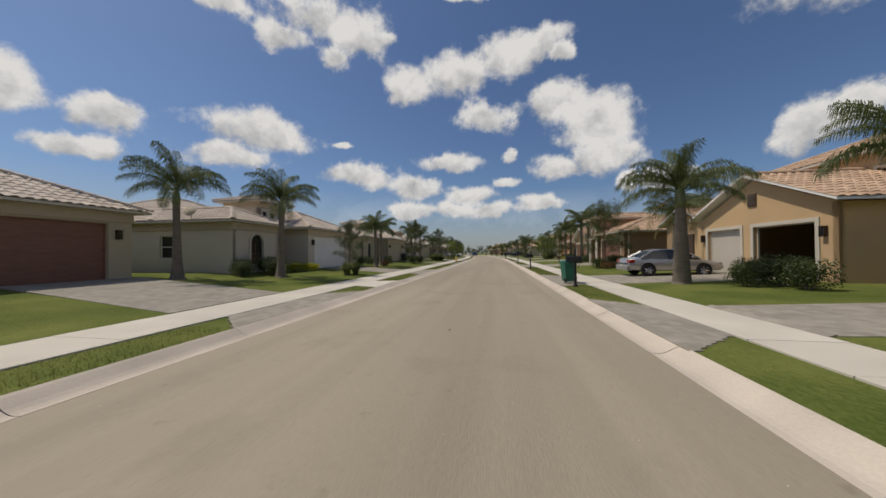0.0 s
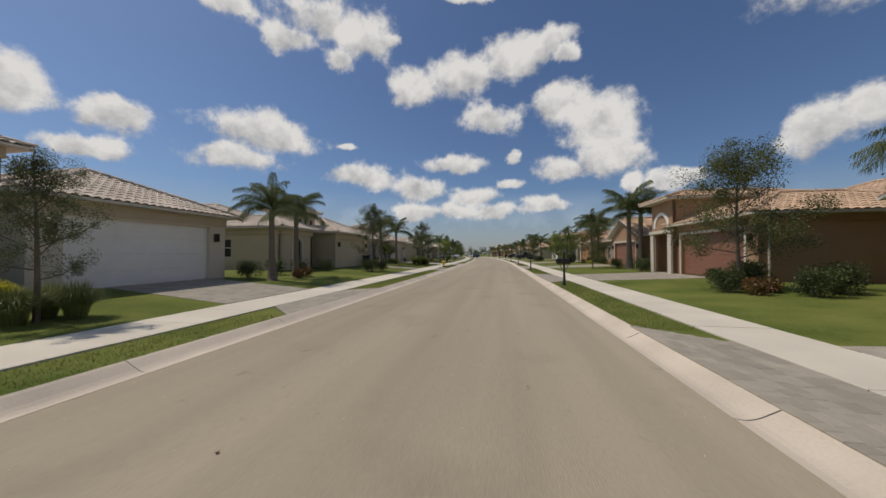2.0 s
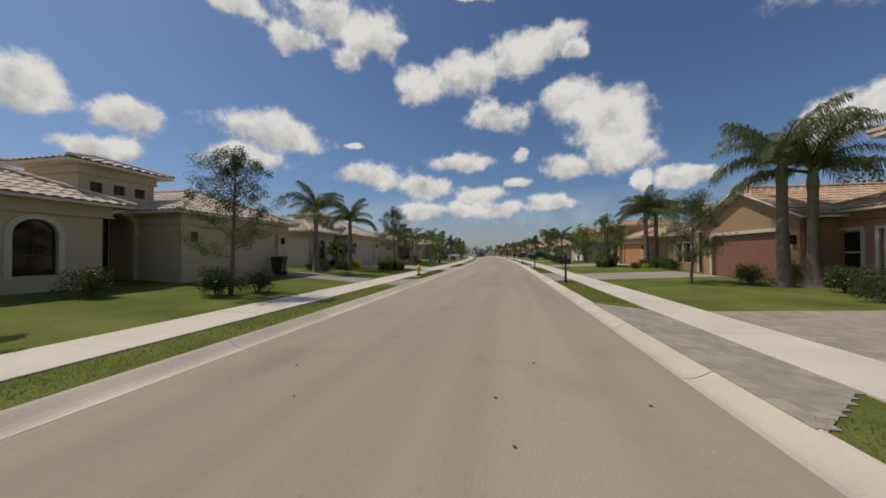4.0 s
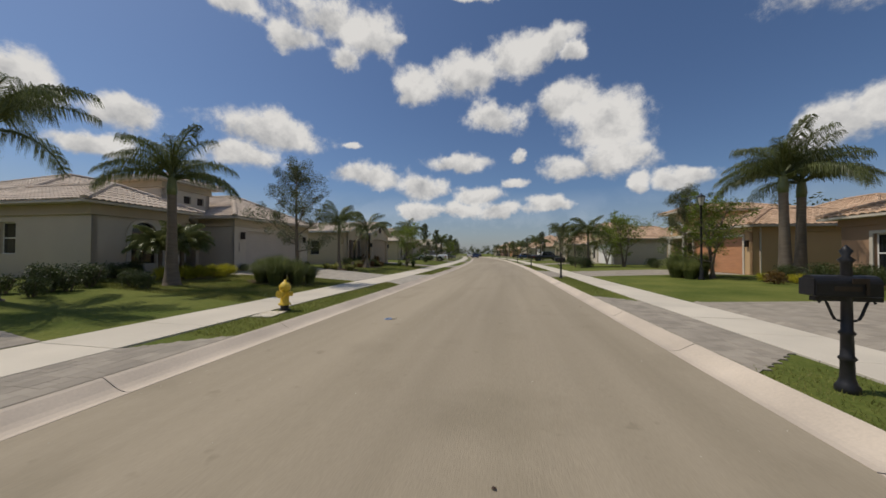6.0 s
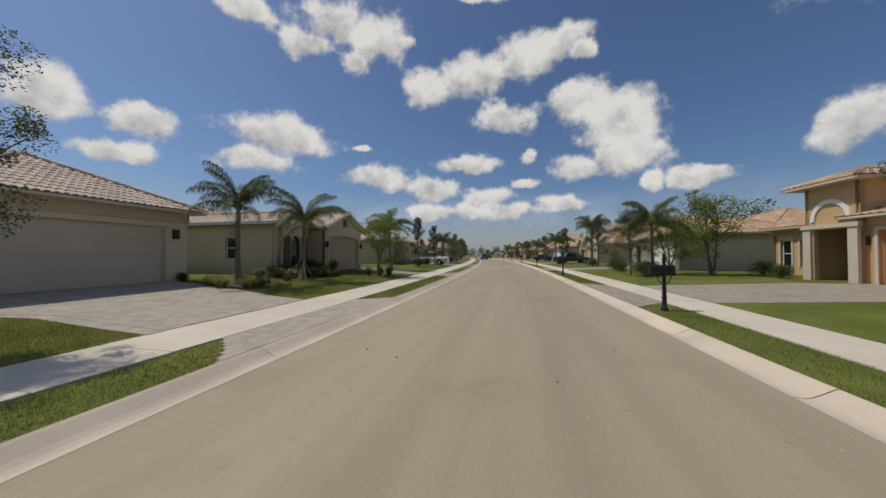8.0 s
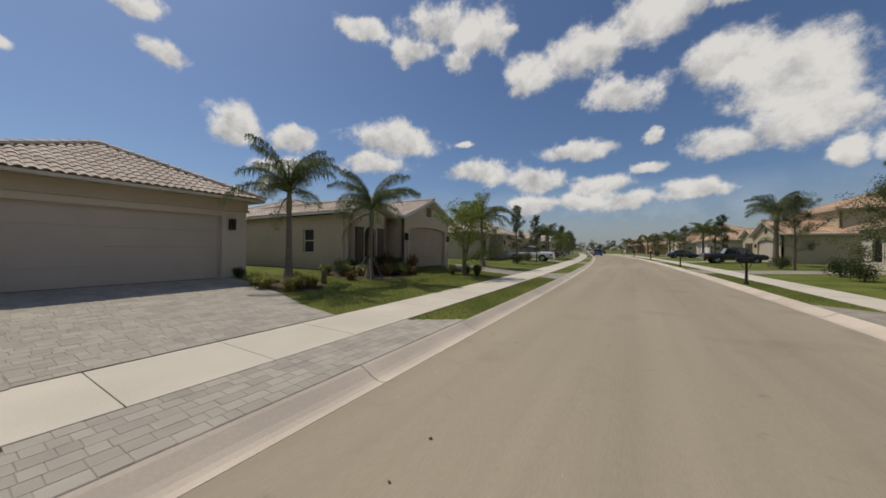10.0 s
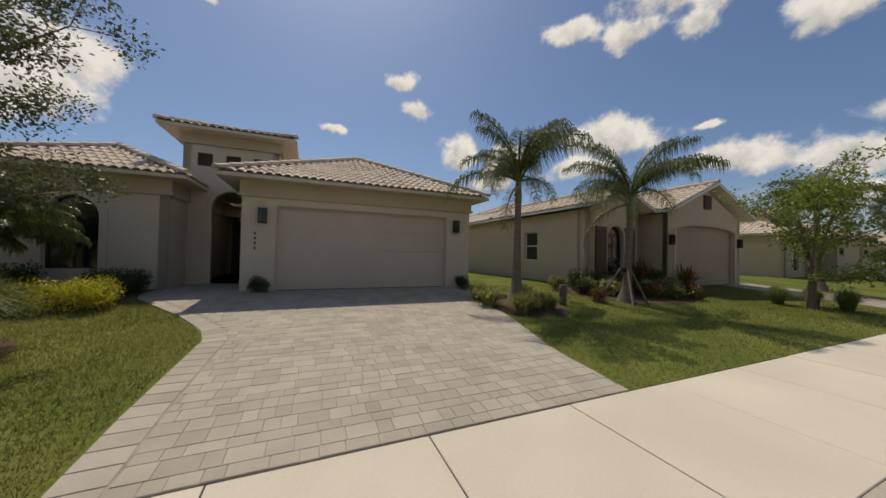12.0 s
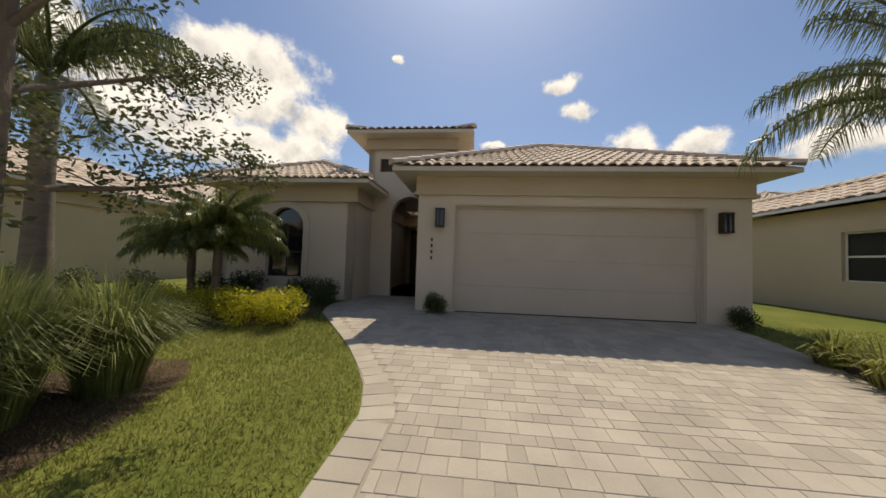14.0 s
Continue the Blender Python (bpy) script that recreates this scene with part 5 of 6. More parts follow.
def tree(name, m, label, height=5.2, crown=1.8, leaf=LEAF_OAK, leaves=5200, seed=3, size=0.11, bare=1.4, stems=1, airy=1.0):
    """A broadleaf street tree: tapering trunk, forking limbs, clumps of small leaves with gaps."""
    rng = random.Random(seed)
    ob = thing(name, m, label, "tree", "street trees")
    tips, wood = [], Shape()
    for k in range(stems):
        lean = Vector((rng.uniform(-0.22, 0.22), rng.uniform(-0.22, 0.22), 1)) if stems > 1 else Vector((rng.uniform(-0.05, 0.05), rng.uniform(-0.05, 0.05), 1))
        p0 = Vector((rng.uniform(-0.1, 0.1), rng.uniform(-0.1, 0.1), 0)) * (stems > 1)
        bow = Vector((rng.uniform(-0.12, 0.12), rng.uniform(-0.12, 0.12), 0))
        axis = lambda z: p0 + Vector((lean.x * z, lean.y * z, z)) + bow * math.sin(z / height * 3.1)
        zs = [-0.15, 0.12, bare, bare + (height - bare) * 0.4, bare + (height - bare) * 0.7, height * 0.96]
        wood.tube([axis(z) for z in zs], [r * height / 5 for r in (0.12, 0.085, 0.07, 0.05, 0.03, 0.01)], 9)
        limbs = int(16 / stems ** 0.5)
        for i in range(limbs):
            t = (i + rng.uniform(0.2, 0.8)) / limbs
            z = bare + (height * 0.9 - bare) * t
            az, el = i * 2.4 + rng.uniform(-0.5, 0.5), radians(18 + 40 * t + rng.uniform(-12, 12))
            reach = crown * (0.45 + 0.62 * math.sin(math.pi * (0.18 + 0.72 * t))) * (1 - 0.35 * t) * rng.uniform(0.7, 1.12)
            o = axis(z)
            d = Vector((math.cos(az) * math.cos(el), math.sin(az) * math.cos(el), math.sin(el)))
            q1 = o + d * reach * 0.55
            q2 = q1 + (d + Vector((0, 0, rng.uniform(0.0, 0.5)))).normalized() * reach * 0.5
            wood.tube([o, q1, q2], [0.028 * (1.1 - 0.6 * t), 0.018, 0.006], 5)
            for f in (0.4, 0.62, 0.8, 1.0):
                c = o.lerp(q1, f / 0.55) if f < 0.55 else q1.lerp(q2, (f - 0.55) / 0.45)
                for _ in range(2):
                    w = c + Vector((rng.uniform(-1, 1), rng.uniform(-1, 1), rng.uniform(-0.35, 0.8))) * 0.34 * crown / 1.8 * (1.2 - 0.4 * t)
                    wood.tube([c, w], [0.008, 0.003], 4)
                    tips.append(w)
        tips.append(axis(height * 0.97))
    part("trunk", wood, BARK, ob, smooth=True)
    centres = [(t.x, t.y, t.z) for t in tips]
    radii = [(rng.uniform(0.13, 0.34) * airy * (crown / 1.8) ** 0.5,) * 3 for _ in tips]
    v, f = leaf_cloud(centres, radii, leaves, size, seed)
    part("crown", leaf_mesh("crown", v, f, leaf), None, ob)
    return ob


def shrub(name, m, label, rx=0.5, ry=0.5, h=0.6, leaf=LEAF_DARK, leaves=1400, size=0.07, seed=5, kindname="shrub"):
    """A clipped or loose bush: short stems and a dense uneven coat of leaves."""
    rng = random.Random(seed)
    ob = thing(name, m, label, kindname, "garden shrubs")
    stems = Shape()
    for k in range(7):
        a = rng.uniform(0, 6.28)
        stems.tube([(0.06 * math.cos(a), 0.06 * math.sin(a), -0.05), (rx * 0.5 * math.cos(a), ry * 0.5 * math.sin(a), h * 0.7)], [0.018, 0.007], 5)
    part("woody_base", stems, BARK, ob, kind="stuff")
    centres, radii = [], []
    for k in range(14):
        a, r = rng.uniform(0, 6.28), rng.random() ** 0.5
        centres.append((rx * 0.62 * r * math.cos(a), ry * 0.62 * r * math.sin(a), h * rng.uniform(0.3, 0.72)))
        radii.append((rx * 0.42, ry * 0.42, h * 0.34))
    v, f = leaf_cloud(centres, radii, leaves, size, seed, 0.8)
    v[:, 2] = np.maximum(v[:, 2], 0.01)
    part("foliage", leaf_mesh("foliage", v, f, leaf), None, ob)
    return ob


def grass_clump(name, m, label, h=1.0, spread=0.8, blades=420, seed=4, material=None, width=0.016):
    """A fountain of long arching grass blades."""
    rng = random.Random(seed)
    ob = thing(name, m, label, "ornamental grass", "grass clumps")
    sh = Shape()
    for k in range(blades):
        a = rng.uniform(0, 6.28)
        r0 = 0.3 * spread * rng.random() ** 0.5
        out_ = Vector((math.cos(a), math.sin(a), 0))
        w = Vector((-math.sin(a), math.cos(a), 0)) * width * 0.5
        hh, sp = h * rng.uniform(0.65, 1.1), spread * rng.uniform(0.15, 1.0)
        pts = []
        for t in (0, 0.4, 0.75, 1.0):
            pts.append(out_ * (r0 + sp * t ** 1.7) + Vector((0, 0, hh * (1.25 * t - 0.55 * t ** 2.6 * (0.5 + sp / spread)))))
        ws = (0.8, 1.0, 0.7)
        v = []
        for p, q in zip(pts[:3], ws):
            v += [p - w * q, p + w * q]
        v.append(pts[3])
        sh.add(v, [(0, 1, 3, 2), (2, 3, 5, 4), (4, 5, 6)])
    part("foliage", sh, material or TALLGRASS, ob, kind="stuff")
    return ob


def mulch_bed(u, s, ru, rs, seed=1):
    rng = random.Random(seed)
    poly = []
    for k in range(22):
        a = 2 * math.pi * k / 22
        q = 1 + rng.uniform(-0.07, 0.07)
        poly.append((ru * q * math.cos(a), rs * q * math.sin(a)))
    sh = Shape()
    n = len(poly)
    sh.add([(x, y, -0.03) for x, y in poly] + [(x * 0.93, y * 0.93, 0.012) for x, y in poly] + [(0, 0, 0.04)],
           [(i, (i + 1) % n, n + (i + 1) % n, n + i) for i in range(n)] + [(n + i, n + (i + 1) % n, 2 * n) for i in range(n)])
    sh.v = [(x, y, z + ground_z(u + x) - ground_z(u)) for x, y, z in sh.v]
    ob = part("mulch_bed", sh, MULCH)
    ob.matrix_basis = at(u, s, ground_z(u))
    return tagged(ob, "planting bed of dark brown bark mulch in the lawn", "planting bed", kind="structure")


def on(u, s, turn=0.0, scale=1.0):
    return at(u, s, ground_z(u), turn) @ Matrix.Scale(scale, 4)


# palms
PALM_A = palm("palm_tree", on(-12.45, 75.65), "young feather palm with slim grey trunk on the lawn", 2.75, 0.135, 0.085, 2.2, 20, 1, dry=1, foot=0.14)
PALM_B = palm("palm_tree", on(-11.75, 79.0), "staked young feather palm in a planting bed", 2.5, 0.13, 0.09, 2.3, 18, 2, dry=1, staked=True, foot=0.12)
PALM_C = palm("palm_tree", on(-12.8, 59.4), "feather palm with pale ringed trunk before the villa", 3.6, 0.24, 0.14, 2.35, 25, 3, dry=0, foot=0.06)
PALM_R = palm("palm_tree", on(7.5, 27.1), "tall royal palm with swollen pale grey trunk", 3.3, 0.34, 0.18, 2.5, 28, 4, dry=2)
for src, u, s, turn, sc in ((PALM_C, -12.4, 63.5, 100, 0.95), (PALM_C, 9.3, 21.3, 60, 0.85), (PALM_C, -14.2, 24.4, 40, 0.95), (PALM_C, -11.4, 27.5, 200, 0.95), (PALM_C, -11.1, 40.2, 60, 0.85), (PALM_C, -11.5, 42.6, 310, 0.85),
                            (PALM_R, 12.4, 37.0, 120, 0.95), (PALM_C, 15.0, 38.3, 20, 1.0), (PALM_C, 11.0, 55.2, 70, 1.2), (PALM_C, 11.7, 54.8, 210, 1.1), (PALM_C, 12.7, 71.4, 10, 1.2), (PALM_C, 13.6, 71.8, 160, 1.15),
                            (PALM_A, -11.56, 91.53, 50, 1.1), (PALM_B, -11.10, 116.50, 50, 1.1), (PALM_C, -11.33, 120.00, 90, 0.9), (PALM_A, -11.48, 140.00, 10, 1.0), (PALM_C, -11.48, 161.00, 10, 1.0),
                            (PALM_A, 8.50, 87.84, 80, 1.05), (PALM_C, 9.94, 107.08, 130, 1.1), (PALM_B, 9.46, 122.00, 0, 1.1), (PALM_C, 9.94, 129.00, 50, 1.0), (PALM_A, 9.46, 145.00, 50, 1.0), (PALM_C, 9.94, 151.00, 50, 0.95), (PALM_A, 9.94, 166.00, 0, 1.0),
                            (PALM_C, 9.46, 172.00, 99, 1.0), (PALM_A, 9.94, 188.00, 0, 1.0), (PALM_C, -11.48, 183.00, 99, 1.0), (PALM_C, -11.86, 6.67, 70, 1.1), (PALM_C, 9.94, 208.00, 99, 1.0), (PALM_C, -11.48, 206.00, 9, 1.0)):
    copy_thing(src, on(u, s, turn, sc))

# street trees
OAK = tree("tree", on(-9.9, 67.2), "young dark-leaved oak with thin trunk over grass clumps", 5.3, 1.95, LEAF_OAK, 25000, 3, 0.055, 1.35, 1, 1.1)
LIME = tree("tree", on(-9.7, 84.3), "bright lime-green young tree with several stems", 3.7, 2.0, LEAF_LIME, 7200, 6, 0.1, 0.7, 3, 1.05)
TALL = tree("tree", on(-11.02, 99.67), "tall narrow dark green street tree", 5.8, 1.2, LEAF_OAK, 7500, 8, 0.1, 1.0)
YARD = tree("tree", on(8.7, 39.6), "rounded green street tree over the lawn", 4.8, 2.3, LEAF_YARD, 24000, 9, 0.068, 1.0, 1, 1.35)
for src, u, s, turn, sc in ((OAK, -9.4, 31.3, 80, 0.62), (OAK, -9.8, 49.6, 190, 0.95), (OAK, 10.1, 74.6, 40, 0.95), (LIME, 10.6, 73.0, 140, 1.05), (YARD, 8.50, 56.74, 90, 0.8), (LIME, 12.12, 93.20, 30, 1.2), (LIME, 11.64, 87.29, 100, 1.25),
                            (YARD, 7.43, 88.58, 10, 0.85), (OAK, 8.88, 101.06, 10, 1.0), (TALL, 9.27, 118.00, 10, 1.0), (OAK, 9.08, 136.00, 10, 1.0), (YARD, 9.08, 158.00, 10, 1.0), (TALL, 9.08, 179.00, 10, 1.0), (YARD, 9.08, 200.00, 10, 1.0),
                            (TALL, -10.11, 104.30, 100, 0.9), (LIME, -9.96, 122.00, 10, 1.0), (TALL, -10.11, 129.00, 10, 1.0), (OAK, -9.96, 144.00, 10, 1.0), (TALL, -9.96, 166.00, 10, 1.0), (YARD, -9.96, 188.00, 10, 1.0), (OAK, -9.00, 11.05, 10, 1.0),
                            (YARD, 7.96, 13.38, 10, 0.9)):
    copy_thing(src, on(u, s, turn, sc))

# the front garden of the cream villa
mulch_bed(-10.3, 66.45, 1.6, 0.95, 2)
mulch_bed(-14.4, 65.2, 1.55, 1.95, 3)
mulch_bed(-12.1, 75.5, 1.3, 1.1, 5)
mulch_bed(-12.9, 80.4, 1.9, 2.2, 6)
CLUMP = grass_clump("ornamental_grass", on(-10.95, 66.75), "fountain of long green grass blades in mulch", 1.3, 0.72, 1500, 4, None, 0.011)
for u, s, sc in ((-10.3, 66.5, 1.1), (-9.7, 66.7, 1.0), (-10.7, 65.9, 1.0), (-9.3, 66.3, 0.95), (-9.9, 65.7, 1.1), (-9.2, 67.1, 0.8)):
    copy_thing(CLUMP, on(u, s, random.uniform(0, 360), sc))
for u, s, sc in ((-9.4, 31.0, 0.7), (-9.2, 31.8, 0.75), (-9.7, 31.6, 0.7), (9.4, 73.9, 1.2), (9.7, 74.7, 1.25), (10.3, 73.6, 1.2), (10.2, 75.3, 1.15), (10.9, 74.4, 1.2), (9.5, 72.9, 1.1)):
    copy_thing(CLUMP, on(u, s, random.uniform(0, 360), sc))
GOLD = shrub("golden_shrub", on(-13.4, 66.85), "bright yellow-green golden dewdrop shrub in mulch", 0.5, 0.48, 0.62, LEAF_GOLD, 3600, 0.045, 11)
for u, s, sc in ((-13.3, 66.15, 1.0), (-13.45, 65.45, 0.95), (-13.5, 64.8, 0.95), (-13.6, 64.1, 0.9), (-13.9, 66.5, 0.9)):
    copy_thing(GOLD, on(u, s, random.uniform(0, 360), sc))
HEDGE = shrub("shrub", on(-15.5, 66.55), "dark green low shrub against the wall", 0.4, 0.45, 0.6, LEAF_DARK, 2200, 0.05, 12)
for u, s, sc in ((-15.4, 65.9, 1.0), (-15.5, 64.4, 1.2), (-15.3, 63.7, 1.1), (-14.9, 66.75, 0.8), (-14.78, 69.3, 0.75), (-14.78, 75.2, 0.7), (-14.6, 62.6, 1.2), (-13.8, 62.0, 1.3), (-12.9, 62.6, 1.1), (-12.2, 62.5, 1.0), (-13.3, 61.2, 1.0), (-12.7, 60.2, 0.9), (-13.8, 60.2, 0.9)):
    copy_thing(HEDGE, on(u, s, random.uniform(0, 360), sc))
PYGMY = palm("pygmy_date_palm", on(-13.9, 65.1), "pygmy date palm with leaning stems before the arched window", 0.85, 0.1, 0.07, 1.25, 44, 21, dry=0, shaft=BARK, material=FROND_PALE)
copy_thing(PYGMY, on(-14.1, 64.4, 140, 0.9))

# plants of the next garden: strappy lilies, crotons, low hedges
LILY = grass_clump("spider_lily", on(-12.2, 74.65), "clump of pale strappy lily leaves by the drive", 0.6, 0.55, 200, 8, BLADE, 0.026)
for u, s, sc in ((-12.9, 74.75, 0.9), (-11.6, 75.4, 0.95), (-11.5, 75.9, 0.85), (-11.3, 75.0, 0.9), (-12.8, 76.2, 0.9)):
    copy_thing(LILY, on(u, s, random.uniform(0, 360), sc))
CROTON = shrub("croton_shrub", on(-11.9, 80.4), "low croton with red and bronze leaves", 0.4, 0.4, 0.5, LEAF_RED, 900, 0.08, 14)
for u, s, sc in ((-11.9, 78.1, 0.8), (-12.2, 81.3, 1.0), (-12.7, 80.2, 1.2), (-11.6, 81.9, 0.9), (-10.9, 42.0, 1.0), (-11.2, 43.0, 1.1), (8.2, 38.2, 1.2), (8.9, 38.7, 1.0), (11.2, 69.9, 1.1)):
    copy_thing(CROTON, on(u, s, random.uniform(0, 360), sc))
for u, s, sc in ((-13.7, 79.2, 1.3), (-13.6, 79.9, 1.1), (-13.5, 80.6, 1.2), (-13.5, 81.5, 1.4), (-13.2, 82.4, 1.3), (-13.5, 83.2, 1.2), (-12.9, 81.4, 0.9), (-13.0, 78.7, 0.9)):
    copy_thing(HEDGE, on(u, s, random.uniform(0, 360), sc))
VARIEGATED = shrub("variegated_shrub", on(-12.6, 79.4), "low shrub with pale variegated green leaves in mulch", 0.38, 0.38, 0.5, LEAF_PALE, 900, 0.1, 31)
for u, s, sc in ((-13.0, 78.9, 1.0), (-12.9, 79.8, 1.1), (-12.4, 80.9, 1.0), (-12.3, 82.0, 1.1), (-12.6, 82.8, 1.0), (-11.7, 81.2, 0.9), (-13.9, 78.5, 0.9)):
    copy_thing(VARIEGATED, on(u, s, random.uniform(0, 360), sc))
PLUME = grass_clump("cordyline", on(-12.5, 83.3), "dark bronze strap-leaved cordyline in the mulch bed", 1.2, 0.6, 90, 33, LEAF_RED, 0.06)
copy_thing(PLUME, on(-13.2, 81.9, 40, 1.1))
for u, s, sc in ((-10.4, 84.2, 0.55), (-9.2, 84.9, 0.6), (-9.9, 85.0, 0.55)):
    copy_thing(CLUMP, on(u, s, random.uniform(0, 360), sc))

# beds of the other gardens
BUSH = shrub("shrub", on(-12.2, 28.0), "rounded green shrub on the lawn", 0.75, 0.7, 1.0, LEAF_DARK, 3000, 0.075, 17)
for u, s, sc in ((-13.4, 28.8, 1.0), (-13.6, 27.2, 0.9), (-12.9, 26.6, 0.8), (-12.6, 40.4, 0.9), (-12.8, 42.6, 0.9), (-12.6, 44.6, 0.9), (-9.9, 49.2, 1.0), (-9.4, 50.4, 0.9), (-12.4, 47.2, 0.9), (-13.4, 60.9, 0.8),
                 (7.9, 39.0, 0.85), (8.4, 40.1, 0.8), (9.6, 40.6, 1.0), (10.2, 41.2, 1.0), (9.4, 37.6, 0.9), (10.4, 38.2, 1.0), (10.1, 50.9, 0.8), (10.9, 51.9, 0.9), (11.2, 53.0, 0.9), (10.2, 55.6, 0.9), (12.2, 56.0, 1.0),
                 (9.6, 26.6, 1.0), (9.9, 25.5, 1.1), (9.7, 24.4, 1.0), (8.8, 25.6, 0.9), (9.2, 19.9, 1.1), (9.9, 18.9, 1.2), (8.7, 19.3, 0.9), (12.6, 66.6, 0.8), (12.9, 67.6, 0.8), (13.0, 68.7, 0.9), (12.9, 69.8, 0.9), (12.2, 70.6, 0.8),
                 (13.2, 84.4, 0.8), (13.6, 86.2, 0.9), (7.6, 86.9, 1.1), (8.4, 87.6, 1.0), (7.9, 92.0, 1.0), (8.6, 95.0, 1.1), (8.8, 103.0, 1.0), (9.0, 119.0, 1.2), (9.4, 137.0, 1.2), (9.0, 159.0, 1.2),
                 (-10.6, 98.0, 1.0), (-11.2, 104.2, 1.0), (-10.6, 123.0, 1.0), (-10.9, 130.0, 1.2), (-10.6, 145.0, 1.2), (-11.2, 167.0, 1.2), (-12.5, 8.5, 1.3), (7.6, 13.9, 1.2)):
    copy_thing(BUSH, on(u, s, random.uniform(0, 360), sc))
for u, s, sc in ((-13.3, 30.2, 1.0), (-13.0, 30.9, 1.0), (-12.7, 31.6, 1.0), (-12.5, 32.3, 0.9), (-13.4, 29.5, 0.9), (11.5, 70.9, 0.7), (12.0, 69.9, 0.7)):
    copy_thing(GOLD, on(u, s, random.uniform(0, 360), sc))


# ---- street furniture ----
def mailbox(m):
    """An ornate black mailbox: fluted post, scroll bracket, box with flag and number bar, finial."""
    ob = thing("mailbox", m, "ornate black metal mailbox on a turned post", "mailbox", "mailboxes along the street")
    prof = [(0.1, -0.05), (0.1, 0.06), (0.075, 0.1), (0.06, 0.16), (0.055, 0.34), (0.075, 0.37), (0.055, 0.4), (0.05, 0.62), (0.07, 0.65), (0.048, 0.68), (0.045, 1.02), (0.07, 1.06), (0.05, 1.1), (0.045, 1.42), (0.07, 1.46), (0.03, 1.5), (0.055, 1.56), (0.0, 1.63)]
    part("post", Shape().lathe(prof, 12), BLACK, ob, smooth=True)
    part("crossarm", Shape().box(-0.32, 0.3, -0.035, 0.035, 1.0, 1.05), BLACK, ob)
    sc = Shape()
    for sg in (-1, 1):
        sc.tube([(sg * (0.06 + 0.2 * t), 0, 0.78 + 0.2 * t ** 0.6 - 0.07 * math.sin(t * 6.28)) for t in [k / 8 for k in range(9)]], [0.014] * 9, 6)
    part("scroll", sc, BLACK, ob)
    bx = Shape()
    n = 9
    sec = [(-0.1, 0)] + [(-0.1 * math.cos(math.pi * k / n), 0.14 + 0.09 * math.sin(math.pi * k / n)) for k in range(n + 1)] + [(0.1, 0)]
    k = len(sec)
    v = [(x, y, 1.06 + z) for x in (-0.36, 0.24) for y, z in sec]
    bx.add(v, [tuple(reversed(range(k))), tuple(range(k, 2 * k))] + [(i, (i + 1) % k, k + (i + 1) % k, k + i) for i in range(k)])
    part("box", bx, BLACK, ob)
    part("door", Shape().box(-0.375, -0.36, -0.09, 0.09, 1.065, 1.25), BLACK, ob)
    part("flag", Shape().box(-0.05, 0.1, -0.12, -0.112, 1.2, 1.26).box(0.07, 0.1, -0.12, -0.112, 1.08, 1.2), BRONZE, ob, "small dark flag")
    part("number_bar", Shape().box(-0.2, 0.05, -0.104, -0.1, 1.12, 1.17), BRONZE, ob)
    return ob


MB = mailbox(on(3.2, 58.3))
for u, s in ((3.15, 26.5), (3.05, 42.1), (3.15, 74.3), (2.95, 89.0), (3.0, 106), (3.0, 127), (3.0, 148), (3.0, 170)):
    copy_thing(MB, on(u, s))


def wheelie_bin(m, material, label):
    ob = thing("wheeled_bin", m, label, "rubbish bin")
    sh = Shape()
    r = lambda h, x, y, z: [(-x, -y, z), (x, -y, z), (x, y, z), (-x, y, z)]
    v = r(0, 0.22, 0.24, 0.06) + r(0, 0.29, 0.33, 0.98)
    sh.add(v, [(3, 2, 1, 0), (0, 1, 5, 4), (1, 2, 6, 5), (2, 3, 7, 6), (3, 0, 4, 7), (4, 5, 6, 7)])
    part("body", sh, material, ob)
    part("rim", Shape().box(-0.31, 0.31, -0.35, 0.35, 0.95, 1.0), material, ob)
    lid = Shape().add([(-0.32, -0.37, 1.0), (0.32, -0.37, 1.0), (0.32, 0.39, 1.0), (-0.32, 0.39, 1.0), (-0.27, -0.3, 1.07), (0.27, -0.3, 1.07), (0.27, 0.34, 1.11), (-0.27, 0.34, 1.11)],
                      [(3, 2, 1, 0), (4, 5, 6, 7), (0, 1, 5, 4), (1, 2, 6, 5), (2, 3, 7, 6), (3, 0, 4, 7)])
    part("lid", lid, material, ob)
    part("handle", Shape().tube([(-0.2, 0.42, 0.97), (0.2, 0.42, 0.97)], [0.018, 0.018], 8), material, ob)
    for sx in (-1, 1):
        part("wheel", Shape().lathe([(0.12, -0.025), (0.12, 0.025)], 16, axis="x", x=sx * 0.25, y=0.24, z=0.12), RUBBER, ob)
    part("panel_bars", Shape().box(-0.12, 0.12, -0.345, -0.335, 0.72, 0.76).box(-0.08, 0.08, -0.335, -0.325, 0.62, 0.65), TRIM, ob)
    return ob


wheelie_bin(at(3.2, 28.0, 0.165, 190) @ Matrix.Scale(0.94, 4), BIN_GREEN, "dark green plastic wheeled bin standing on the apron")
wheelie_bin(at(-13.15, 56.2, 0.46, -80), CARBLACK, "dark wheeled bin against the garage door")


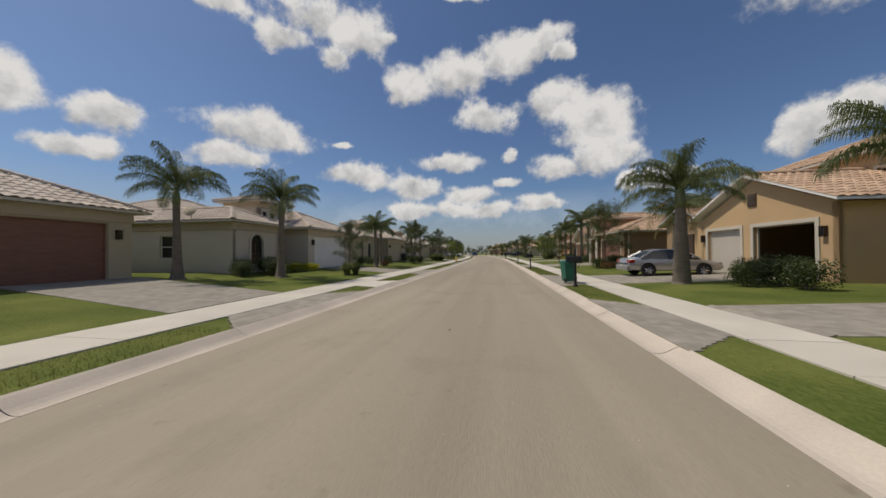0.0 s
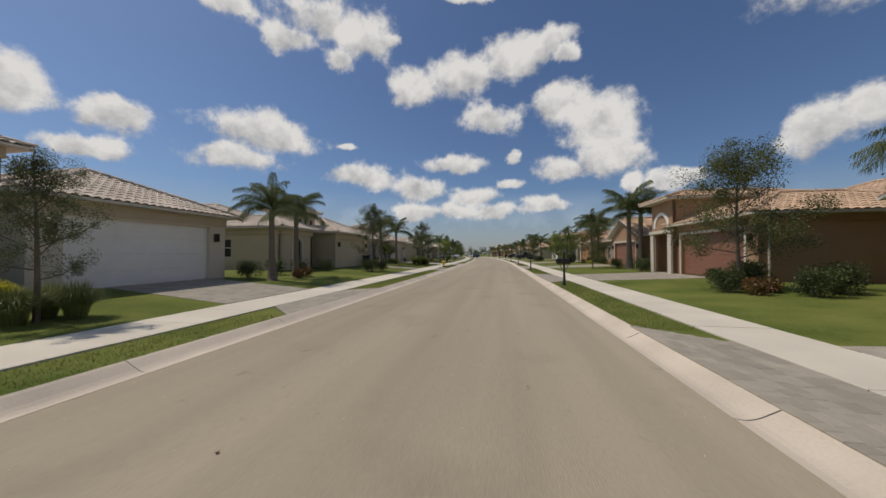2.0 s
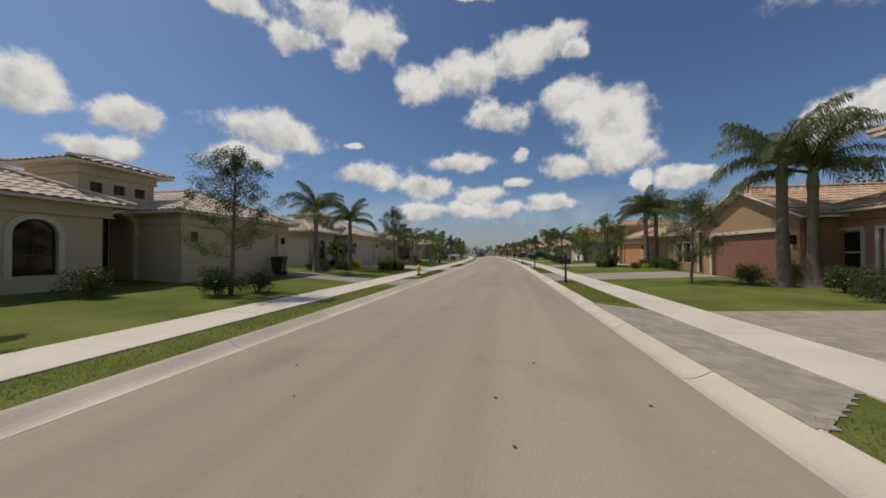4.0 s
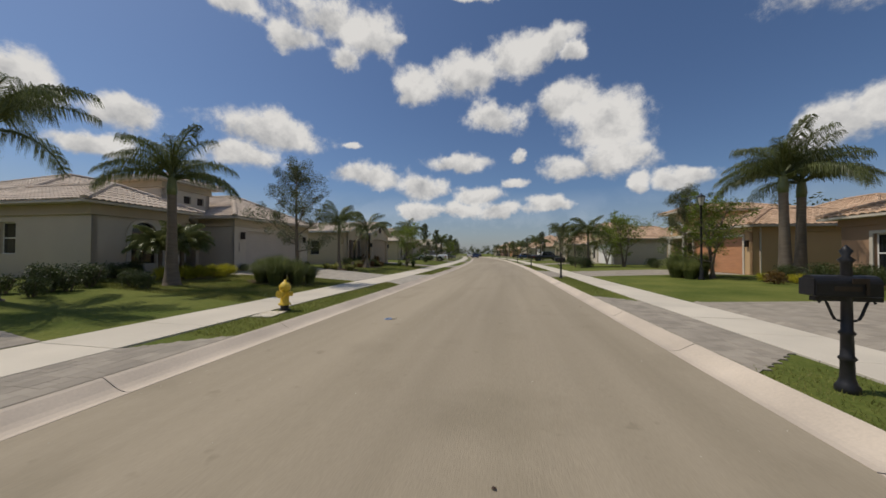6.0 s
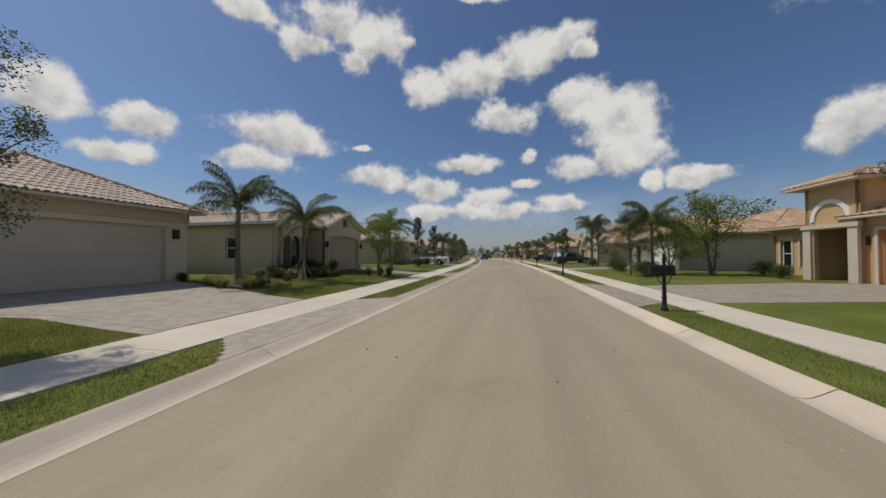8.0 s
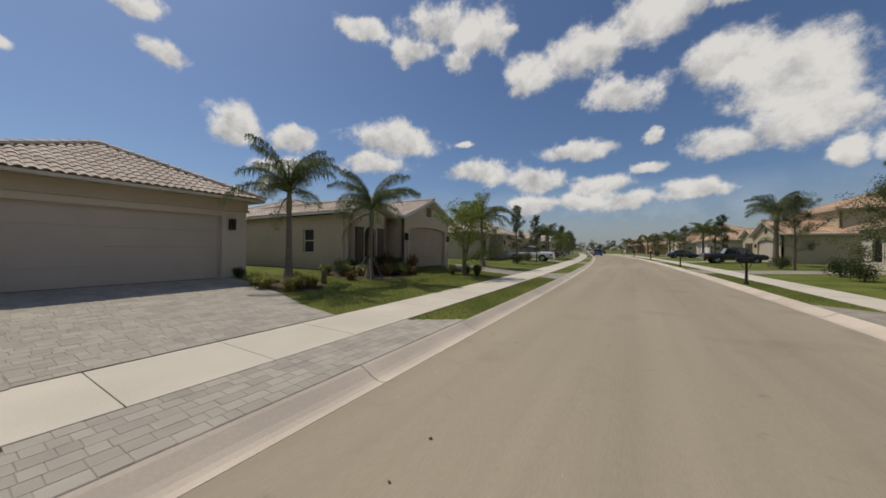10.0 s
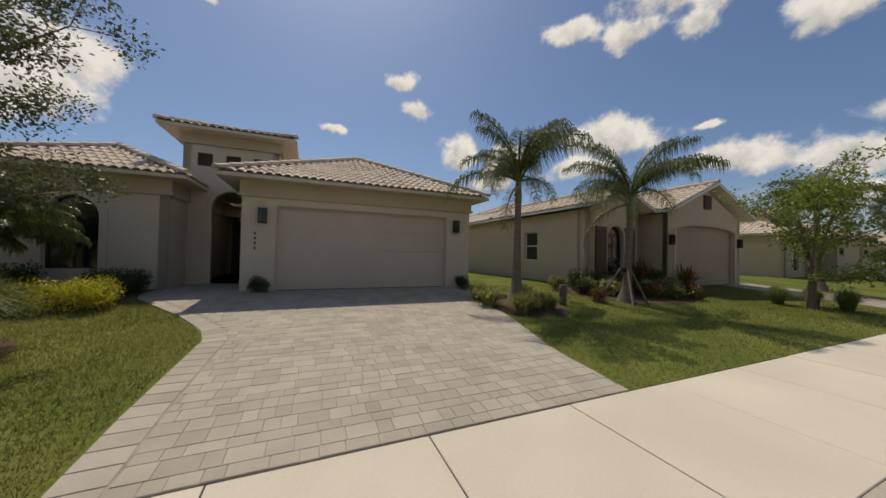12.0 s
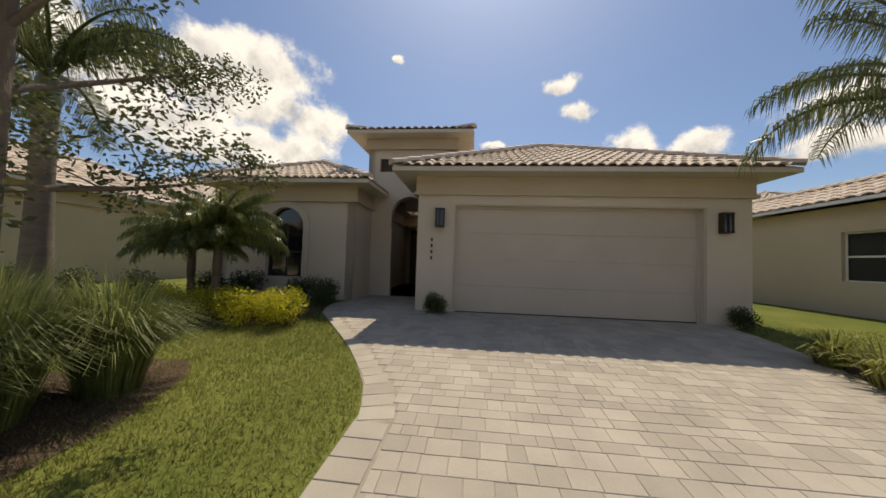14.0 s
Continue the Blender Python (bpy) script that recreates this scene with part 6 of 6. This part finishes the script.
def hydrant(m):
    ob = thing("fire_hydrant", m, "yellow fire hydrant with black base on the grass strip", "fire hydrant")
    part("base", Shape().lathe([(0.14, -0.02), (0.14, 0.05), (0.1, 0.07), (0.1, 0.16)], 16), BLACK, ob)
    part("barrel", Shape().lathe([(0.15, 0.16), (0.15, 0.2), (0.105, 0.22), (0.1, 0.52), (0.135, 0.54), (0.135, 0.58), (0.125, 0.6)], 18), YELLOW, ob, smooth=True)
    part("bonnet", Shape().lathe([(0.15, 0.6), (0.145, 0.63), (0.11, 0.7), (0.05, 0.745), (0.035, 0.75), (0.03, 0.8), (0.0, 0.8)], 18), YELLOW, ob, smooth=True)
    for a, r, ln in ((0, 0.05, 0.2), (180, 0.05, 0.2), (270, 0.075, 0.22)):
        noz = Shape().lathe([(r, 0.08), (r, ln - 0.05), (r * 1.25, ln - 0.05), (r * 1.25, ln), (r * 0.35, ln), (r * 0.35, ln + 0.03)], 14, axis="x")
        p = part("outlet", noz, YELLOW, ob)
        p.matrix_basis = pose(0, 0, 0.45, 0, 0, a)
    return ob


hydrant(on(-6.05, 61.25))
tagged(part("valve_cover", Shape().box(-0.25, 0.25, -0.35, 0.35, -0.02, 0.025), CONCRETE), "square concrete meter cover in the grass", "cover").matrix_basis = on(-6.08, 60.75, 10)


def street_lamp(m):
    ob = thing("street_lamp", m, "black street lamp with a lantern head on a slim post", "street lamp", "street lamps")
    part("post", Shape().lathe([(0.16, -0.05), (0.16, 0.1), (0.11, 0.2), (0.1, 0.7), (0.075, 0.76), (0.06, 0.85), (0.045, 4.4), (0.08, 4.45), (0.05, 4.5)], 14), BLACK, ob, smooth=True)
    part("lantern", Shape().lathe([(0.1, 4.5), (0.13, 4.55), (0.2, 4.95), (0.21, 4.97)], 6), LAMPGLASS, ob)
    fr = Shape()
    for k in range(6):
        a = radians(60 * k)
        fr.tube([(0.13 * math.cos(a), 0.13 * math.sin(a), 4.52), (0.205 * math.cos(a), 0.205 * math.sin(a), 4.97)], [0.014, 0.014], 5)
    part("cage", fr, BLACK, ob)
    part("cap", Shape().lathe([(0.25, 4.96), (0.24, 5.0), (0.1, 5.12), (0.03, 5.16), (0.03, 5.22), (0.0, 5.24)], 6), BLACK, ob)
    return ob


SL = street_lamp(on(9.7, 72.3, 0, 0.86))
for u, s in ((9, 117), (9, 160), (-9.8, 139)):
    copy_thing(SL, on(u, s, 0, 0.83))
tagged(part("stump_post", Shape().lathe([(0.1, -0.05), (0.095, 0.5), (0.07, 0.53), (0.0, 0.54)], 12), BARK, smooth=True), "short grey timber post beside the planting", "post").matrix_basis = on(-11.85, 76.7)


def car(m, paint, label, kind="sedan", name="car"):
    """A parked car from shaped sections: body, glasshouse, wheels, lamps, bumpers."""
    ob = thing(name, m, label, "car" if kind == "sedan" else "truck")
    L = 4.54 if kind == "sedan" else 5.4
    Wd = 0.88 if kind == "sedan" else 0.96
    if kind == "sedan":
        deck = [(0.0, 0.62, 0.66), (0.06, 0.45, 0.86), (0.12, 0.33, 0.95), (0.75, 0.3, 1.02), (1.1, 0.3, 1.0), (2.9, 0.3, 0.98), (3.3, 0.3, 0.95), (4.2, 0.32, 0.80), (4.46, 0.36, 0.68), (4.54, 0.45, 0.6)]
        roofl = [(0.62, 0.99), (1.25, 1.36), (1.7, 1.45), (2.3, 1.45), (2.7, 1.38), (3.45, 0.95)]
    else:
        deck = [(0.0, 0.5, 1.1), (0.05, 0.48, 1.16), (1.6, 0.45, 1.16), (3.6, 0.45, 1.14), (3.8, 0.45, 1.12), (5.1, 0.45, 1.05), (5.35, 0.5, 0.95), (5.4, 0.55, 0.85)]
        roofl = [(1.75, 1.14), (2.05, 1.72), (2.4, 1.8), (3.2, 1.8), (3.5, 1.7), (4.15, 1.12)]
    sh = Shape()
    ring_n = 12
    v = []
    for x, lo, hi in deck:
        taper = 1 - 0.1 * (abs(x / L - 0.5) * 2) ** 4
        w = Wd * taper
        sec = [(-w * 0.9, lo), (-w, lo + 0.08), (-w, lo + (hi - lo) * 0.45), (-w * 0.985, lo + (hi - lo) * 0.75), (-w * 0.9, hi - 0.03), (-w * 0.6, hi), (w * 0.6, hi), (w * 0.9, hi - 0.03), (w * 0.985, lo + (hi - lo) * 0.75), (w, lo + (hi - lo) * 0.45), (w, lo + 0.08), (w * 0.9, lo)]
        v += [(x, y, z) for y, z in sec]
    f = [(k * ring_n + i, k * ring_n + (i + 1) % ring_n, (k + 1) * ring_n + (i + 1) % ring_n, (k + 1) * ring_n + i) for k in range(len(deck) - 1) for i in range(ring_n)]
    f += [tuple(reversed(range(ring_n))), tuple(range((len(deck) - 1) * ring_n, len(deck) * ring_n))]
    sh.add(v, f)
    part("body", sh, paint, ob, smooth=True)
    g = Shape()
    v = []
    for x, z in roofl:
        base_z = 0.9 if kind == "sedan" else 1.08
        t = min(1, (z - base_z) / (roofl[2][1] - base_z))
        w = Wd * (0.93 - 0.2 * t)
        v += [(x, -w, z), (x, w, z), (x, -Wd * 0.93, base_z), (x, Wd * 0.93, base_z)]
    n = len(roofl)
    f = []
    for k in range(n - 1):
        i = 4 * k
        f += [(i, i + 4, i + 5, i + 1), (i + 2, i + 6, i + 4, i), (i + 1, i + 5, i + 7, i + 3)]
    f += [(2, 0, 1, 3), (4 * n - 1, 4 * n - 3, 4 * n - 4, 4 * n - 2)]
    g.add(v, f)
    part("glasshouse", g, DARKGLASS, ob, "dark tinted window glass")
    r = Shape()
    v = []
    for x, z in roofl[1:-1]:
        w = Wd * 0.75
        v += [(x, -w, z + 0.006), (x, w, z + 0.006), (x, -w - 0.02, z - 0.035), (x, w + 0.02, z - 0.035)]
    f = []
    for k in range(n - 3):
        i = 4 * k
        f += [(i, i + 4, i + 5, i + 1), (i + 2, i + 6, i + 4, i), (i + 1, i + 5, i + 7, i + 3)]
    r.add(v, f)
    part("roof", r, paint, ob, smooth=True)
    for sg in (-1, 1):
        for (x0, z0), (x1, z1) in ((roofl[0], roofl[1]), (roofl[-2], roofl[-1])):
            part("pillar", Shape().tube([(x0, sg * Wd * (0.93 if z0 < 1.2 else 0.75), z0), (x1, sg * Wd * (0.93 if z1 < 1.2 else 0.75), z1)], [0.04, 0.04], 6), paint, ob)
        xm = (roofl[2][0] + roofl[3][0]) / 2
        part("pillar", Shape().tube([(xm, sg * Wd * 0.94, 0.95), (xm, sg * Wd * 0.76, roofl[2][1] - 0.02)], [0.035, 0.03], 6), CARBLACK, ob)
        for x in ((0.95, 3.58) if kind == "sedan" else (1.15, 4.35)):
            rr = 0.32 if kind == "sedan" else 0.38
            w = part("wheel", Shape().lathe([(rr * 0.6, -0.1), (rr * 0.96, -0.1), (rr, -0.06), (rr, 0.06), (rr * 0.96, 0.1), (rr * 0.6, 0.1)], 24, axis="y", x=x, y=sg * (Wd - 0.07), z=rr), RUBBER, ob)
            rim = Shape().lathe([(0.05, 0.0), (0.05, 0.03)], 12, axis="y", x=x, y=sg * (Wd + 0.02), z=rr)
            for k in range(7):
                a = 2 * math.pi * k / 7
                rim.tube([(x + 0.04 * math.cos(a), sg * (Wd + 0.035), rr + 0.04 * math.sin(a)), (x + rr * 0.62 * math.cos(a), sg * (Wd + 0.03), rr + rr * 0.62 * math.sin(a))], [0.022, 0.03], 6)
            rim.lathe([(rr * 0.55, 0.0), (rr * 0.66, 0.0), (rr * 0.66, 0.025), (rr * 0.55, 0.025)], 24, axis="y", x=x, y=sg * (Wd + 0.02), z=rr)
            part("rim", rim, CHROME, w)
            part("wheel_arch", Shape().lathe([(rr * 1.17, -0.02), (rr * 1.17, 0.012)], 24, axis="y", x=x, y=sg * (Wd - 0.012), z=rr + 0.03), CARBLACK, ob)
        part("tail_lamp", Shape().box(0.02, 0.3, sg * Wd * 0.62 - (0.25 if sg > 0 else 0) + (0.25 if sg > 0 else -0.0) - 0.0, sg * Wd * 0.95, 0.72, 0.88) if sg > 0 else Shape().box(0.02, 0.3, -Wd * 0.95, -Wd * 0.62, 0.72, 0.88), TAIL, ob, "red tail lamp")
        part("headlamp", Shape().box(L - 0.3, L - 0.06, min(sg * Wd * 0.6, sg * Wd * 0.9), max(sg * Wd * 0.6, sg * Wd * 0.9), 0.6, 0.74), LAMPGLASS, ob)
        part("mirror", Shape().bevelled(3.0 if kind == "sedan" else 3.75, 3.12 if kind == "sedan" else 3.9, min(sg * (Wd + 0.02), sg * (Wd + 0.18)), max(sg * (Wd + 0.02), sg * (Wd + 0.18)), 0.98, 1.1, 0.03), paint, ob)
        for x in (1.45, 2.45):
            part("door_handle", Shape().box(x, x + 0.16, min(sg * (Wd - 0.01), sg * (Wd + 0.025)), max(sg * (Wd - 0.01), sg * (Wd + 0.025)), 0.83, 0.86), paint, ob)
    part("bumper", Shape().bevelled(-0.06, 0.16, -Wd * 0.88, Wd * 0.88, 0.3, 0.58, 0.05), paint, ob)
    part("plate", Shape().box(-0.075, -0.06, -0.16, 0.16, 0.5, 0.6), TRIM, ob)
    return ob


def parked(u, s, turn):
    return at(u, s, ground_z(u) + 0.045, turn)


car(parked(6.9, 31.6, 0), SILVER, "silver four-door saloon parked on the paver driveway")
car(parked(-8.79, 107.54, 180), CARWHITE, "white pickup truck parked on a driveway", "pickup", "pickup_truck")
car(parked(6.57, 115.00, 0), CARBLACK, "black pickup truck parked on a driveway", "pickup", "pickup_truck")
car(at(-3.4, 176, 0.02, 90), CARWHITE, "white saloon standing at the curb far down the street")
car(at(-3.6, 160, 0.02, 90), CARBLUE, "dark blue pickup at the curb far down the street", "pickup", "pickup_truck")
car(at(0.9, 200, 0.02, 90), CARBLACK, "dark saloon at the curb far down the street")
car(parked(-9.20, 129.50, 180), SILVER, "silver saloon on a far driveway")
car(parked(6.78, 137.00, 0), CARBLUE, "dark blue saloon on a far driveway")
car(at(-3.3, 206, 0.02, 90), CARWHITE, "white pickup truck at the far end", "pickup", "pickup_truck")


# ---- far end and woods ----
def woods(name, pts, seed, label):
    """A belt of far trees as one sheet of leaves."""
    rng = random.Random(seed)
    centres, radii = [], []
    for u, s, h in pts:
        for k in range(9):
            centres.append(P(u + rng.uniform(-3, 3), s + rng.uniform(-3, 3), rng.uniform(0.25, 1.0) * h))
            r = h * rng.uniform(0.13, 0.22)
            radii.append((r, r, r * 0.9))
    v, f = leaf_cloud([tuple(c) for c in centres], radii, len(pts) * 420, 0.55, seed)
    tagged(part(name, leaf_mesh(name, v, f, LEAF_OAK), None), label, "trees", kind="stuff")


rw = random.Random(5)
woods("far_woods", [(rw.uniform(-45, 40), 262 + rw.uniform(-8, 14), rw.uniform(4, 8)) for _ in range(46)], 31, "belt of trees across the end of the street")
woods("far_woods", [(rw.uniform(36, 60), s, rw.uniform(6, 11)) for s in range(20, 260, 5)], 32, "line of tall trees behind the houses")
woods("far_woods", [(rw.uniform(-70, -46), s, rw.uniform(5, 8)) for s in range(0, 260, 7)], 33, "line of trees behind the houses")


# ---- grass blades on the near lawns ----
def turf(name, areas, per, label, seed, drop=None):
    """Short mown blades, thick enough to hide the soil where the camera comes close."""
    rng = np.random.default_rng(seed)
    vs = []
    for u0, u1, s0, s1 in areas:
        n = int(abs(u1 - u0) * abs(s1 - s0) * per)
        uu, ss = rng.uniform(u0, u1, n), rng.uniform(s0, s1, n)
        keep = np.ones(n, bool)
        if drop:
            keep = np.array([not drop(a, b) for a, b in zip(uu, ss)])
        uu, ss = uu[keep], ss[keep]
        n = len(uu)
        z = np.array([ground_z(q) for q in uu])
        x, y = np.array([P(a, b)[:2] for a, b in zip(uu, ss)]).T
        th = rng.uniform(0, 2 * np.pi, n)
        h = rng.uniform(0.025, 0.06, n)
        w = 0.006
        lean = rng.normal(0, 0.022, (n, 2))
        b0 = np.stack([x - w * np.cos(th), y - w * np.sin(th), z - 0.004], 1)
        b1 = np.stack([x + w * np.cos(th), y + w * np.sin(th), z - 0.004], 1)
        tip = np.stack([x + lean[:, 0], y + lean[:, 1], z + h], 1)
        vs.append(np.stack([b0, b1, tip], 1).reshape(-1, 3))
    v = np.concatenate(vs)
    me = leaf_mesh(name, v, np.arange(len(v)).reshape(-1, 3), BLADE)
    tagged(part(name, me, None), label, "grass", kind="stuff")


def off_lawn(u, s):
    return lerp_line(T_LEFT, u) - 0.03 < s < lerp_line(T_RIGHT, u) + 0.03 if u > -15 else s > 66.75


turf("lawn_grass", [(-15.9, -7.97, 62.0, 69.5)], 1500, "mown lawn with dry straw-coloured patches", 41, off_lawn)
turf("lawn_grass", [(-15, -7.97, 73.8, 86.8)], 500, "mown green lawn of the next garden", 42, off_lawn)
turf("verge_grass", [(-6.33, -5.24, 58.8, 69.6)], 900, "mown grass strip between walk and curb", 43, off_lawn)
turf("verge_grass", [(-6.33, -5.24, 74.3, 86.3)], 700, "mown grass strip between walk and curb", 44, off_lawn)
turf("verge_grass", [(-6.33, -5.24, 3.2, 18.0), (-6.33, -5.24, 24.0, 25.4), (-6.33, -5.24, 28.3, 33.4), (-6.33, -5.24, 39.5, 54.6)], 400, "mown grass strip beside the curb", 45)
turf("verge_grass", [(2.66, 3.83, 22.6, 26.8), (2.66, 3.83, 33.2, 43.8), (2.66, 3.83, 50.5, 59.0), (2.66, 3.83, 65.7, 75.1), (2.66, 3.83, 82.2, 96.3)], 450, "mown grass strip beside the curb", 46)


# litter on the asphalt
def road_top(u):
    return 0.035 * (1 - ((u + 1.29) / 3.49) ** 2)


def litter(u, s):
    """A flattened bag: a creased sheet of two colours with a torn corner."""
    rng = random.Random(71)
    n, m = 9, 7
    v = [((i / n - 0.5) * 0.3 + rng.uniform(-0.012, 0.012), (j / m - 0.5) * 0.18 + rng.uniform(-0.012, 0.012), 0.006 + rng.uniform(0, 0.028) * (0 < i < n) * (0 < j < m)) for i in range(n + 1) for j in range(m + 1)]
    ob = thing("crushed_bag", at(u, s, road_top(u), 30), "flattened blue and grey plastic bag lying on the asphalt", "litter")
    k = m + 1
    q = lambda a, b: [(i * k + j, (i + 1) * k + j, (i + 1) * k + j + 1, i * k + j + 1) for i in range(a, b) for j in range(m)]
    part("bag", Shape().add(v, q(0, 5)), BAGBLUE, ob)
    part("torn_end", Shape().add(v, q(5, n)), FRIEZE, ob, "dull grey torn end")


BAGBLUE = mat("bag_blue", (0.20, 0.26, 0.37), 0.4, noise_scale=14, amount=0.4, fine=60, bump=0.3)
litter(-3.19, 61.3)
rl = random.Random(72)
leafbits, grit = Shape(), Shape()
for k in range(46):
    u, s = rl.uniform(-4.6, 1.9), rl.uniform(17, 72)
    r, a = rl.uniform(0.01, 0.026), rl.uniform(0, 6.28)
    c, z = P(u, s), road_top(u) + 0.003
    leafbits.add([(c.x + r * math.cos(a + t), c.y + r * math.sin(a + t) * 0.9, z + rl.uniform(0, 0.012)) for t in (0, 1.3, 2.4, 3.6, 5.0)], [(0, 1, 2, 3, 4)])
for k in range(900):
    u, s = (rl.gauss(-2.4, 1.0), rl.gauss(62.0, 0.8)) if k < 350 else (rl.choice((rl.uniform(-4.75, -4.2), rl.uniform(1.5, 2.05), rl.uniform(-4.7, 2))), rl.uniform(13, 78))
    if not -4.75 < u < 2.05:
        continue
    r = rl.uniform(0.004, 0.009)
    c, z = P(u, s), road_top(u) - 0.002
    grit.add([(c.x - r, c.y, z), (c.x, c.y - r, z), (c.x + r, c.y, z), (c.x, c.y + r, z), (c.x, c.y, z + r * 0.9)], [(0, 1, 4), (1, 2, 4), (2, 3, 4), (3, 0, 4)])
tagged(part("fallen_leaves", leafbits, MULCH), "scattered brown fallen leaves on the asphalt", "leaves", kind="stuff")
tagged(part("gravel", grit, CONCRETE), "loose pale grit on the asphalt", "gravel", kind="stuff")
